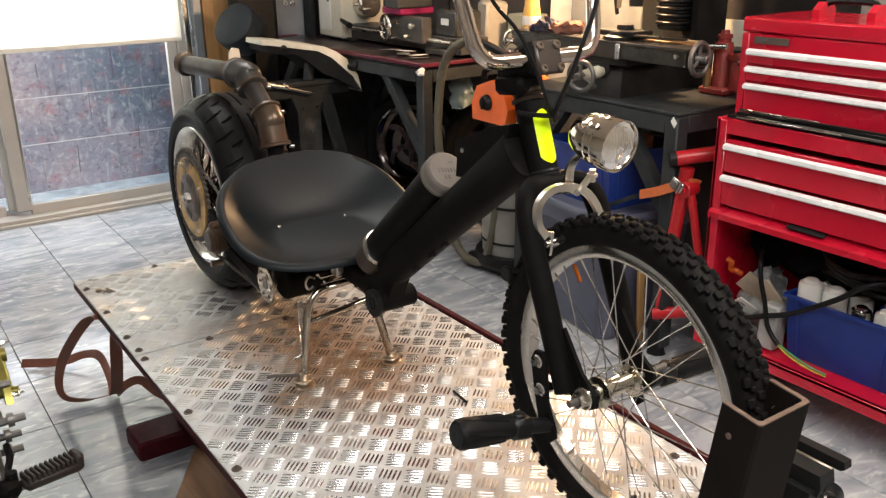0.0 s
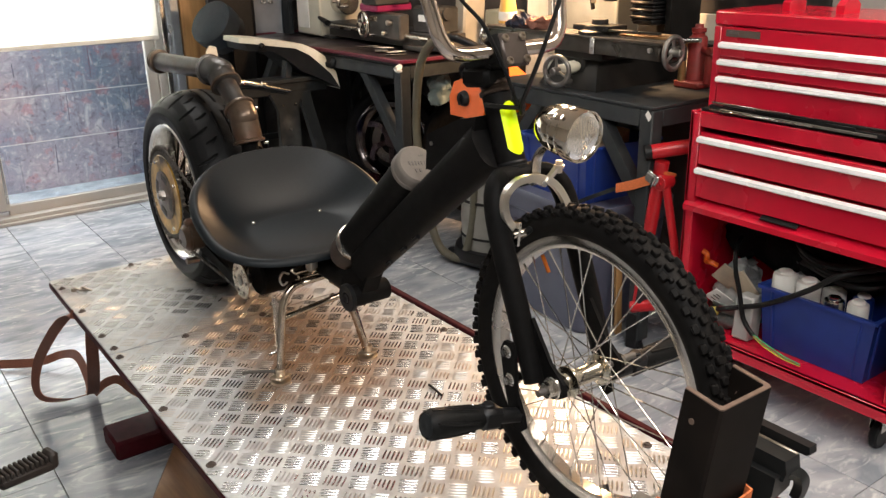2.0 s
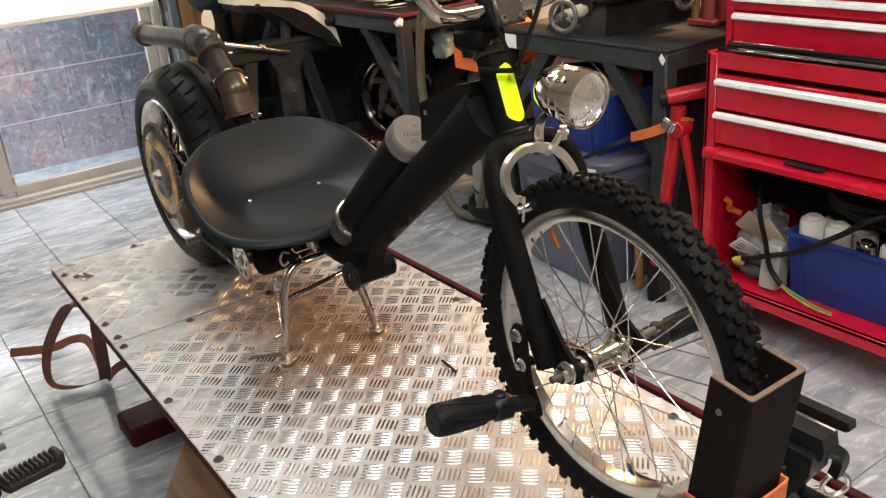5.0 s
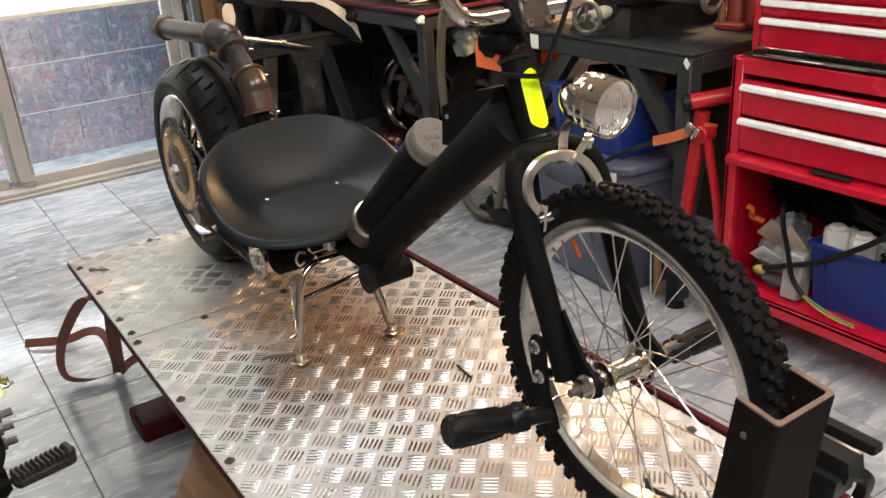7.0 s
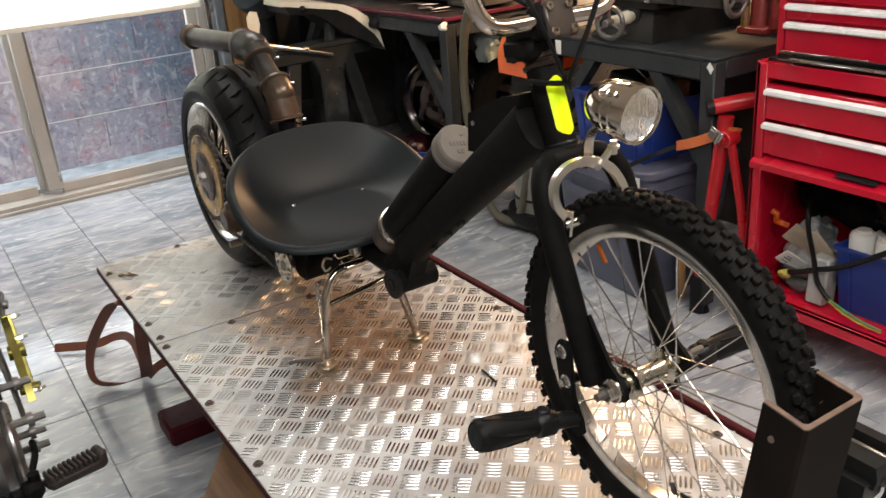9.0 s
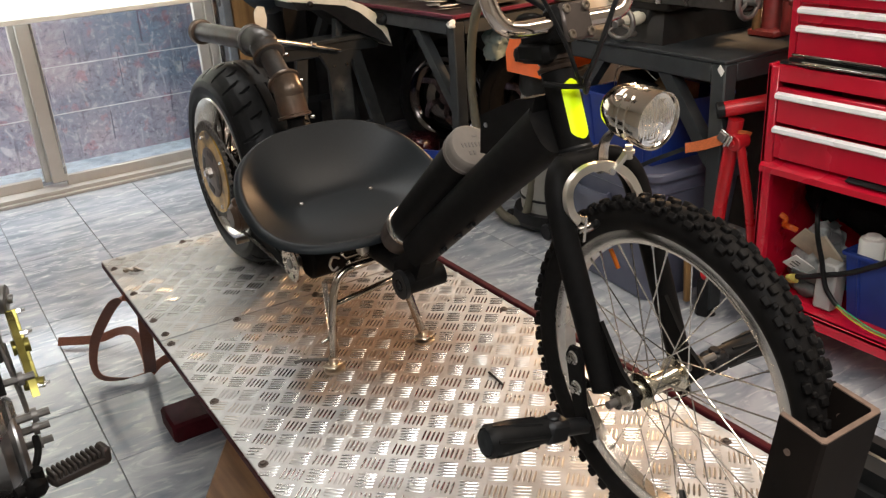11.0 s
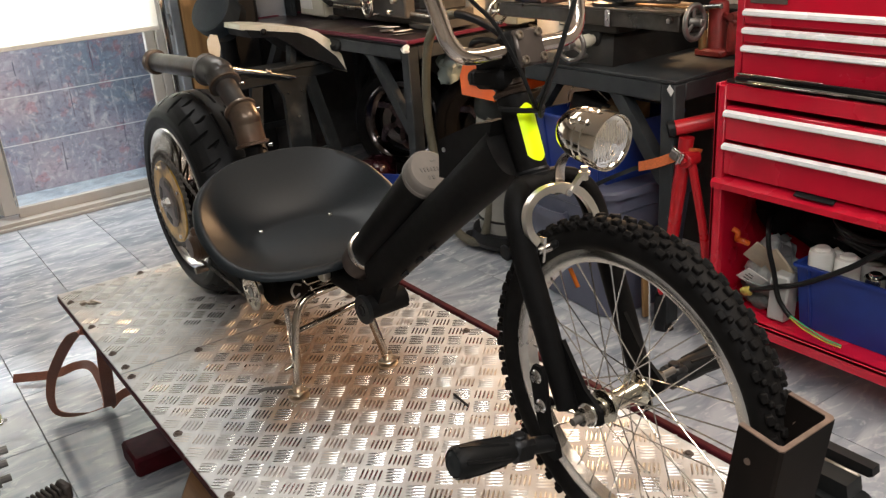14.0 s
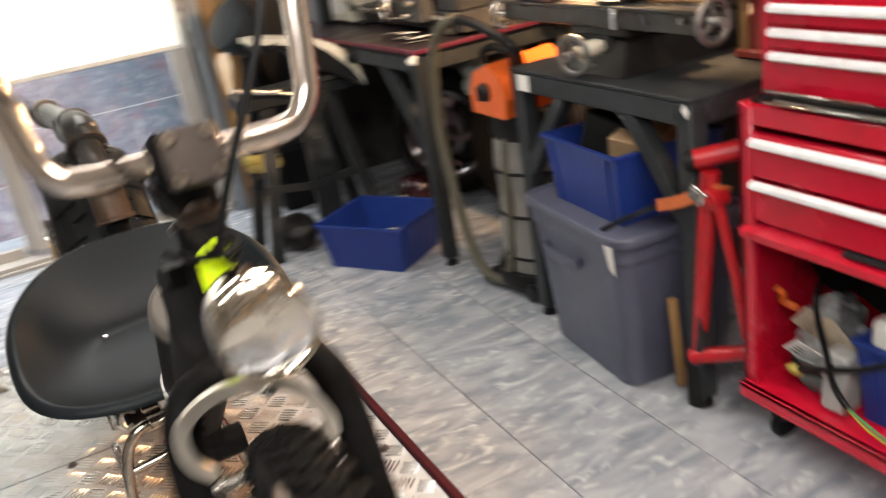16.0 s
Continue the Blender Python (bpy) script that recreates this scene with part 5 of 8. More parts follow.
PROF = PROF + [(-o, r) for o, r in PROF[-2::-1]]
NU, NV = 900, 97


def tyre_point(u, v):
    f = v * (len(PROF) - 1)
    i = min(int(f), len(PROF) - 2)
    t = f - i
    off, r = PROF[i][0] * (1 - t) + PROF[i + 1][0] * t, PROF[i][1] * (1 - t) + PROF[i + 1][1] * t
    s = abs(off)
    depth = 0.0
    if 0.026 < s < 0.097 and r > 0.240:
        f = u * 42 + (0.5 if off > 0 else 0) - (s - 0.030) * 9.0 + 70 * (s - 0.06) ** 2
        ph = f % 1.0
        lo, hi = ((0.030, 0.060), (0.046, 0.094))[int(f + 60) % 2]
        if lo < s < hi:
            t = (s - lo) / (hi - lo)
            if ph < 0.24 * (0.35 + 0.65 * math.sin(math.pi * t)):
                depth = 0.007
    if 0.012 < s < 0.017 and (u * 12) % 1.0 < 0.72:
        depth = 0.006
    a = 2 * math.pi * u
    r -= depth
    return Vector((RX + off, RY + r * math.cos(a), RZ + r * math.sin(a)))


part("tyre", Form().grid(tyre_point, NU, NV, wrap_u=True), mat("road_tyre_rubber", (0.0070, 0.0072, 0.0075), 0.42, var=0.25, scale=40, bump=0.08, stain=(0.010, 0.010, 0.010), spec=0.13), rear, "wide black road tyre with diagonal grooves", angle=50)
part("hub", Form().lathe((RX - 0.085, RY, RZ), AX, [(0, 0), (0.03, 0), (0.045, 0.004), (0.045, 0.012), (0.028, 0.02), (0.028, 0.15), (0.045, 0.158), (0.045, 0.166), (0.03, 0.17), (0, 0.17)], 28), BLACK, rear)
for k in range(32):
    side = -1 if k % 2 else 1
    a1 = 2 * math.pi * k / 32
    a0 = a1 + (1 if (k // 2) % 2 else -1) * math.radians(70)
    part("spoke", Form().cyl((RX + side * 0.078, RY + 0.04 * math.cos(a0), RZ + 0.04 * math.sin(a0)), (RX + side * 0.03, RY + 0.169 * math.cos(a1), RZ + 0.169 * math.sin(a1)), 0.0030, n=6), BLACK, rear)
# sprocket with teeth, slots and bolts
SX = 0.840
sp = Form()
NTOOTH = 46
outer, inner = [], []
for k in range(NTOOTH * 4):
    a = 2 * math.pi * k / (NTOOTH * 4)
    r = 0.130 if (k % 4) in (0, 1) else 0.122
    outer.append((r, a))
    inner.append((0.104, a))
nn = len(outer)
vs = []
for x in (SX, SX + 0.009):
    for ringp in (outer, inner):
        vs += [(x, RY + r * math.cos(a), RZ + r * math.sin(a)) for r, a in ringp]
fs = []
for k in range(nn):
    j = (k + 1) % nn
    fs += [(k, nn + k, nn + j, j), (2 * nn + k, 2 * nn + j, 3 * nn + j, 3 * nn + k), (k, j, 2 * nn + j, 2 * nn + k), (nn + k, 3 * nn + k, 3 * nn + j, nn + j)]
sprocket = part("sprocket", sp.add(vs, fs), MARK, bike, "large dark toothed rear sprocket ring")
disc = Form().lathe((SX - 0.004, RY, RZ), AX, [(0.045, 0), (0.113, 0), (0.115, 0.002), (0.115, 0.008), (0.045, 0.008)], 60, closed=True)
part("carrier", disc, GOLD, sprocket, "gold anodised sprocket carrier")
part("centre_plate", Form().lathe((SX - 0.0075, RY, RZ), AX, [(0, 0), (0.068, 0), (0.070, 0.001), (0.070, 0.005), (0, 0.005)], 40), mat("browned_steel_plate", (0.19, 0.155, 0.13), 0.36, 0.85, var=0.25, scale=40, bump=0.04, stain=(0.10, 0.06, 0.035)), sprocket, "browned steel centre plate")
for k in range(4):
    a = 2 * math.pi * k / 4 + 0.3
    part("slot", Form().box((SX - 0.0078, RY + 0.052 * math.cos(a), RZ + 0.052 * math.sin(a)), (0.002, 0.042, 0.018), rot=Matrix.Rotation(a + math.pi / 2, 3, "X"), b=0.0008), MARK, sprocket)
    b = a + math.pi / 4
    part("bolt", Form().cyl((SX - 0.009, RY + 0.10 * math.cos(b), RZ + 0.10 * math.sin(b)), (SX + 0.0, RY + 0.10 * math.cos(b), RZ + 0.10 * math.sin(b)), 0.006, n=8), STEEL, sprocket)
part("rear_axle", Form().cyl((SX - 0.026, RY, RZ), (1.095, RY, RZ), 0.009, n=12).cyl((SX - 0.019, RY, RZ), (SX - 0.0075, RY, RZ), 0.016, n=6), STEEL, bike)
chain = Form()
p0, p1 = Vector((SX + 0.003, RY - 0.02, RZ + 0.135)), Vector((SX + 0.014, 1.91, 0.645))
q0, q1 = Vector((SX + 0.003, RY - 0.05, RZ - 0.126)), Vector((SX + 0.014, 1.90, 0.552))
for a, b in ((p0, p1), (q0, q1)):
    m_ = int((b - a).length / 0.0127)
    for k in range(m_):
        c = a + (b - a) * ((k + 0.5) / m_)
        ang = math.atan2((b - a).z, (b - a).y)
        chain.box(c, (0.008 if k % 2 else 0.005, 0.0125, 0.009), rot=Matrix.Rotation(ang, 3, "X"), b=0.002)
for k in range(34):
    ang = math.radians(98 - 5.35 * k)
    chain.box((SX + 0.0045, RY + 0.137 * math.cos(ang), RZ + 0.137 * math.sin(ang)), (0.014 if k % 2 else 0.010, 0.0125, 0.010), rot=Matrix.Rotation(ang + math.pi / 2, 3, "X"), b=0.002)
tagged(part("chain", chain, MARK, bike, "dark roller chain"), kind="stuff")
dd = part("front_disc", Form().lathe((0.838, 1.900, 0.598), AX, [(0.012, 0), (0.046, 0), (0.0475, 0.0015), (0.0475, 0.0045), (0.012, 0.0045)], 40, closed=True), NICKEL, bike, "drilled steel drive disc")
for k in range(6):
    a = k * math.pi / 3
    part("hole", Form().cyl((0.8372, 1.900 + 0.032 * math.cos(a), 0.598 + 0.032 * math.sin(a)), (0.8385, 1.900 + 0.032 * math.cos(a), 0.598 + 0.032 * math.sin(a)), 0.0048, n=12), MARK, dd)
part("disc_boss", Form().cyl((0.8365, 1.9, 0.598), (0.88, 1.9, 0.598), 0.013, n=16), DULLSTEEL, dd)
part("chain_guard", Form().sweep([(0.852, 2.26, 0.62), (0.852, 1.93, 0.565)], 0.01, flat=(0.03, 0.006), up=(0, 0, 1)), BLACK, bike)
part("tensioner", Form().cyl((0.800, 2.178, 0.640), (0.868, 2.178, 0.640), 0.036, n=26, bevel=0.010).box((0.834, 2.178, 0.676), (0.05, 0.03, 0.03), b=0.008).lathe((0.814, 2.178, 0.640), AX, [(0.035, 0), (0.039, 0.001), (0.039, 0.006), (0.035, 0.007)], 26, closed=True), RUST, bike, "brown rounded tensioner housing")
part("tensioner_bolt", Form().cyl((0.815, 2.215, 0.560), (0.85, 2.215, 0.560), 0.009, n=10), DARKBOLT, bike)

# pipe fittings
PE, P1, P2, P3 = Vector((0.921, 2.560, 1.058)), Vector((0.965, 2.217, 1.062)), Vector((0.970, 2.100, 0.965)), Vector((0.972, 2.078, 0.893))
pr = 0.0265
part("pipe", Form().sweep([PE, P1 + (PE - P1).normalized() * 0.03], pr, 28), IRON, bike, "dark iron pipe")
part("end_cap", Form().lathe(PE - (PE - P1).normalized() * 0.016, PE - P1, [(0.0, 0), (pr + 0.001, 0), (pr + 0.008, 0.003), (pr + 0.009, 0.018), (pr + 0.004, 0.024), (pr - 0.004, 0.024), (pr - 0.005, 0.01), (0, 0.01)], 28), RUST, bike)
d12 = (P2 - P1).normalized()
d01 = (P1 - PE).normalized()
e1 = smooth_path([P1 - d01 * 0.045, P1 - d01 * 0.012, P1 + (d01 + d12) * 0.006, P1 + d12 * 0.016, P1 + d12 * 0.05], 6)
el = part("elbow", Form().sweep(e1, 0.0365, 28), IRON, bike, "cast iron pipe elbow")
part("collar", Form().lathe(P1 - d01 * 0.052, d01, [(pr, 0), (0.040, 0), (0.0415, 0.002), (0.0415, 0.008), (0.037, 0.011), (pr, 0.011)], 28, closed=True), IRON, el)
part("collar", Form().lathe(P1 + d12 * 0.040, d12, [(pr, 0), (0.038, 0), (0.0415, 0.002), (0.0415, 0.008), (pr, 0.010)], 28, closed=True), RUST, el)
part("pipe", Form().sweep([P1 + d12 * 0.03, P2 - d12 * 0.02], pr, 28), IRON, bike, "dark iron pipe")
d23 = (P3 - P2).normalized()
e2 = smooth_path([P2 - d12 * 0.018, P2 - d12 * 0.006, P2 + (d12 + d23) * 0.006, P2 + d23 * 0.02, P3], 6)
el2 = part("elbow", Form().sweep(e2, 0.0365, 28), RUST, bike, "browned iron pipe elbow")
part("collar", Form().lathe(P2 - d12 * 0.024, d12, [(pr, 0), (0.040, 0), (0.0415, 0.002), (0.0415, 0.008), (0.037, 0.011), (pr, 0.011)], 28, closed=True), RUST, el2)
part("collar", Form().lathe(P3 - d23 * 0.008, d23, [(pr, 0), (0.038, 0), (0.0415, 0.002), (0.0415, 0.008), (pr, 0.010)], 28, closed=True), RUST, el2)
part("pipe_post", Form().sweep([P3, P3 + Vector((0.0, -0.01, -0.10)), (BX, 2.05, 0.66)], 0.022, 18), BLACK, bike)
for o in (P1 + d12 * 0.046 + Vector((0.03, -0.024, 0)), P2 - d12 * 0.020 + Vector((0.03, -0.024, 0)), P3 + Vector((0.03, -0.024, 0))):
    part("grub_screw", Form().cyl(o, o + Vector((0.008, -0.008, 0)), 0.004, n=8), STEEL, bike)

# centre stand
st = smooth_path([(0.915, 1.702, 0.640), (0.880, 1.698, 0.634), (0.855, 1.694, 0.605), (0.841, 1.690, 0.55), (0.829, 1.686, 0.432)], 6)
stand = part("centre_stand", Form().sweep(st, 0.0098, 14), NICKEL, bike, "nickel-plated tubular centre stand")
part("stand_leg", Form().sweep(smooth_path([(0.985, 1.700, 0.628), (1.012, 1.692, 0.60), (1.030, 1.684, 0.54), (1.054, 1.670, 0.430)], 6), 0.0098, 14), NICKEL, stand)
part("cross_bar", Form().sweep([(0.846, 1.692, 0.566), (1.018, 1.690, 0.588)], 0.0075, 12), NICKEL, stand)
part("stand_bracket", Form().box((0.945, 1.705, 0.642), (0.09, 0.035, 0.012), rot=(0, 0, 6), b=0.003).box((0.945, 1.72, 0.662), (0.10, 0.03, 0.010), b=0.003).cyl((0.90, 1.70, 0.652), (1.0, 1.70, 0.655), 0.006, n=10), NICKEL, stand)
for x, y in ((0.827, 1.685), (1.055, 1.669)):
    part("stand_foot", Form().lathe((x, y, TZ + 0.0005), (0, 0, 1), [(0, 0), (0.023, 0), (0.024, 0.002), (0.024, 0.007), (0.012, 0.010), (0, 0.010)], 20).box((x, y, TZ + 0.016), (0.045, 0.034, 0.006), rot=(0, 6, 30), b=0.002).cyl((x, y, TZ + 0.01), (x, y, TZ + 0.034), 0.0115, n=14), FOOTNICKEL, stand, "worn bright stand foot")
part("tang", Form().sweep([(0.818, 1.69, 0.442), (0.766, 1.722, 0.443), (0.752, 1.728, 0.440)], 0.0042, 8), MARK, stand, "dark foot tang")
coil = [(0.838 + 0.0055 * math.cos(a), 1.706 + 0.0055 * math.sin(a), 0.622 - 0.13 * a / (2 * math.pi * 26)) for a in np.linspace(0, 2 * math.pi * 26, 26 * 10)]
part("spring", Form().sweep(coil, 0.0012, 5), STEEL, stand, "long return spring")
part("spring_hook", Form().sweep(smooth_path([(0.885, 1.72, 0.66), (0.868, 1.715, 0.668), (0.858, 1.712, 0.655), (0.864, 1.71, 0.64), (0.876, 1.71, 0.645)], 5), 0.0026, 6), STEEL, stand)
part("spring_hook", Form().sweep([(0.838, 1.706, 0.492), (0.826, 1.70, 0.484), (0.81, 1.70, 0.482)], 0.003, 6), STEEL, stand)

# ---- wheel chock and vise on the lift ----
chock = thing("wheel_chock", (0.93, 0.57, TZ), "dark steel channel holding the front wheel, worn bright along its rim", "wheel chock")
CO = Vector((0.936, 0.574, 0.848))


def tilt(p):
    """The channel leans a little and is cut level at the top."""
    x, y, z = p
    return Vector((x + 0.105 * (z - CO.z) + 0.19 * (y - 0.541), y - 0.070 * (z - CO.z), z))


def channel(z0, z1, inset=0.0):
    a, b, y0, y1, w = 0.883 + inset, 0.986 - inset, 0.541 + inset, 0.606, 0.0075 - inset
    pts = [(a, y1), (a, y0 + 0.004), (a + 0.004, y0), (b - 0.004, y0), (b, y0 + 0.004), (b, y1), (b - w, y1), (b - w, y0 + w + 0.004), (b - w - 0.004, y0 + w), (a + w + 0.004, y0 + w), (a + w, y0 + w + 0.004), (a + w, y1)]
    return Form().prism([tilt((x, y, z0)) for x, y in pts], tilt((0, 0, z1)) - tilt((0, 0, z0)))


part("channel", channel(0.418, 0.8465), CHANNEL, chock)
part("cut_edge", channel(0.8465, 0.848, 0.0006), CUTEDGE, chock, "worn bare steel edge")
for z in (0.812,):
    part("bolt_hole", Form().cyl(tilt((0.8815, 0.583, z)), tilt((0.8835, 0.583, z)), 0.0042, n=14), CUTEDGE, chock)
    part("bolt_hole", Form().cyl(tilt((0.9805, 0.585, z + 0.002)), tilt((0.9795, 0.585, z + 0.002)), 0.006, n=14), CUTEDGE, chock)
part("base_plate", Form().box((0.936, 0.65, TZ + 0.007), (0.13, 0.26, 0.012), b=0.003), CHANNEL, chock)
part("cradle", Form().prism([(0.90, 0.66, TZ + 0.013), (0.90, 0.79, TZ + 0.013), (0.90, 0.77, TZ + 0.026), (0.90, 0.72, TZ + 0.030)], (0.10, 0, 0)), CHANNEL, chock)
part("cradle_lip", Form().sweep(smooth_path([(1.098, 0.912, TZ + 0.034), (1.094, 0.900, TZ + 0.018), (1.100, 0.880, TZ + 0.012), (1.112, 0.850, TZ + 0.012), (1.125, 0.815, TZ + 0.016), (1.100, 0.770, TZ + 0.014), (1.000, 0.720, TZ + 0.012)], 5), 0.01, flat=(0.020, 0.005), up=(0, 0, 1)), BLACKPLASTIC, chock, "black bent steel guide lip")
part("side_strap", Form().sweep(smooth_path([tilt(p) for p in ((0.8795, 0.605, 0.672), (0.8795, 0.545, 0.682), (0.888, 0.5335, 0.682), (0.984, 0.5335, 0.680), (0.9925, 0.545, 0.682), (0.9925, 0.58, 0.686))], 5), 0.01, flat=(0.030, 0.003), up=(0, 0, 1)), WEBBING, chock, "orange webbing strap")
part("clamp_plate", Form().box(tilt((0.866, 0.605, 0.672)), (0.022, 0.05, 0.030), rot=(10, 0, 20), b=0.003), STEEL, chock)
vise = thing("wheel_vise", (1.16, 0.64, TZ), "dark cast wheel vise bolted to the lift table", "vise")
RV = (0, 0, 8)
part("base_plate", Form().box((1.155, 0.640, 0.420), (0.15, 0.14, 0.014), rot=RV, b=0.004), VISE, vise)
for dx, dy in ((-0.055, -0.05), (0.055, -0.05), (0.055, 0.05)):
    part("base_bolt", Form().cyl((1.155 + dx, 0.640 + dy, 0.427), (1.155 + dx, 0.640 + dy, 0.438), 0.010, n=6).cyl((1.155 + dx, 0.640 + dy, 0.438), (1.155 + dx, 0.640 + dy, 0.448), 0.005, n=10), STEEL, vise)
part("swivel", Form().lathe((1.150, 0.645, 0.427), (0, 0, 1), [(0, 0), (0.042, 0), (0.044, 0.004), (0.042, 0.014), (0.034, 0.018), (0.030, 0.045), (0.034, 0.055), (0, 0.055)], 28), VISE, vise)
part("vise_body", Form().prism([(1.118, 0.678, 0.482), (1.118, 0.632, 0.482), (1.118, 0.628, 0.540), (1.118, 0.600, 0.590), (1.118, 0.598, 0.622), (1.118, 0.700, 0.622), (1.118, 0.690, 0.570)], (0.045, 0, 0)), VISE, vise)
part("jaw", Form().prism([(1.132, 0.712, 0.612), (1.132, 0.594, 0.612), (1.132, 0.590, 0.628), (1.132, 0.594, 0.648), (1.132, 0.712, 0.648)], (0.036, 0, 0)), VISE, vise)
part("jaw_face", Form().box((1.166, 0.653, 0.636), (0.006, 0.118, 0.028), b=0.002), DARKBOLT, vise, "worn bright jaw face")
part("moving_jaw", Form().prism([(1.176, 0.712, 0.640), (1.176, 0.588, 0.644), (1.176, 0.582, 0.648), (1.176, 0.584, 0.660), (1.176, 0.712, 0.660)], (0.018, 0, 0)).box((1.188, 0.650, 0.600), (0.022, 0.05, 0.09), b=0.006), BLACKPLASTIC, vise)
part("slide", Form().box((1.160, 0.650, 0.575), (0.10, 0.034, 0.030), b=0.004), VISE, vise)
part("hook_arm", Form().sweep(smooth_path([(1.150, 0.600, 0.622), (1.170, 0.590, 0.610), (1.186, 0.594, 0.585), (1.196, 0.604, 0.555)], 5), 0.012, flat=(0.018, 0.016), up=(1, 0, 0)), VISE, vise)
part("clamp_screw", Form().cyl((1.165, 0.585, 0.520), (1.165, 0.640, 0.520), 0.011, n=16, bevel=0.002).cyl((1.165, 0.575, 0.520), (1.165, 0.587, 0.520), 0.017, n=18, bevel=0.003), VISE, vise)
solo("eye_bolt", Form().sweep([(1.310 + 0.021 * math.cos(a), 0.662 - 0.011 * math.cos(a), TZ + 0.026 + 0.0215 * math.sin(a)) for a in np.linspace(0, 2 * math.pi, 20, endpoint=False)], 0.0045, 8, closed=True), STEEL, "small steel eye bolt on the lift table", "eye bolt")

# webbing strap hanging off the lift and curled on the floor
strap = [(0.556, 2.425, 0.396), (0.543, 2.438, 0.398), (0.525, 2.50, 0.36), (0.500, 2.58, 0.285), (0.472, 2.687, 0.17), (0.457, 2.727, 0.075), (0.470, 2.715, 0.030), (0.530, 2.675, 0.022), (0.595, 2.665, 0.024)]
solo("tie_down_strap", Form().sweep(smooth_path(strap, 8), 0.01, flat=(0.030, 0.0022), up=(0.55, -0.75, 0.35)), BROWNWEB, "brown webbing strap hanging from the lift in a loop", "strap", "tie-down straps")
s2 = [(0.570, 2.33, 0.396), (0.568, 2.36, 0.33), (0.575, 2.43, 0.22), (0.590, 2.54, 0.11), (0.602, 2.64, 0.035), (0.61, 2.70, 0.018)]
solo("tie_down_strap", Form().sweep(smooth_path(s2, 7), 0.01, flat=(0.034, 0.0022), up=(0.85, -0.45, 0.1)), BROWNWEB, "brown webbing strap hanging straight down from the lift", "strap", "tie-down straps")
s3 = [(0.600, 2.66, 0.030), (0.612, 2.735, 0.055), (0.616, 2.86, 0.075), (0.590, 2.97, 0.045), (0.52, 3.01, 0.022), (0.404, 3.09, 0.016)]
solo("tie_down_strap", Form().sweep(smooth_path(s3, 7), 0.01, flat=(0.030, 0.0022), up=(0.5, 0.4, 0.7)), BROWNWEB, "brown webbing strap trailing flat across the tiles", "strap", "tie-down straps")
s4 = [(0.61, 2.665, 0.020), (0.65, 2.665, 0.045), (0.69, 2.65, 0.050), (0.72, 2.57, 0.030), (0.78, 2.45, 0.018)]
solo("tie_down_strap", Form().sweep(smooth_path(s4, 6), 0.01, flat=(0.028, 0.0022), up=(0.3, 0.6, 0.7)), BROWNWEB, "end of a brown webbing strap under the lift", "strap", "tie-down straps")


# ---- plastic boxes ----
def open_box(name, c, size, h, rot, material, label, category, taper=0.86, wall=0.004, group="", lip=0.010):
    """An open, tapered plastic box with a rim, corner ribs and a moulded bottom."""
    t = thing(name, c, label, category, group)
    m = Matrix.Translation(c) @ Matrix.Rotation(radians(rot), 4, "Z")
    hx, hy = size[0] / 2, size[1] / 2

    def ring(k, z, inset=0.0):
        return [m @ Vector((sx * (hx * k - inset), sy * (hy * k - inset), z)) for sx, sy in ((-1, -1), (1, -1), (1, 1), (-1, 1))]

    rows = [ring(taper, 0), ring(1, h), ring(1, h, wall), ring(taper, wall, wall)]
    vs = [p for row in rows for p in row]
    fs = [(0, 3, 2, 1), (12, 13, 14, 15)]
    for a in range(3):
        for k in range(4):
            j = (k + 1) % 4
            fs.append((a * 4 + k, a * 4 + j, a * 4 + 4 + j, a * 4 + 4 + k))
    part("shell", Form().add(vs, fs), material, t)
    rim = Form()
    for k in range(4):
        a, b = ring(1, h - lip / 2, -0.004)[k], ring(1, h - lip / 2, -0.004)[(k + 1) % 4]
        rim.sweep([a, b], 0.01, flat=(lip, 0.010), up=(0, 0, 1))
    part("rim", rim, material, t)
    for sx, sy in ((-1, -1), (1, -1), (1, 1), (-1, 1)):
        for ax in (0, 1):
            f = 0.78
            lo = Vector((sx * hx * taper * (f if ax == 0 else 1.0), sy * hy * taper * (f if ax == 1 else 1.0), 0.006))
            hi = Vector((sx * hx * (f if ax == 0 else 1.0), sy * hy * (f if ax == 1 else 1.0), h - lip))
            part("rib", Form().sweep([m @ lo, m @ hi], 0.005, 6), material, t)
    return t, m


bin_t, bin_m = open_box("blue_storage_bin", (2.06, 3.55, 0.0), (0.345, 0.42), 0.20, 33, BLUEBIN, "open blue plastic bin on the floor by the lathe bench", "storage bin", 0.84)
solo("crumpled_bag", Form().ball((2.09, 3.59, 0.05), (0.10, 0.09, 0.04), 26, 16).jitter(0.03, 14).jitter(0.012, 45), BAG, "crumpled clear plastic bag in the blue bin", "plastic bag")
tub = thing("grey_storage_tub", (2.36, 2.24, 0.0), "tall grey-blue plastic tub with a lid, under the bench", "storage tub")
tub_m = Matrix.Translation((2.36, 2.24, 0.0)) @ Matrix.Rotation(radians(-5), 4, "Z")


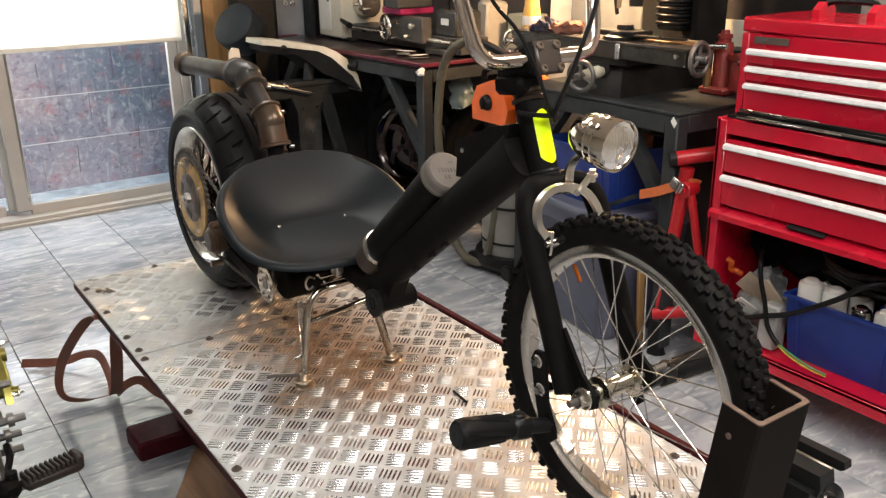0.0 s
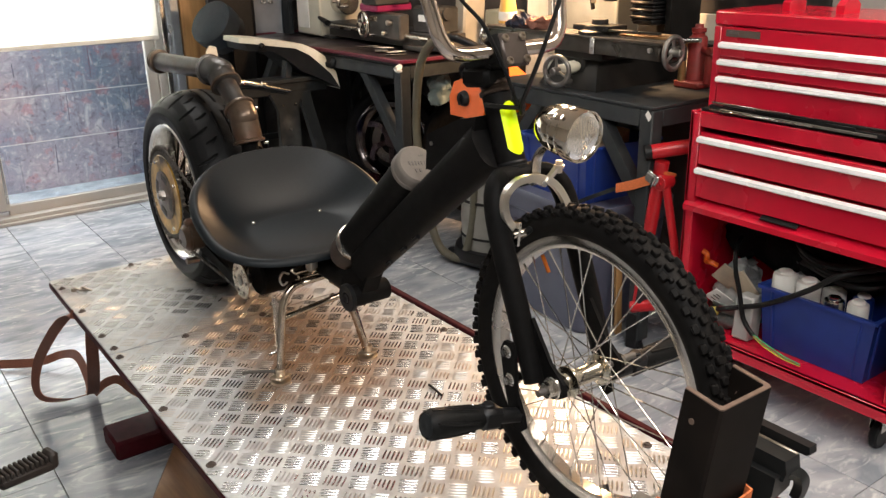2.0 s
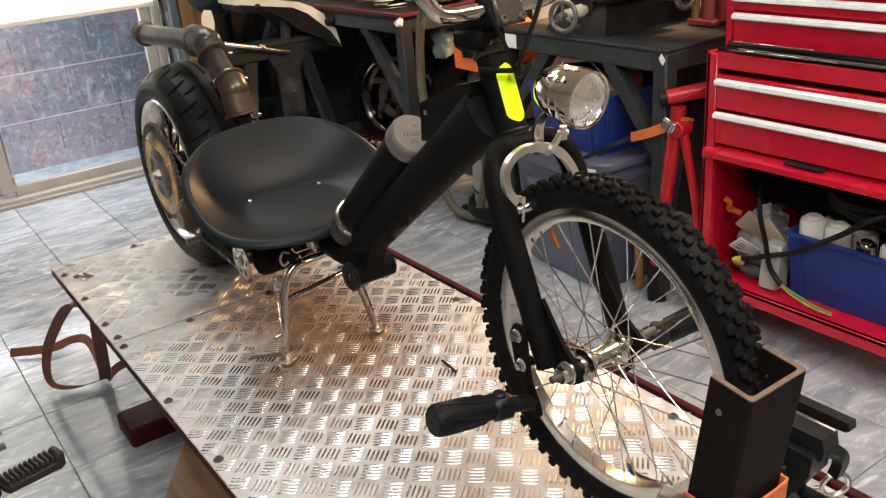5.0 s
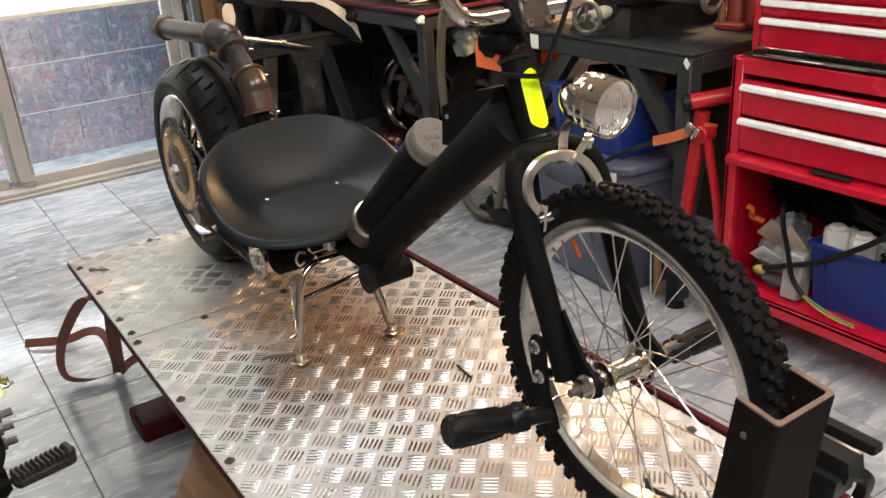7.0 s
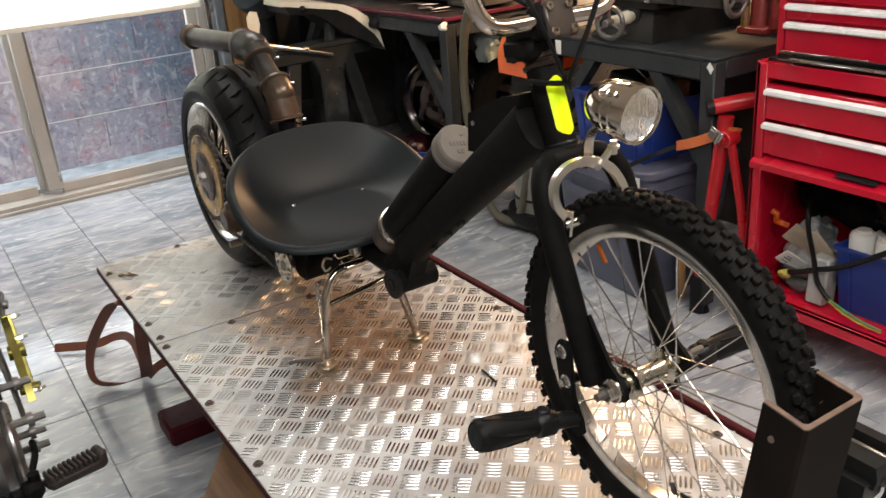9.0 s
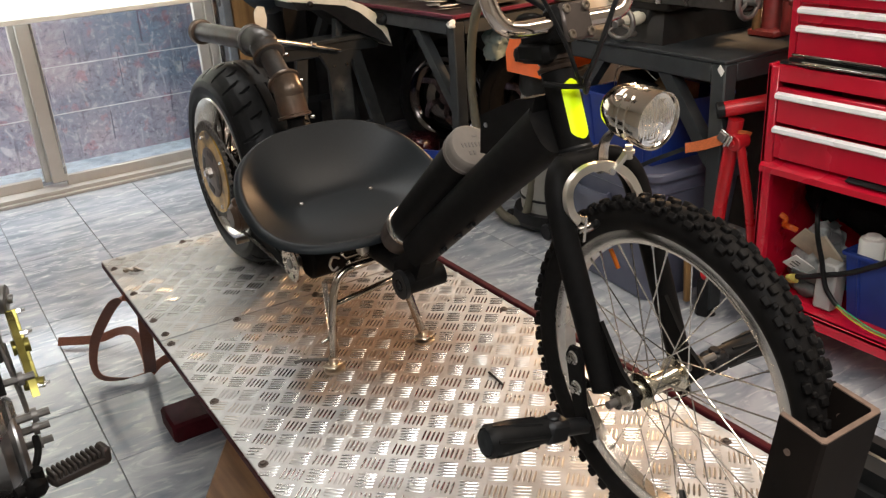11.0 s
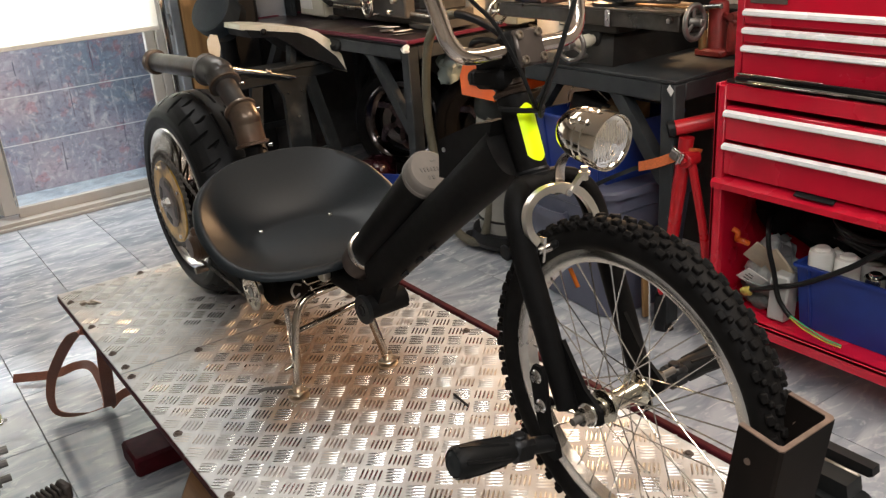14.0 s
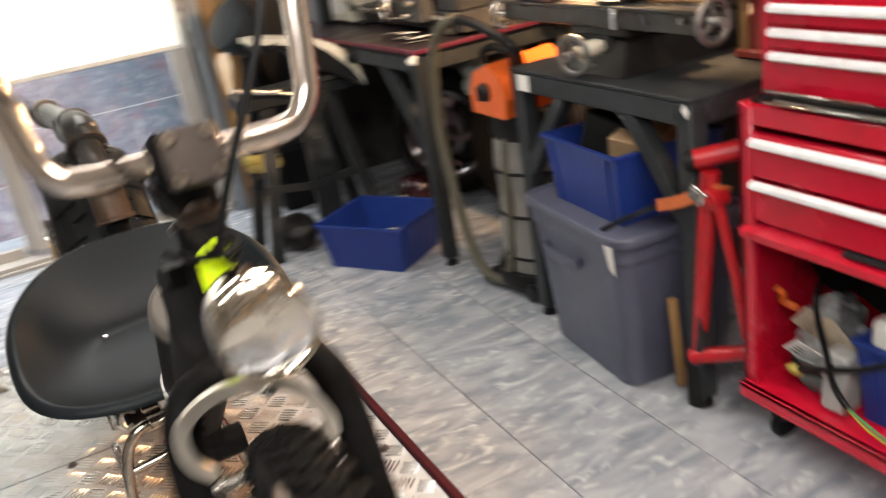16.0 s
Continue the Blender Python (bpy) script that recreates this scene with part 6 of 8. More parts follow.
def rounded_shell(levels, n=9):
    """Stacked rings of a rounded rectangle, each (half x, half y, corner radius, height), closed at both ends."""
    vs, fs = [], []
    for hx, hy, r, z in levels:
        for q, (sx, sy) in enumerate(((1, 1), (-1, 1), (-1, -1), (1, -1))):
            for k in range(n):
                a = math.pi / 2 * (q + k / (n - 1))
                vs.append(tub_m @ Vector((sx * (hx - r) + r * math.cos(a), sy * (hy - r) + r * math.sin(a), z)))
    m = 4 * n
    for i in range(len(levels) - 1):
        fs += [(i * m + k, i * m + (k + 1) % m, (i + 1) * m + (k + 1) % m, (i + 1) * m + k) for k in range(m)]
    fs += [tuple(range(m - 1, -1, -1)), tuple(range((len(levels) - 1) * m, len(levels) * m))]
    return Form().add(vs, fs)


part("tub_body", rounded_shell([(0.168, 0.214, 0.045, 0.0), (0.176, 0.222, 0.05, 0.008), (0.202, 0.254, 0.055, 0.368), (0.204, 0.257, 0.055, 0.406), (0.212, 0.265, 0.06, 0.412), (0.213, 0.267, 0.06, 0.461)]), TUB, tub, angle=40)
part("lid", rounded_shell([(0.214, 0.268, 0.06, 0.462), (0.223, 0.282, 0.065, 0.465), (0.224, 0.283, 0.065, 0.485), (0.219, 0.278, 0.062, 0.492), (0.208, 0.266, 0.055, 0.492), (0.202, 0.260, 0.05, 0.4855)]), TUB, tub, angle=40)
part("handle", Form().sweep(smooth_path([tub_m @ Vector((-0.203, 0.14, 0.357)), tub_m @ Vector((-0.225, 0.14, 0.352)), tub_m @ Vector((-0.228, 0.05, 0.347)), tub_m @ Vector((-0.225, -0.04, 0.352)), tub_m @ Vector((-0.203, -0.04, 0.357))], 5), 0.008, flat=(0.03, 0.008), up=(0, 0, 1)), TUB, tub)
part("paper_tag", Form().prism([tub_m @ Vector((-0.230, -0.265, 0.48)), tub_m @ Vector((-0.232, -0.225, 0.475)), tub_m @ Vector((-0.224, -0.235, 0.405)), tub_m @ Vector((-0.222, -0.258, 0.390))], (-0.001, 0, 0)), PAPER, tub, "white paper tag")
crate, crate_m = open_box("blue_crate", (2.375, 2.235, 0.4855), (0.35, 0.375), 0.205, -4, BLUEBIN, "blue plastic crate full of dark parts on the tub", "crate", 0.9)
solo("cardboard_piece", Form().box((2.37, 2.16, 0.68), (0.16, 0.14, 0.06), rot=(8, -12, 20), b=0.003), CARD, "piece of brown cardboard sticking out of the crate", "cardboard")
solo("dark_box", Form().box((2.40, 2.30, 0.64), (0.20, 0.16, 0.17), rot=(14, 8, 12), b=0.006), BLACKPLASTIC, "black plastic part in the blue crate", "part")
solo("thin_wire", Form().sweep(smooth_path([(2.30, 2.36, 0.70), (2.28, 2.32, 0.77), (2.30, 2.25, 0.79), (2.32, 2.18, 0.74)], 5), 0.0016, 5), STEEL, "thin bent wire in the crate", "wire")
solo("leaning_board", Form().box((2.27, 1.955, 0.15), (0.026, 0.016, 0.28), rot=(0, -3, -12), b=0.002), WOOD, "narrow pale wooden board leaning beside the bench leg", "board")

# ratchet strap and red stand beside the cabinet
before = set(scene.collection.all_objects)
ratchet = thing("ratchet_strap", (2.21, 1.82, 0.6), "orange ratchet strap with a metal buckle tied across the stand", "strap")
part("webbing", Form().sweep(smooth_path([(2.205, 1.935, 0.578), (2.200, 1.86, 0.606), (2.205, 1.80, 0.634), (2.212, 1.765, 0.652), (2.232, 1.742, 0.655), (2.262, 1.738, 0.645)], 6), 0.01, flat=(0.032, 0.004), up=(0.2, -0.3, 1)), WEBBING, ratchet)
BK = Euler((radians(26), 0, 0)).to_matrix()
BC = Vector((2.192, 1.770, 0.650))
buckle = part("buckle", Form().box(BC, (0.010, 0.050, 0.038), rot=BK, b=0.003), STEEL, ratchet, "pressed steel cam buckle")
part("cam_lever", Form().box(BC + BK @ Vector((-0.009, 0.006, 0.0)), (0.008, 0.028, 0.030), rot=BK, b=0.003), DULLSTEEL, buckle)
part("cam_pin", Form().cyl(BC + BK @ Vector((-0.007, -0.014, -0.021)), BC + BK @ Vector((-0.007, -0.014, 0.021)), 0.0045, n=10), STEEL, buckle)
part("tail", Form().sweep(smooth_path([(2.205, 1.94, 0.575), (2.180, 1.99, 0.548), (2.150, 2.03, 0.525), (2.115, 2.065, 0.500)], 5), 0.004, flat=(0.014, 0.003), up=(0.2, -0.3, 1)), GREYSTAND, ratchet, "dark grey strap tail")
shift_new(before, (0.035, 0.03, -0.012))
redst = thing("red_stand", (2.27, 1.79, 0), "red painted tubular steel stand with black end caps", "stand")
part("top_tube", Form().cyl((2.238, 1.824, 0.718), (2.37, 1.715, 0.745), 0.024, n=20, bevel=0.004), REDDULL, redst)
part("end_cap", Form().cyl((2.224, 1.836, 0.715), (2.240, 1.822, 0.7185), 0.0255, n=20), BLACKPLASTIC, redst)
part("leg", Form().sweep([(2.265, 1.795, 0.69), (2.262, 1.825, 0.45), (2.262, 1.862, 0.14)], [0.024, 0.022, 0.020], 16), REDDULL, redst)
part("leg", Form().sweep([(2.262, 1.772, 0.62), (2.28, 1.735, 0.42), (2.29, 1.715, 0.26)], 0.014, 14), REDDULL, redst)
part("pivot", Form().cyl((2.238, 1.78, 0.622), (2.29, 1.78, 0.625), 0.026, n=18, bevel=0.003).cyl((2.23, 1.78, 0.622), (2.24, 1.78, 0.622), 0.010, n=6), REDDULL, redst)
part("foot_tube", Form().cyl((2.24, 1.868, 0.155), (2.34, 1.70, 0.205), 0.021, n=18, bevel=0.003), REDDULL, redst)
part("foot", Form().box((2.262, 1.865, 0.07), (0.06, 0.045, 0.14), rot=(0, 0, 20), b=0.006), BLACKPLASTIC, redst)

# ---- in the open shelf of the cabinet ----
before = set(scene.collection.all_objects)
cbin, cbm = open_box("blue_shelf_bin", (2.42, 1.22, 0.172), (0.27, 0.36), 0.20, 0, BLUEBIN, "blue plastic bin of bottles on the open shelf", "storage bin", 0.9)
for k, (x, y, r, h, m_) in enumerate(((2.335, 1.355, 0.036, 0.235, WHITE), (2.34, 1.278, 0.036, 0.23, WHITE), (2.41, 1.34, 0.032, 0.21, PAPER), (2.34, 1.195, 0.03, 0.20, STEEL), (2.345, 1.125, 0.03, 0.21, WHITE), (2.42, 1.24, 0.035, 0.2, PAPER), (2.42, 1.15, 0.03, 0.2, BLUEBIN))):
    b = thing("bottle", (x, y, 0.178), "small white plastic bottle standing in the blue bin" if m_ is not STEEL else "small bright metal spray can in the blue bin", "bottle", "bottles in the bin")
    part("bottle_body", Form().lathe((x, y, 0.178), (0, 0, 1), [(0, 0), (r, 0), (r, h - 0.012), (r * 0.92, h - 0.004), (r * 0.6, h - 0.001), (0, h)], 20), m_, b)
    part("bottle_cap", Form().cyl((x, y, 0.178 + h - 0.004), (x, y, 0.178 + h + 0.007), r * 0.62, n=18, bevel=0.003), STEEL if m_ is STEEL else WHITE, b)
solo("white_carton", Form().box((2.30, 1.445, 0.245), (0.07, 0.06, 0.145), rot=(0, 4, 6), b=0.006), mat("dull_white_plastic", (0.38, 0.38, 0.36), 0.4, var=0.1, scale=20, bump=0.03, stain=(0.30, 0.30, 0.28)), "small white carton on the open shelf", "carton")
bag = Form().ball((2.40, 1.54, 0.275), (0.075, 0.075, 0.10), 30, 18).jitter(0.05, 13).jitter(0.02, 40)
solo("crumpled_bag", bag, BAG, "crumpled clear plastic bag with papers on the shelf", "plastic bag")
BEIGE = mat("beige_packet", (0.45, 0.37, 0.27), 0.6, var=0.15, scale=20, bump=0.05, stain=(0.30, 0.27, 0.22), stain_scale=12)
SHEET = mat("grey_green_sheet", (0.20, 0.235, 0.22), 0.4, var=0.1, scale=20, bump=0.05)
for c_, s_, r_, m_, l_ in (((2.315, 1.545, 0.345), (0.006, 0.07, 0.085), (38, -24, 12), BEIGE, "beige paper packet among the bags"), ((2.30, 1.555, 0.268), (0.004, 0.072, 0.062), (42, -28, 20), PAPER, "white printed leaflet among the bags"),
                           ((2.325, 1.49, 0.325), (0.008, 0.095, 0.10), (-32, -22, -6), BEIGE, "beige paper packet among the bags"), ((2.305, 1.505, 0.235), (0.004, 0.13, 0.055), (10, -35, 8), SHEET, "grey-green folded sheet on the shelf")):
    solo("leaflet", Form().box(c_, s_, rot=r_, b=0.0008), m_, l_, "paper")
part_bars = ((0.012, 0.018), (0.0, 0.026), (-0.014, 0.02))
for dz, w_ in part_bars:
    rot_ = Euler((radians(42), radians(-28), radians(20))).to_matrix()
    solo("print_bar", Form().box(Vector((2.30, 1.555, 0.268)) + rot_ @ Vector((-0.003, 0.012, dz)), (0.0008, w_, 0.004), rot=rot_, b=0.0002), MARK, "dark line of print on the leaflet", "print", "print on the leaflet")
solo("grey_rag", Form().ball((2.36, 1.53, 0.195), (0.075, 0.09, 0.022), 24, 12).jitter(0.03, 16), mat("grey_cloth", (0.10, 0.105, 0.10), 0.9, var=0.2, scale=80, bump=0.2), "grey rag on the open shelf", "rag")
# added black lump that stands in for the unlit depth of the shelf
solo("black_jacket", Form().ball((2.475, 1.36, 0.45), (0.085, 0.29, 0.115), 44, 24).jitter(0.05, 9).jitter(0.015, 30), mat("shade_lump_black", (0.006, 0.006, 0.006), 0.9, spec=0.1, var=0.3, scale=60, bump=0.3), "black lump added to darken the shaded back of the shelf", "cloth")
solo("yellow_plug", Form().ball((2.264, 1.548, 0.240), (0.014, 0.020, 0.016), 16, 10).jitter(0.008, 40), mat("dull_yellow", (0.42, 0.34, 0.07), 0.6, var=0.3, scale=60), "dull yellow plug at the cable's end", "plug")
solo("orange_clip", Form().sweep(smooth_path([(2.30, 1.635, 0.41), (2.305, 1.62, 0.40), (2.31, 1.625, 0.375), (2.30, 1.60, 0.38), (2.315, 1.585, 0.37)], 5), 0.009, 8), ORANGE, "orange plastic clip hanging on the shelf", "clip")
cable = [(2.50, 1.60, 0.46), (2.36, 1.545, 0.455), (2.264, 1.487, 0.452), (2.252, 1.472, 0.40), (2.25, 1.449, 0.334), (2.25, 1.43, 0.264), (2.25, 1.407, 0.232), (2.248, 1.384, 0.214)]
CROSS = [(2.32, 1.60, 0.235), (2.264, 1.532, 0.249), (2.255, 1.44, 0.29), (2.255, 1.355, 0.329), (2.257, 1.227, 0.416), (2.275, 1.158, 0.475), (2.34, 1.09, 0.50)]
pc = thing("power_cable", (2.27, 1.45, 0.18), "black power cable looped over the shelf, its wires stripped", "cable")
part("sheath", Form().sweep(smooth_path(cable, 7), 0.0075, 10), CABLE, pc)
part("sheath", Form().sweep(smooth_path(CROSS, 6), 0.0085, 10), CABLE, pc)
for k, m_ in enumerate((YWIRE, GWIRE, RWIRE, GWIRE)):
    part("wire", Form().sweep(smooth_path([(2.248, 1.386, 0.213 + 0.002 * k), (2.240, 1.335, 0.196 + 0.004 * k), (2.236, 1.27, 0.188 + 0.003 * (k - 1)), (2.238, 1.215, 0.182 + 0.002 * k)], 5), 0.0024, 6), m_, pc)
for k in range(3):
    solo("dark_hose_coil", Form().sweep([(2.46 + 0.10 * math.cos(a), 1.23 + 0.16 * math.sin(a), 0.43 + 0.022 * k + 0.012 * math.sin(3 * a + k)) for a in np.linspace(0, 2 * math.pi, 30, endpoint=False)], 0.011, 8, closed=True), CABLE, "black rubber hose coiled on the bottles", "hose", "coiled hoses")

shift_new(before, (0.018, 0.012, 0.0))


# ---- milling machine ----
def handwheel(parent, c, axis, r, steel=STEEL, name="handwheel", label="steel handwheel"):
    """A rim, three spokes, a hub and a crank pin."""
    u, v, w = frame_of(axis)
    c = Vector(c)
    h = part(name, Form().sweep([c + (u * math.cos(a) + v * math.sin(a)) * r for a in np.linspace(0, 2 * math.pi, 36, endpoint=False)], r * 0.17, 10, closed=True), steel, parent, label)
    for k in range(3):
        a = 2 * math.pi * k / 3 + 0.6
        part("spoke", Form().cyl(c, c + (u * math.cos(a) + v * math.sin(a)) * r, r * 0.11, n=8), steel, h)
    part("boss", Form().cyl(c - w * 0.012, c + w * 0.030, r * 0.26, n=16, bevel=0.003), steel, h)
    p = c + (u * math.cos(2.2) + v * math.sin(2.2)) * r
    part("crank_pin", Form().lathe(p, -w, [(0, 0), (0.006, 0), (0.007, 0.01), (0.009, 0.035), (0.008, 0.05), (0, 0.054)], 12), steel, h)
    return h


mill = thing("milling_machine", (2.55, 2.1, 0.862), "grey bench milling machine with a long steel table and handwheels", "milling machine")
base = Form()
lo = [(2.30, 2.14, 0.863), (2.80, 2.15, 0.863), (2.80, 2.43, 0.863), (2.30, 2.43, 0.863)]
hi = [(2.36, 2.19, 0.985), (2.78, 2.19, 0.985), (2.78, 2.39, 0.985), (2.36, 2.39, 0.985)]
base.add(lo + hi, [(0, 3, 2, 1), (4, 5, 6, 7)] + [(k, (k + 1) % 4, (k + 1) % 4 + 4, k + 4) for k in range(4)])
part("base_casting", base, MILL, mill)
part("saddle", Form().box((2.42, 2.26, 0.985), (0.20, 0.24, 0.036), b=0.006).box((2.40, 2.28, 0.945), (0.15, 0.10, 0.06), b=0.008), MILL, mill)
part("mill_table", Form().box((2.36, 2.30, 1.020), (0.115, 0.86, 0.050), b=0.003).box((2.36, 2.30, 1.0495), (0.130, 0.88, 0.011), b=0.002), MILLTOP, mill, "ground steel work table")
for x in (2.33, 2.36, 2.39):
    part("slot", Form().box((x, 2.30, 1.0552), (0.012, 0.87, 0.002), b=0.0003), MARK, mill)
part("stop_bracket", Form().box((2.296, 2.16, 1.022), (0.010, 0.022, 0.055), b=0.002).cyl((2.289, 2.16, 1.02), (2.291, 2.16, 1.02), 0.005, n=10), STEEL, mill)
part("end_bolt", Form().cyl((2.298, 1.90, 1.030), (2.286, 1.90, 1.030), 0.008, n=12), STEEL, mill)
part("end_bearing", Form().box((2.36, 1.852, 1.018), (0.08, 0.035, 0.05), b=0.006), MILL, mill)
handwheel(mill, (2.323, 1.830, 1.026), (0.10, -1, 0.0), 0.050, DULLSTEEL)
handwheel(mill, (2.235, 2.270, 0.932), (-1, -0.25, 0), 0.050, DULLSTEEL)
part("feed_shaft", Form().cyl((2.245, 2.285, 0.932), (2.37, 2.245, 0.945), 0.017, n=16, bevel=0.003).cyl((2.28, 2.272, 0.936), (2.315, 2.262, 0.940), 0.023, n=16), CREAM, mill)
handwheel(mill, (2.33, 2.77, 1.005), (0, 1, 0), 0.042)
part("column", Form().box((2.74, 2.205, 1.38), (0.16, 0.18, 0.80), b=0.012), MILL, mill)
bellows = part("bellows", Form().box((2.60, 2.172, 1.245), (0.09, 0.092, 0.34), b=0.004), BLACKPLASTIC, mill, "black rubber way cover")
for k in range(26):
    part("fold", Form().box((2.60, 2.172, 1.088 + 0.0126 * k), (0.104 if k % 2 else 0.096, 0.112 if k % 2 else 0.100, 0.0122), b=0.004), BLACKPLASTIC, bellows)
part("column_plate", Form().box((2.62, 2.088, 1.30), (0.05, 0.03, 0.60), b=0.003), MILL, mill)
part("rotary_vise", Form().lathe((2.37, 2.20, 1.055), (0, 0, 1), [(0, 0), (0.075, 0), (0.075, 0.012), (0.06, 0.018), (0.055, 0.03), (0.03, 0.034), (0.028, 0.05), (0, 0.05)], 28).box((2.37, 2.20, 1.078), (0.10, 0.17, 0.02), b=0.003), MILL, mill)
part("mill_head", Form().box((2.52, 2.22, 1.50), (0.20, 0.22, 0.40), b=0.02).cyl((2.46, 2.24, 1.30), (2.46, 2.24, 1.16), 0.032, 0.024, 20), MILL, mill)
part("tool_tag", Form().box((2.37, 2.235, 1.175), (0.004, 0.022, 0.034), b=0.001), CARD, mill)
part("lamp_arm", Form().sweep(smooth_path([(2.70, 2.56, 1.10), (2.66, 2.58, 1.35), (2.59, 2.57, 1.57), (2.50, 2.54, 1.540)], 5), 0.008, 8), BLACKPLASTIC, mill)
part("lamp_shade", Form().lathe((2.50, 2.54, 1.535), (0, 0, -1), [(0.012, 0), (0.02, 0.0), (0.05, 0.07), (0.048, 0.07), (0.018, 0.004), (0.012, 0.004)], 24, closed=True), BLACKPLASTIC, mill)
for k, (dx, a, m_) in enumerate(((0.0, 3, WOOD), (0.025, -4, CARD), (-0.03, 7, MILLTOP))):
    solo("flat_bar", Form().box((2.375 + dx, 1.99 + 0.02 * k, 1.060 + 0.008 * k), (0.024, 0.22, 0.007), rot=(0, 0, a), b=0.001), m_, "flat bar of stock lying on the mill table", "bar", "bars on the mill table")
jug = thing("oil_bottle", (2.40, 2.735, 1.0555), "amber plastic oil bottle on the mill table", "bottle")
part("bottle_body", Form().lathe((2.40, 2.735, 1.0555), (0, 0, 1), [(0, 0), (0.036, 0), (0.037, 0.004), (0.036, 0.05), (0.030, 0.085), (0.027, 0.12), (0.029, 0.15), (0.018, 0.165), (0, 0.166)], 24), YELLOWJUG, jug)
part("label", Form().lathe((2.40, 2.735, 1.067), (0, 0, 1), [(0.0372, 0), (0.0376, 0.001), (0.0368, 0.034), (0.036, 0.034)], 24, closed=True), PAPER, jug)
part("bottle_cap", Form().cyl((2.40, 2.735, 1.219), (2.40, 2.735, 1.251), 0.017, n=16), BLACKPLASTIC, jug)
solo("oily_rag", Form().ball((2.345, 2.565, 1.065), (0.060, 0.075, 0.030), 40, 22).jitter(0.04, 18).jitter(0.018, 50), mat("blue_rag", (0.03, 0.035, 0.06), 0.9, var=0.3, scale=70, bump=0.2, stain=(0.25, 0.12, 0.08), stain_at=0.5, stain_scale=12), "crumpled dark blue rag on the mill table", "rag")
solo("oily_rag", Form().ball((2.355, 2.475, 1.070), (0.05, 0.055, 0.020), 36, 20).jitter(0.03, 20).jitter(0.015, 50), mat("pink_rag", (0.20, 0.085, 0.06), 0.9, var=0.25, scale=70, bump=0.2), "small pinkish rag on the mill table", "rag")

# bottle jack on the bench
jx, jy, jz = 2.655, 1.995, 0.8625
jack = thing("bottle_jack", (jx, jy, jz), "worn red hydraulic bottle jack on the grey bench", "jack")
part("base", Form().box((jx, jy, jz + 0.013), (0.11, 0.11, 0.026), b=0.006), REDJACK, jack)
part("cylinder", Form().lathe((jx, jy, jz + 0.02), (0, 0, 1), [(0, 0), (0.036, 0), (0.036, 0.01), (0.033, 0.02), (0.033, 0.150), (0.030, 0.158), (0.022, 0.162), (0.022, 0.172), (0.026, 0.174), (0.026, 0.186), (0.016, 0.188), (0.014, 0.2), (0, 0.2)], 24), REDJACK, jack)
part("pump", Form().cyl((jx - 0.01, jy - 0.062, jz + 0.02), (jx - 0.01, jy - 0.062, jz + 0.115), 0.016, n=16).box((jx - 0.01, jy - 0.055, jz + 0.125), (0.022, 0.06, 0.02), rot=(30, 0, 0), b=0.004).cyl((jx - 0.03, jy - 0.07, jz + 0.135), (jx + 0.02, jy - 0.07, jz + 0.135), 0.013, n=14), REDJACK, jack)
part("pump_rod", Form().cyl((jx - 0.040, jy + 0.030, jz + 0.02), (jx - 0.040, jy + 0.030, jz + 0.165), 0.014, n=16, bevel=0.002), mat("tarnished_brass", (0.34, 0.22, 0.10), 0.35, 0.8, var=0.2, scale=40), jack, "tarnished brass pump rod")
part("handle_tube", Form().cyl((jx - 0.052, jy + 0.050, jz + 0.163), (jx - 0.050, jy - 0.048, jz + 0.171), 0.0085, n=12), STEEL, jack, "bright steel handle socket")
solo("cream_board", Form().box((2.935, 2.24, 0.977), (0.02, 0.28, 0.225), rot=(0, 4, 0), b=0.003), CREAM, "cream board leaning against the wall behind the bench", "board")
solo("dark_cabinet", Form().box((2.88, 2.06, 0.928), (0.13, 0.18, 0.13), b=0.006), MILL, "dark grey control box behind the milling machine", "box")
solo("white_board", Form().box((2.90, 3.05, 0.98), (0.03, 0.24, 0.62), rot=(10, -8, 0), b=0.004), WHITE, "white plastic board leaning behind the benches", "board")
solo("grey_locker", Form().box((2.90, 2.75, 1.15), (0.16, 0.42, 0.55), b=0.006), mat("green_grey_enamel", (0.16, 0.17, 0.165), 0.4, var=0.08, scale=15, stain=(0.2, 0.22, 0.21)), "grey-green metal locker against the wall", "locker")
# added dark boards that cover the pale wall behind the machines
solo("dark_backboard", Form().box((2.97, 2.25, 1.58), (0.03, 1.1, 1.42), b=0.004), mat("mill_fill_board", (0.020, 0.018, 0.017), 0.7, spec=0.2, var=0.3, scale=10, stain=(0.08, 0.06, 0.05)), "dark board added behind the milling machine", "board")
solo("dark_backboard", Form().box((2.97, 4.02, 1.56), (0.03, 1.64, 1.42), b=0.004), mat("lathe_fill_board", (0.048, 0.046, 0.046), 0.7, spec=0.2, var=0.3, scale=10, stain=(0.03, 0.026, 0.024)), "dark board added behind the lathe", "board")
# added panel: the shade under the benches is put into its dark colour
solo("dark_backboard", Form().box((2.97, 3.3, 0.42), (0.03, 3.1, 0.84), b=0.004), mat("underbench_shade_board", (0.065, 0.06, 0.058), 0.8, spec=0.15, var=0.3, scale=8, stain=(0.06, 0.05, 0.045)), "added dark panel standing in for shade under the benches", "board")

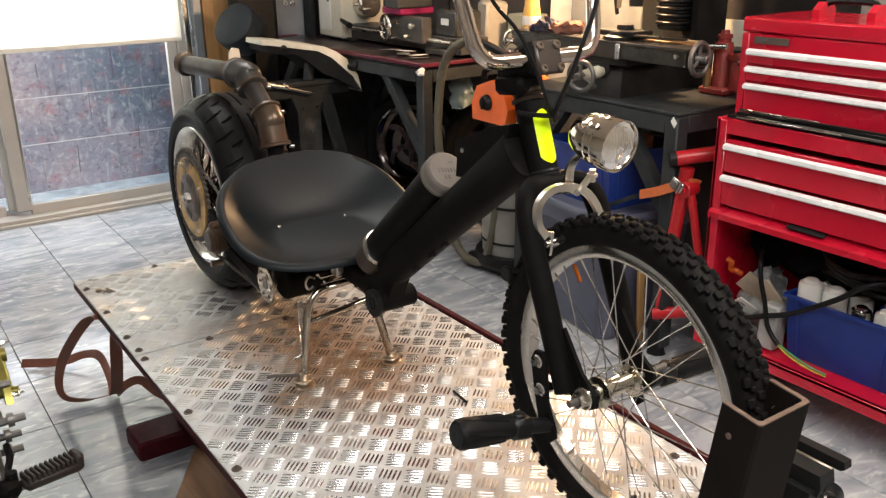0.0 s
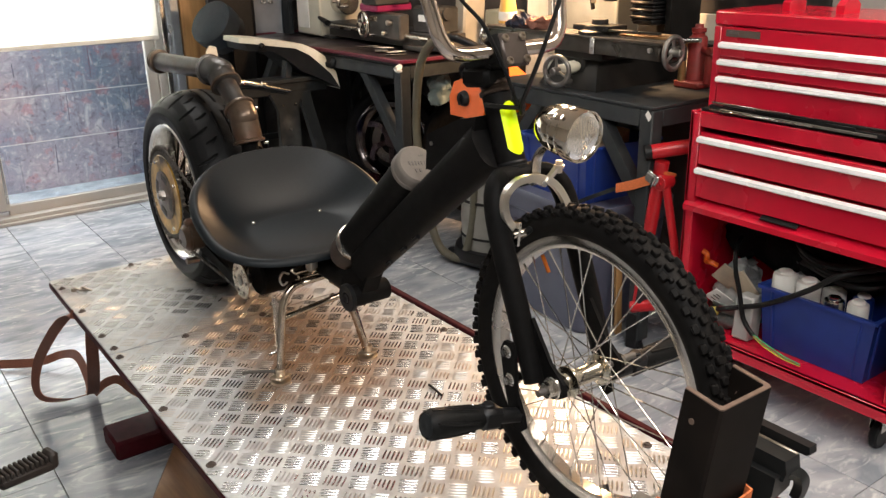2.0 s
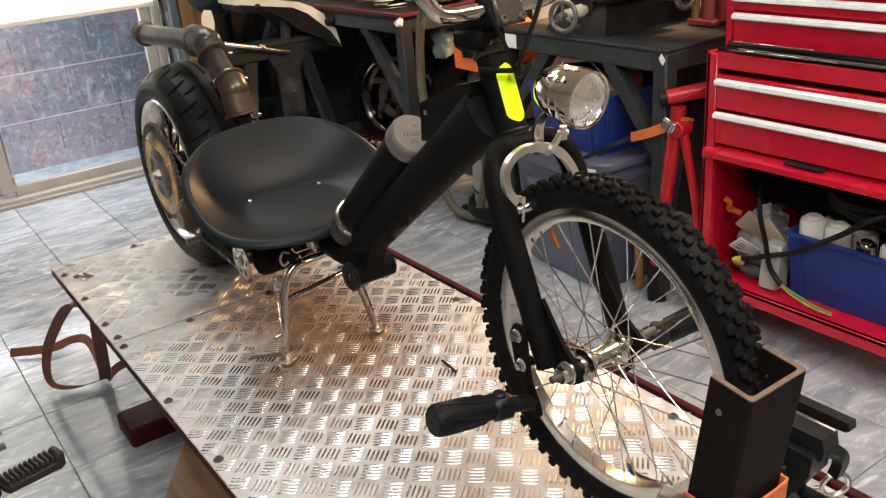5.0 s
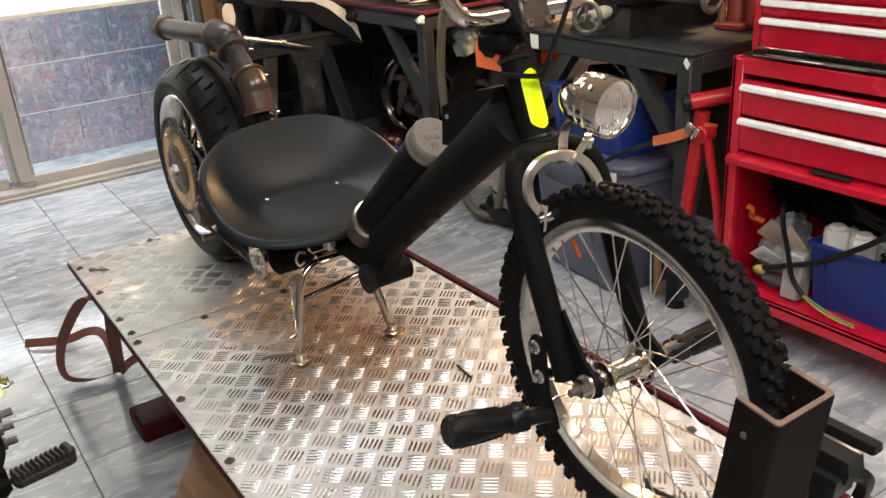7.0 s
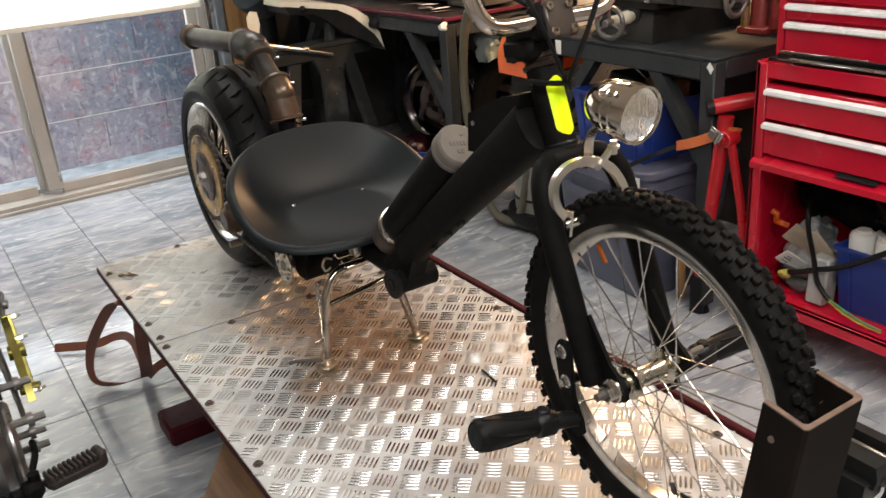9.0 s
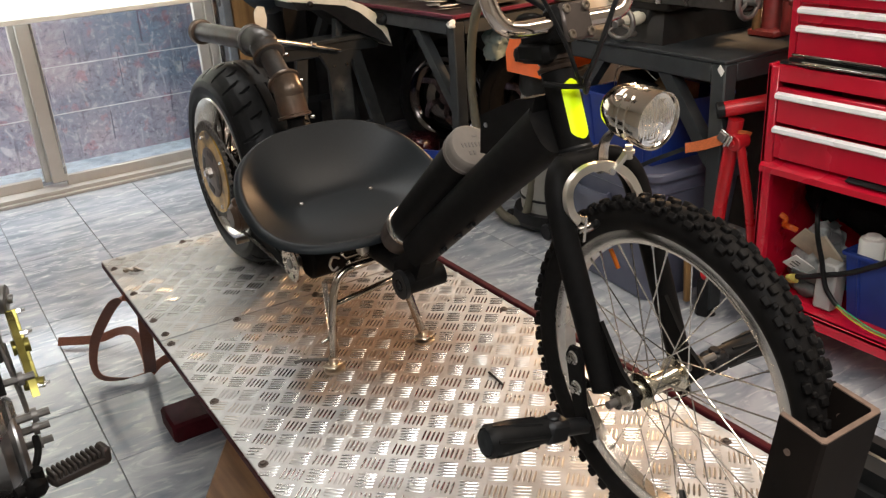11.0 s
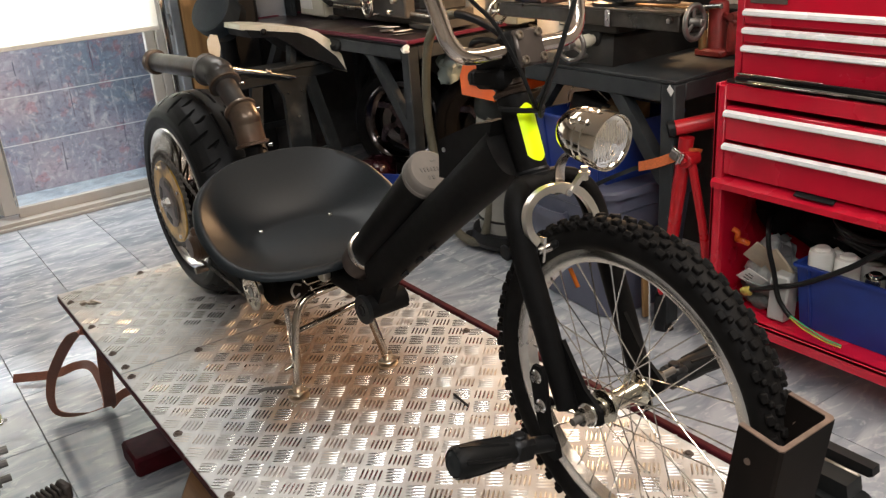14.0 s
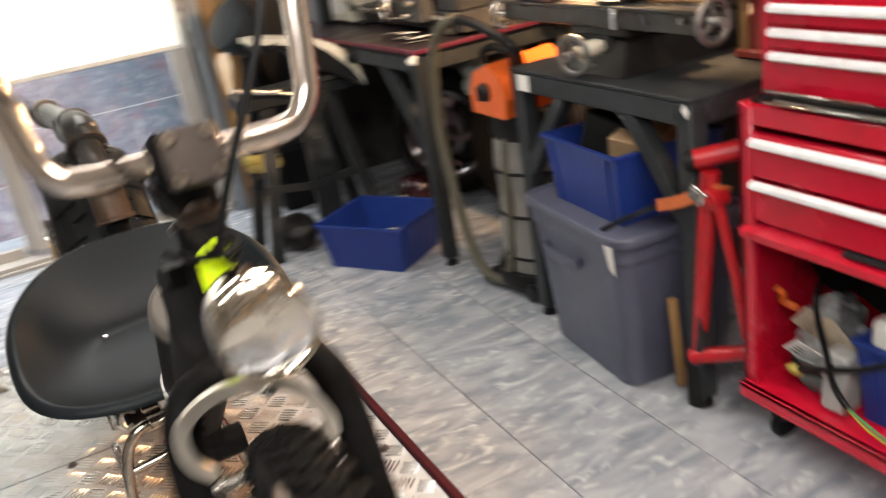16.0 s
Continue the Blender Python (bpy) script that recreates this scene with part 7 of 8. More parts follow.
# ---- lathe ----
LATHEGREY = mat("lathe_grey_paint", (0.036, 0.036, 0.035), 0.42, spec=0.3, var=0.25, scale=18, bump=0.06, stain=(0.07, 0.065, 0.06), stain_at=0.6)
lathe = thing("lathe", (2.54, 4.0, 0.872), "small bench lathe with a cream headstock and magenta carriage", "lathe")
part("headstock", Form().box((2.52, 4.42, 1.095), (0.27, 0.27, 0.42), b=0.008), CREAM, lathe)
part("head_panel", Form().box((2.383, 4.47, 1.10), (0.006, 0.13, 0.36), b=0.002), PAPER, lathe)
plate = part("name_plate", Form().box((2.379, 4.425, 1.15), (0.003, 0.022, 0.15), b=0.0006), mat("dark_plate", (0.06, 0.07, 0.08), 0.4), lathe)
for k, (z, h) in enumerate(((1.185, 0.035), (1.14, 0.02), (1.105, 0.03))):
    part("plate_bar", Form().box((2.3772, 4.425, z), (0.001, 0.008, h), b=0.0002), PAPER, plate)
part("bed", Form().box((2.52, 3.78, 0.925), (0.16, 1.02, 0.075), b=0.004).box((2.52, 3.45, 0.890), (0.20, 0.18, 0.03), b=0.006).box((2.52, 4.35, 0.882), (0.22, 0.24, 0.02), b=0.004), LATHEGREY, lathe)
part("apron", Form().box((2.405, 3.66, 0.985), (0.06, 0.34, 0.12), b=0.008), LATHEGREY, lathe)
part("carriage", Form().box((2.46, 3.74, 1.065), (0.20, 0.17, 0.035), b=0.006), MAGENTA, lathe, "magenta painted carriage")
part("cross_slide", Form().box((2.44, 3.70, 1.105), (0.20, 0.12, 0.05), b=0.006), LATHEGREY, lathe)
part("tool_post", Form().box((2.46, 3.72, 1.16), (0.08, 0.08, 0.07), b=0.006), LATHEGREY, lathe)
part("tailstock", Form().box((2.52, 3.40, 1.02), (0.15, 0.17, 0.12), b=0.01).cyl((2.52, 3.30, 1.05), (2.52, 3.55, 1.05), 0.028, n=18), LATHEGREY, lathe)
part("tail_label", Form().box((2.443, 3.40, 1.03), (0.003, 0.06, 0.03), b=0.0006), PAPER, lathe)
handwheel(lathe, (2.34, 3.76, 0.985), (-1, 0.15, 0), 0.058)
handwheel(lathe, (2.33, 3.985, 1.085), (-1, 0.3, 0), 0.03)
part("lever", Form().cyl((2.38, 4.28, 0.985), (2.34, 4.12, 0.97), 0.010, 0.016, 14), BLACKPLASTIC, lathe)
part("lead_screw", Form().cyl((2.41, 3.30, 0.945), (2.41, 4.28, 0.945), 0.010, n=12), STEEL, lathe)
part("chuck", Form().cyl((2.52, 4.20, 1.06), (2.52, 4.29, 1.06), 0.065, n=28, bevel=0.005), STEEL, lathe)
for y, z, r in ((3.555, 1.005, 0.013), (3.60, 0.955, 0.010), (3.81, 1.005, 0.012)):
    part("apron_knob", Form().lathe((2.376, y, z), (-1, 0, 0), [(0, 0), (r * 0.6, 0), (r * 0.6, 0.012), (r, 0.016), (r, 0.028), (r * 0.7, 0.032), (0, 0.032)], 16), STEEL, lathe, "small steel knob")
part("clamp_lever", Form().cyl((2.50, 3.44, 1.08), (2.47, 3.40, 1.15), 0.006, n=10).ball((2.468, 3.397, 1.156), 0.012, 12, 8), BLACKPLASTIC, lathe)
part("post_lever", Form().cyl((2.46, 3.72, 1.195), (2.40, 3.66, 1.225), 0.006, n=10).ball((2.398, 3.658, 1.227), 0.011, 12, 8), STEEL, lathe)
part("scale_plate", Form().box((2.3738, 3.72, 1.015), (0.003, 0.07, 0.025), b=0.0006), ALLOY, lathe)
for k in range(5):
    solo("paper_scrap", Form().box((2.30 + 0.05 * (k % 2), 3.42 + 0.06 * k, 0.876 + 0.004 * k), (0.09, 0.06, 0.002), rot=(4 * k - 8, 3, 31 * k), b=0.0003), PAPER if k % 2 else BAG, "scrap of oily paper in the chip tray", "paper", "paper scraps")
solo("white_box", Form().box((2.80, 3.23, 0.965), (0.12, 0.15, 0.185), rot=(0, 0, 6), b=0.005), mat("green_grey_plastic", (0.20, 0.22, 0.19), 0.4, var=0.15, scale=10, stain=(0.35, 0.36, 0.32)), "pale green-grey plastic box beside the lathe", "box")
solo("white_box", Form().box((2.76, 3.45, 0.990), (0.12, 0.10, 0.235), rot=(5, 0, -8), b=0.012), mat("yellowed_white_plastic", (0.42, 0.40, 0.34), 0.4, var=0.1, scale=12, stain=(0.28, 0.25, 0.19)), "white canister standing by the lathe", "box")
pan = thing("ornate_panel", (2.3, 4.78, 0.9), "grey metal panel with a scroll ornament standing in the corner", "panel")
part("panel", Form().box((2.30, 4.76, 1.10), (0.17, 0.02, 0.56), rot=(0, 0, -20), b=0.004), mat("blue_grey_panel", (0.16, 0.18, 0.21), 0.35, 0.4, var=0.12, scale=10), pan)
for s in (-1, 1):
    part("scroll", Form().sweep([(2.292 + s * (0.018 + 0.014 * math.cos(a) * (1 - a / 14)), 4.735 - s * 0.006, 1.04 + 0.02 * math.sin(a) * (1 - a / 14) + 0.03 * (a / 9)) for a in np.linspace(0, 9, 30)], 0.003, 6), ALLOY, pan)
part("panel_side", Form().box((2.395, 4.70, 1.06), (0.03, 0.10, 0.52), b=0.003), GREYSTEEL, pan)


# ---- wheels stored under the lathe bench ----
DARKCHROME = mat("dark_chrome_rim", (0.10, 0.088, 0.085), 0.12, 1.0, var=0.2, scale=12, bump=0.0, stain=(0.10, 0.08, 0.08))
SPOKEALLOY = mat("dark_alloy_spoke", (0.10, 0.07, 0.075), 0.2, 0.9, var=0.25, scale=12)


def stored_wheel(c, axis, r, label, bright=DARKCHROME):
    t = thing("spare_wheel", (c[0], c[1], 0), label, "wheel", "stored wheels")
    w = Vector(axis).normalized()
    c = Vector(c)
    part("tyre", Form().lathe(c - w * 0.065, axis, [(r * 0.70, 0.012), (r * 0.77, 0.0), (r * 0.88, 0.004), (r * 0.96, 0.03), (r, 0.065), (r * 0.96, 0.10), (r * 0.88, 0.126), (r * 0.77, 0.13), (r * 0.70, 0.118)], 48, closed=True), RUBBER, t)
    part("rim", Form().lathe(c - w * 0.055, axis, [(r * 0.70, 0.0), (r * 0.73, 0.002), (r * 0.70, 0.012), (r * 0.61, 0.03), (r * 0.58, 0.08), (r * 0.61, 0.100), (r * 0.70, 0.108), (r * 0.73, 0.114), (r * 0.70, 0.118), (r * 0.63, 0.110), (r * 0.56, 0.088), (r * 0.55, 0.04), (r * 0.60, 0.012)], 48, closed=True), bright, t, "dark chromed rim")
    u, v, _ = frame_of(axis)
    for k in range(5):
        a = 2 * math.pi * k / 5 + 0.4
        d, e = u * math.cos(a) + v * math.sin(a), u * math.cos(a + 0.35) + v * math.sin(a + 0.35)
        part("spoke", Form().sweep(smooth_path([c + d * 0.04 + w * 0.03, c + d * r * 0.35 + w * 0.035, c + e * r * 0.57 + w * 0.01], 4), 0.02, flat=(0.05, 0.03), up=w), SPOKEALLOY, t)
    part("disc", Form().lathe(c + w * 0.035, axis, [(r * 0.24, 0), (r * 0.40, 0), (r * 0.41, 0.003), (r * 0.40, 0.006), (r * 0.24, 0.006)], 48, closed=True), bright, t, "brake disc")
    part("hub", Form().cyl(c - w * 0.05, c + w * 0.06, 0.045, n=24, bevel=0.01), SPOKEALLOY, t)
    return t


stored_wheel((2.67, 4.02, 0.315), (-0.85, -0.52, 0.10), 0.31, "motorcycle wheel with a dark chromed rim under the bench")
stored_wheel((2.74, 3.36, 0.36), (-0.9, -0.35, 0.12), 0.33, "black motorcycle wheel leaning against the wall", RUBBER)
solo("red_casting", Form().box((2.46, 4.02, 0.075), (0.16, 0.18, 0.15), rot=(0, 0, 30), b=0.03), mat("dark_red_part", (0.03, 0.006, 0.008), 0.3, var=0.3, scale=12), "dark red motorcycle part under the bench", "part")
solo("crumpled_bag", Form().ball((2.30, 3.90, 0.06), (0.06, 0.06, 0.05), 24, 14).jitter(0.03, 15), BAG, "crumpled clear bag on the floor under the bench", "plastic bag")

solo("hanging_bag", Form().ball((2.52, 3.37, 0.700), (0.05, 0.07, 0.085), 30, 18).jitter(0.03, 16).jitter(0.012, 45), mat("pale_green_film", (0.22, 0.27, 0.25), 0.35, var=0.2, scale=14, bump=0.08), "crumpled pale green plastic bag hanging under the bench", "plastic bag")
solo("cotton_tuft", Form().ball((2.180, 3.212, 0.846), (0.012, 0.018, 0.018), 20, 12).jitter(0.016, 60), PAPER, "small white tuft of cotton waste on the bench edge", "cotton waste")


# ---- vacuum cleaner ----
vac = thing("shop_vacuum", (2.40, 2.83, 0), "shop vacuum with an orange head and grey ribbed hose", "vacuum cleaner")
part("drum", Form().lathe((2.42, 2.83, 0.06), (0, 0, 1), [(0, 0), (0.14, 0), (0.15, 0.01), (0.155, 0.16), (0.145, 0.30), (0.15, 0.44), (0.14, 0.52), (0, 0.52)], 36), CLOUDY, vac, "cloudy grey plastic drum")
for z in (0.14, 0.30, 0.46):
    part("drum_band", Form().lathe((2.42, 2.83, z), (0, 0, 1), [(0.150, 0), (0.157, 0.002), (0.157, 0.010), (0.150, 0.012)], 36, closed=True), BLACKPLASTIC, vac)
part("skirt", Form().lathe((2.42, 2.83, 0.03), (0, 0, 1), [(0, 0), (0.18, 0), (0.19, 0.02), (0.18, 0.06), (0, 0.06)], 32), BLACKPLASTIC, vac)
for dx, dy in ((-0.15, 0.12), (-0.15, -0.12), (0.13, 0.12), (0.13, -0.12)):
    part("wheel", Form().cyl((2.42 + dx - 0.012, 2.83 + dy, 0.035), (2.42 + dx + 0.012, 2.83 + dy, 0.035), 0.035, n=20, bevel=0.005), BLACKPLASTIC, vac)
part("collar", Form().lathe((2.42, 2.83, 0.58), (0, 0, 1), [(0, 0), (0.14, 0), (0.15, 0.02), (0.145, 0.07), (0.13, 0.10), (0, 0.10)], 32), BLACKPLASTIC, vac)
head_f = [(2.255, 2.935, 0.675), (2.255, 2.72, 0.675), (2.258, 2.705, 0.74), (2.262, 2.74, 0.81), (2.268, 2.83, 0.845), (2.262, 2.915, 0.815), (2.258, 2.945, 0.75)]
part("head", Form().prism(head_f, (0.26, 0, 0.02)), ORANGE, vac, "orange plastic motor head")
part("knob", Form().cyl((2.262, 2.84, 0.755), (2.235, 2.84, 0.755), 0.034, 0.028, 20, bevel=0.005).box((2.232, 2.84, 0.755), (0.012, 0.012, 0.05), b=0.003), BLACKPLASTIC, vac)
part("grip", Form().sweep(smooth_path([(2.33, 2.75, 0.83), (2.33, 2.76, 0.875), (2.33, 2.86, 0.89), (2.33, 2.94, 0.87), (2.33, 2.95, 0.83)], 5), 0.014, 10), BLACKPLASTIC, vac)
part("side_fin", Form().prism([(2.30, 2.70, 0.80), (2.30, 2.66, 0.85), (2.30, 2.62, 0.84), (2.30, 2.68, 0.74)], (0.10, 0, 0)), ORANGE, vac)
hose = smooth_path([(2.325, 2.70, 0.85), (2.275, 2.66, 0.92), (2.235, 2.78, 0.985), (2.215, 2.92, 1.0), (2.205, 3.04, 0.93), (2.205, 3.10, 0.80), (2.205, 3.12, 0.56), (2.210, 3.07, 0.28), (2.215, 3.00, 0.10), (2.235, 2.93, 0.042), (2.255, 2.85, 0.06), (2.275, 2.81, 0.22), (2.280, 2.80, 0.45), (2.295, 2.80, 0.60)], 34)
part("hose_cuff", Form().cyl((2.320, 2.70, 0.85), (2.278, 2.663, 0.918), 0.019, n=16, bevel=0.003), BLACKPLASTIC, vac)
part("hose_neck", Form().sweep(hose[:96], 0.0165, 12), BLACKPLASTIC, vac, "smooth black hose neck")
hose = hose[94:]
part("hose", Form().sweep(hose, [0.0186 + (0.0010 if k % 2 else -0.0006) for k in range(len(hose))], 12), HOSE, vac, "grey ribbed suction hose")

# ---- folding stand with a fairing and a cushion ----
before = set(scene.collection.all_objects)
ws = thing("folding_work_stand", (1.86, 4.0, 0), "dark grey folding steel work stand", "work stand")
part("stand_top", Form().box((1.86, 3.99, 0.70), (0.52, 0.22, 0.06), b=0.006), GREYSTAND, ws)
part("top_jaw", Form().box((1.88, 3.90, 0.735), (0.50, 0.06, 0.022), b=0.004), GREYSTAND, ws)
part("leg_plate", Form().prism([(1.80, 3.875, 0.685), (1.98, 3.875, 0.685), (1.955, 3.88, 0.60), (1.955, 3.88, 0.0), (1.845, 3.88, 0.0), (1.845, 3.88, 0.60)], (0, 0.03, 0)), GREYSTAND, ws)
for x0, y0, x1, y1 in ((1.99, 3.90, 2.13, 3.83), (1.72, 3.91, 1.60, 3.86), (2.0, 4.09, 2.12, 4.16), (1.72, 4.09, 1.60, 4.16)):
    part("leg", Form().sweep([(x0, y0, 0.68), (x1, y1, 0.0)], 0.02, flat=(0.055, 0.035), up=(1, 0, 0)), GREYSTAND, ws)
part("cross_brace", Form().sweep([(1.62, 3.87, 0.33), (1.86, 3.875, 0.29), (2.09, 3.86, 0.32)], 0.02, flat=(0.035, 0.012), up=(0, 0, 1)), GREYSTAND, ws)
for x, z in ((1.865, 0.62), (1.935, 0.62), (1.865, 0.30), (1.935, 0.30), (1.90, 0.50)):
    part("rivet", Form().cyl((x, 3.876, z), (x, 3.870, z), 0.006, n=10), STEEL, ws)
part("clamp_bar", Form().cyl((1.585, 3.858, 0.780), (1.74, 3.855, 0.738), 0.013, n=14, bevel=0.003).cyl((1.74, 3.855, 0.738), (1.90, 3.855, 0.690), 0.009, n=12).cyl((1.755, 3.855, 0.740), (1.775, 3.855, 0.734), 0.014, n=12), STEEL, ws, "bright steel clamp bar")
shift_new(before, (0.065, 0, 0))
FAIRING = mat("yellowed_white_fairing", (0.66, 0.62, 0.52), 0.35, var=0.06, scale=14, bump=0.02, stain=(0.48, 0.41, 0.28), stain_at=0.60, stain_scale=7)
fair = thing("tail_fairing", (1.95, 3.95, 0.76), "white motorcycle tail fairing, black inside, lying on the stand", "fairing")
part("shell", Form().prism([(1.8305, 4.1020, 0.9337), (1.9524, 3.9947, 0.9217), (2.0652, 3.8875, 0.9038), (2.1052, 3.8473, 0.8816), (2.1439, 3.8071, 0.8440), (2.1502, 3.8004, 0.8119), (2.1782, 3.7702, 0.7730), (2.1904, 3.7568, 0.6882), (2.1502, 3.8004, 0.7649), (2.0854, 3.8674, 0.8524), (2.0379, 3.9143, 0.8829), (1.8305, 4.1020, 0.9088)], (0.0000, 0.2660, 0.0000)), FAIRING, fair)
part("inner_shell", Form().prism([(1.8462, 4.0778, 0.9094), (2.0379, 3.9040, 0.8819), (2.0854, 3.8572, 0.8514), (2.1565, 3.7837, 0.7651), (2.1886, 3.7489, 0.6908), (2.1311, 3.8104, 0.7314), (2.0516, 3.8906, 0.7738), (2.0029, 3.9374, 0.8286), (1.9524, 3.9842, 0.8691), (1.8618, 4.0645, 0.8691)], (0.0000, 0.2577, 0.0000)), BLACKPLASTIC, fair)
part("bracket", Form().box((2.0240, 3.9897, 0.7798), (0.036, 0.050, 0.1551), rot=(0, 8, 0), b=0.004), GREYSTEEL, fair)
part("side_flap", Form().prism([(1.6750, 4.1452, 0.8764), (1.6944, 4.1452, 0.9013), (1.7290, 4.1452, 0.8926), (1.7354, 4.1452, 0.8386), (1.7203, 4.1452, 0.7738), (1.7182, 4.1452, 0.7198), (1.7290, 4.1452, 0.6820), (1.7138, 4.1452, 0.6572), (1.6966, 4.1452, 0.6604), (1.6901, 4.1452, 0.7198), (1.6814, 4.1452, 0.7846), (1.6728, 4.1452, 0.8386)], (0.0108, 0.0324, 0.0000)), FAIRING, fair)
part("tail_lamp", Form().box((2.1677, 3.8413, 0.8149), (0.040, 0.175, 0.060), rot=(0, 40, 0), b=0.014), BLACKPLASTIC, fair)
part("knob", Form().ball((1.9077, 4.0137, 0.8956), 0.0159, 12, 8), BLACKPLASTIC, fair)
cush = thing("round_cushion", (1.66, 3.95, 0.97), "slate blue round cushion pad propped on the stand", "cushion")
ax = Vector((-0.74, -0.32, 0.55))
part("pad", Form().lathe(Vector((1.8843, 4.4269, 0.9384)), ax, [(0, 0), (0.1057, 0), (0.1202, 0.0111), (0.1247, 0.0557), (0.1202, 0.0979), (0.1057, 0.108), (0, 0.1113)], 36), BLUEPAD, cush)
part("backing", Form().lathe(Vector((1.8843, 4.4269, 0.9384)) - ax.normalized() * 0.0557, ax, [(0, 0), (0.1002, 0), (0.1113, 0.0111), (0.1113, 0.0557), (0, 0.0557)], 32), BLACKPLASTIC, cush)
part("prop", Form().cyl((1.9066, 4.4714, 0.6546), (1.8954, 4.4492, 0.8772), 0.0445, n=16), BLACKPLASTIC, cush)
sd = thing("black_chair_back", (2.02, 4.55, 0), "black upholstered seat stored in the corner", "seat")
part("upright", Form().box((2.02, 4.62, 0.95), (0.26, 0.10, 0.75), b=0.03), BLACKPLASTIC, sd)
part("support", Form().box((2.02, 4.60, 0.29), (0.22, 0.20, 0.58), b=0.02), BLACKPLASTIC, sd)
part("rear_brace", Form().sweep([(1.705, 4.13, 0.42), (2.125, 4.13, 0.42)], 0.02, flat=(0.03, 0.012), up=(0, 0, 1)), GREYSTAND, ws)
glove = thing("work_glove", (1.76, 4.11, 0.41), "black work gloves with yellow cuffs hung over the stand's brace", "glove")
cuff = Form().box((1.755, 4.105, 0.412), (0.17, 0.05, 0.05), rot=(6, 5, 0), b=0.016)
for k in range(4):
    x = 1.70 + 0.042 * k
    cuff.sweep([(x, 4.082, 0.400), (x, 4.078, 0.380), (x, 4.078, 0.362 - 0.006 * (k % 2))], [0.018, 0.016, 0.006], 8)
part("cuff", cuff.jitter(0.006, 30), mat("yellow_glove", (0.42, 0.34, 0.10), 0.85, var=0.25, scale=60, bump=0.15), glove, "yellow knitted cuff")
part("palm", Form().ball((1.765, 4.11, 0.335), (0.095, 0.035, 0.075), 26, 16).jitter(0.025, 18), BLACKPLASTIC, glove, "black glove palm")
# added dark board over the pale end wall
solo("dark_backboard", Form().box((2.50, 4.875, 1.57), (0.88, 0.03, 1.44), b=0.004), mat("corner_upper_board", (0.05, 0.047, 0.046), 0.7, spec=0.2, var=0.3, scale=10, stain=(0.03, 0.026, 0.024)), "dark board added on the wall behind the lathe", "board")
# added panel, coloured dark for the shade in the corner below the bench
solo("dark_backboard", Form().box((2.50, 4.86, 0.42), (0.88, 0.03, 0.84), b=0.004), mat("corner_shade_board", (0.07, 0.066, 0.064), 0.8, spec=0.15, var=0.3, scale=8, stain=(0.03, 0.02, 0.02)), "added dark panel standing in for shade in the corner", "board")
solo("black_bag", Form().ball((1.80, 3.98, 0.075), (0.11, 0.13, 0.075), 26, 14).jitter(0.02, 11), BLACKPLASTIC, "small black bag on the floor by the stand", "bag")

# ---- second motorcycle at the edge of the place ----
moto = thing("motorcycle_engine", (0.12, 1.9, 0), "motorcycle engine with alloy cases, gold brackets and a rubber foot peg", "engine")
part("crankcase", Form().cyl((0.02, 1.98, 0.36), (0.19, 1.98, 0.36), 0.135, n=36, bevel=0.02), CASE, moto, "polished alloy side case")
part("case_cover", Form().cyl((0.19, 1.96, 0.35), (0.215, 1.96, 0.35), 0.10, n=32, bevel=0.01), CASE, moto)
part("cylinder_block", Form().box((0.10, 2.12, 0.56), (0.18, 0.18, 0.24), rot=(22, 0, 0), b=0.015), MILL, moto)
for k in range(7):
    part("fin", Form().box((0.10, 2.09 + 0.012 * k, 0.49 + 0.027 * k), (0.22, 0.22, 0.006), rot=(22, 0, 0), b=0.002), BLACK, moto)
part("carburettor", Form().box((0.195, 2.19, 0.50), (0.07, 0.10, 0.11), rot=(10, 0, 8), b=0.012).cyl((0.19, 2.10, 0.52), (0.19, 2.26, 0.50), 0.032, n=20), CASE, moto)
gold = part("gold_bracket", Form().prism([(0.258, 2.27, 0.52), (0.258, 2.22, 0.535), (0.258, 2.13, 0.50), (0.258, 2.05, 0.43), (0.258, 2.03, 0.40), (0.258, 2.07, 0.385), (0.258, 2.14, 0.42), (0.258, 2.20, 0.45)], (0.016, 0, 0)).cyl((0.25, 2.08, 0.41), (0.292, 2.07, 0.41), 0.013, n=12).cyl((0.25, 2.16, 0.47), (0.288, 2.16, 0.47), 0.018, n=14), BRASS, moto, "yellow passivated bracket")
for k in range(6):
    part("bracket_rib", Form().box((0.272, 2.235 - 0.030 * k, 0.515 - 0.021 * k), (0.022, 0.007, 0.036), rot=(-32, 0, 0), b=0.002), BRASS, gold)
for y, z in ((2.245, 0.522), (2.19, 0.488), (2.065, 0.408)):
    part("bracket_nut", Form().cyl((0.27, y, z), (0.292, y, z), 0.0075, n=6).cyl((0.292, y, z), (0.302, y, z), 0.004, n=8), STEEL, gold)
part("starter_motor", Form().cyl((0.20, 2.30, 0.555), (0.275, 2.28, 0.545), 0.036, n=24, bevel=0.005).cyl((0.275, 2.28, 0.545), (0.285, 2.278, 0.544), 0.012, n=12), DULLSTEEL, moto, "grey cylindrical motor housing")
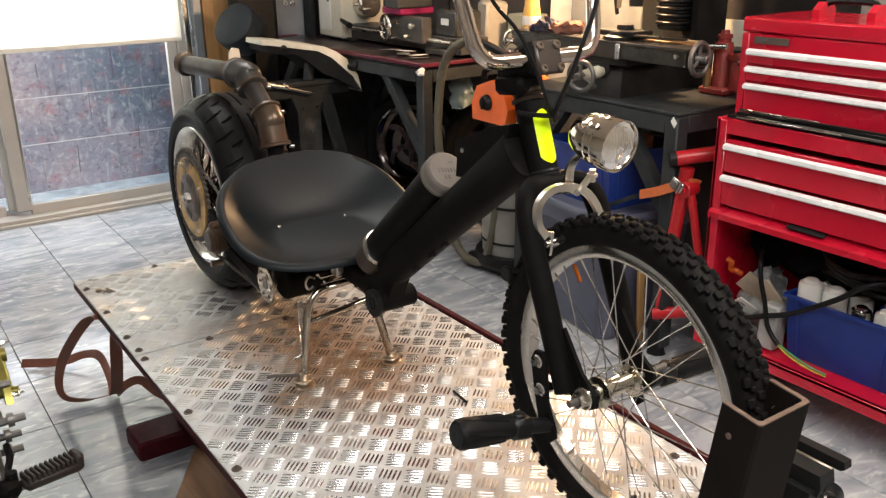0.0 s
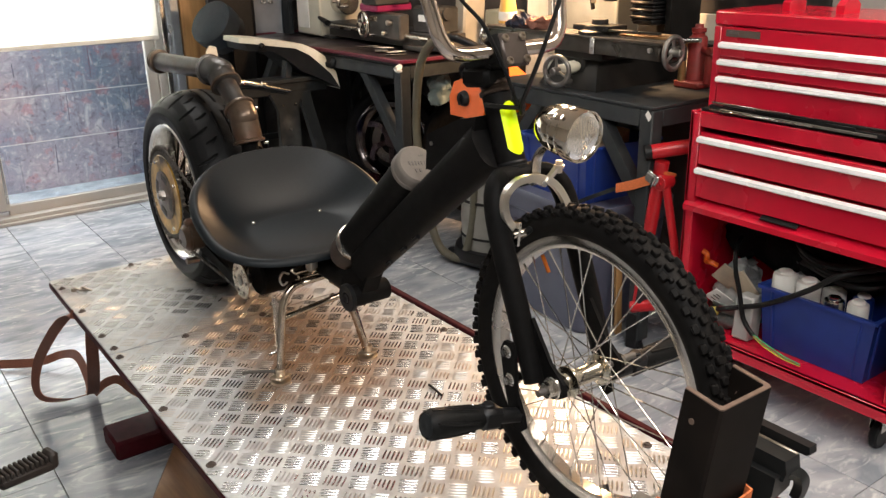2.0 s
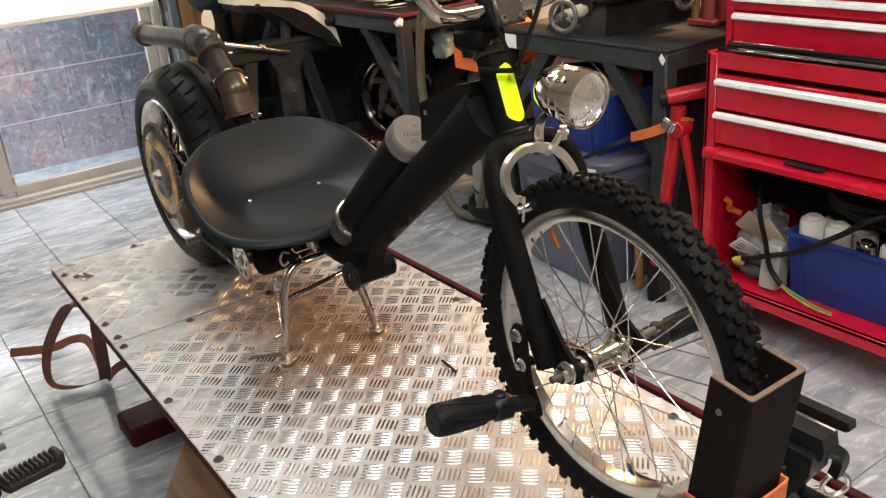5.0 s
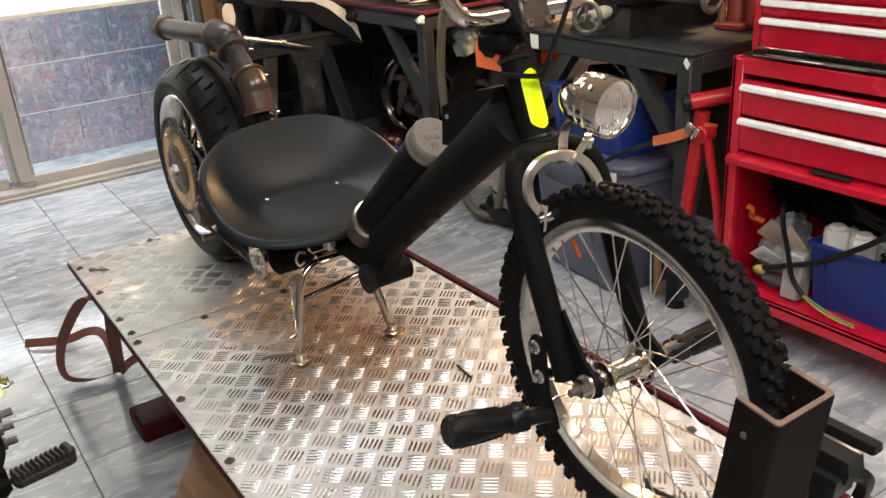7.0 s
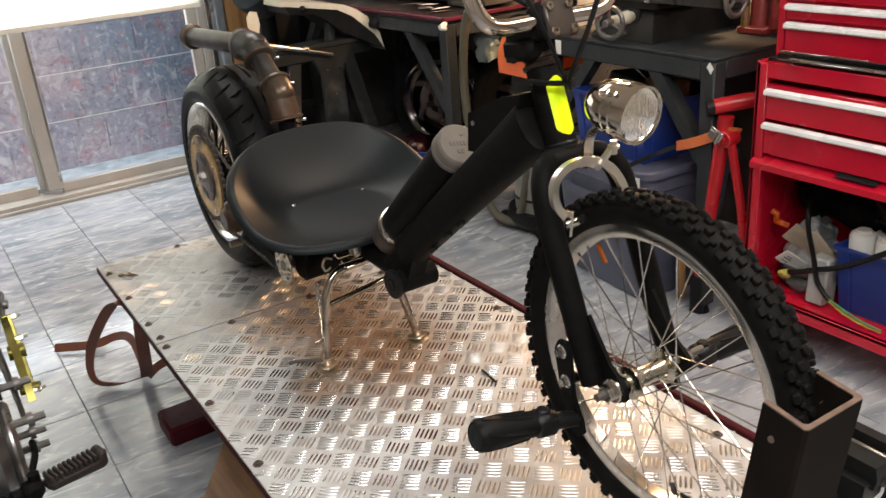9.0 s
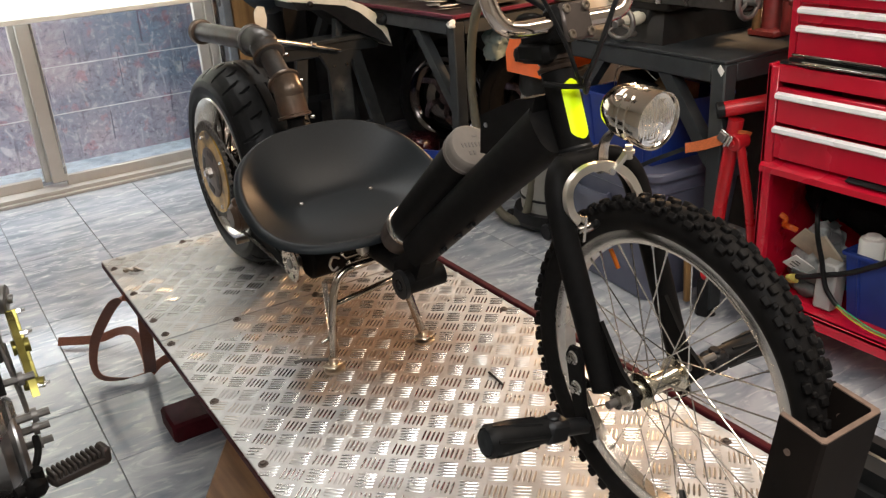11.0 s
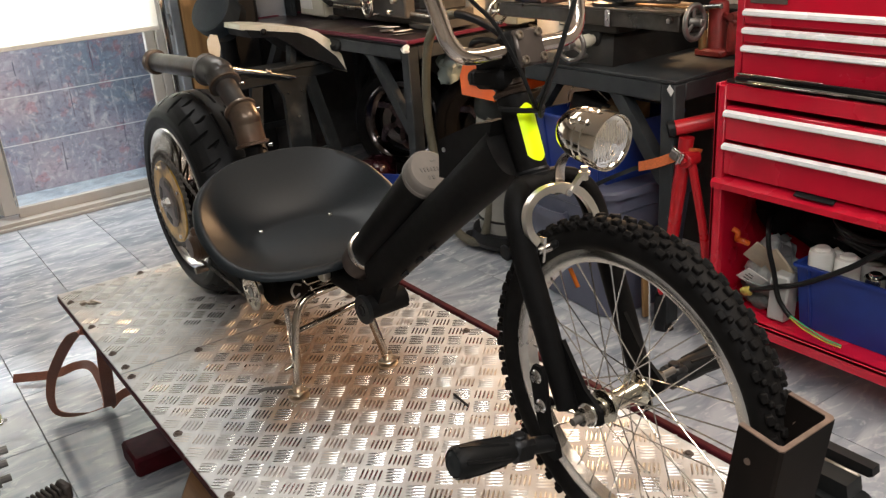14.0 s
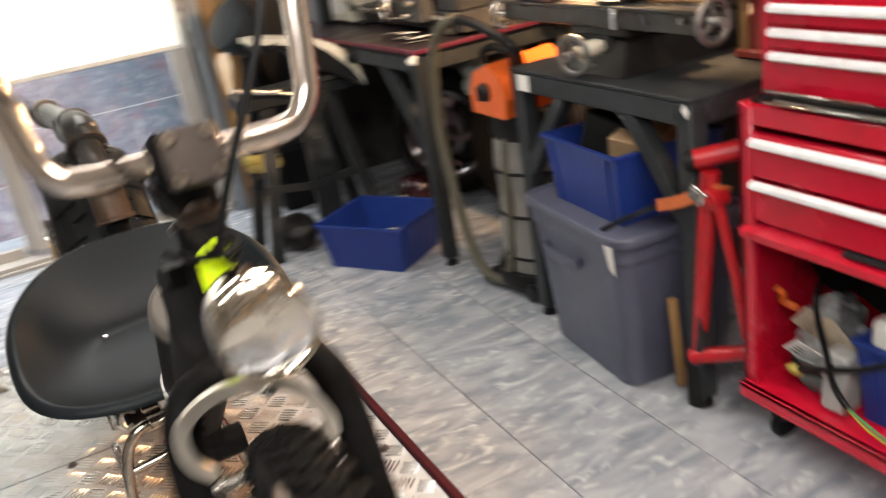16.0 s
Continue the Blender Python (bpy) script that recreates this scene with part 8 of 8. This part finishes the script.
part("link_rod", Form().cyl((0.235, 2.20, 0.47), (0.240, 2.02, 0.36), 0.006, n=8).cyl((0.225, 2.12, 0.52), (0.24, 2.06, 0.36), 0.005, n=8), DULLSTEEL, moto)
for y, z in ((2.04, 0.28), (1.90, 0.27), (2.06, 0.44), (1.88, 0.44), (2.02, 0.33)):
    part("bolt", Form().cyl((0.21, y, z), (0.275, y, z), 0.009, n=8).cyl((0.240, y, z), (0.252, y, z), 0.016, n=14), DULLSTEEL, moto)
part("frame_tube", Form().sweep(smooth_path([(0.16, 2.45, 0.75), (0.18, 2.30, 0.40), (0.18, 2.05, 0.20), (0.17, 1.70, 0.20), (0.16, 1.50, 0.35)], 6), 0.016, 14), BLACK, moto)
part("gear_lever", Form().sweep(smooth_path([(0.21, 1.88, 0.30), (0.235, 1.95, 0.31), (0.24, 2.03, 0.30)], 4), 0.008, 10), BLACK, moto)
part("prop_stand", Form().box((0.10, 1.90, 0.10), (0.16, 0.40, 0.2), b=0.01), BLACK, moto)
p0, p1 = Vector((0.218, 1.778, 0.341)), Vector((0.313, 1.804, 0.334))
peg = part("foot_peg", Form().sweep([p0 - (p1 - p0) * 0.5, p0], 0.013, 12).box(p0 - Vector((0.01, 0.005, 0)), (0.045, 0.04, 0.045), rot=(0, 0, 15), b=0.012).cyl(p0 + Vector((0, 0, 0.005)), p0 + Vector((0, 0, 0.035)), 0.012, n=10), BLACK, moto, "dark foot peg hinge")
dr = (p1 - p0).normalized()
PEGRUB = mat("brown_peg_rubber", (0.022, 0.0155, 0.012), 0.6, var=0.25, scale=60, bump=0.15)
rub = Form().box(p0 + dr * 0.082 + Vector((0, 0, -0.004)), (0.130, 0.040, 0.030), rot=(0, 4, 15), b=0.010).box(p0 + dr * 0.136 + Vector((0, 0, 0.006)), (0.020, 0.042, 0.040), rot=(0, 4, 15), b=0.006)
for k in range(10):
    part("rib", Form().box(p0 + dr * (0.026 + 0.0105 * k) + Vector((0, 0, 0.0095 + 0.0006 * k)), (0.0070, 0.041, 0.016), rot=(0, 4, 15), b=0.002), PEGRUB, peg)
part("peg_rubber", rub, PEGRUB, peg, "ribbed brown rubber")
moto.location.x -= 0.016
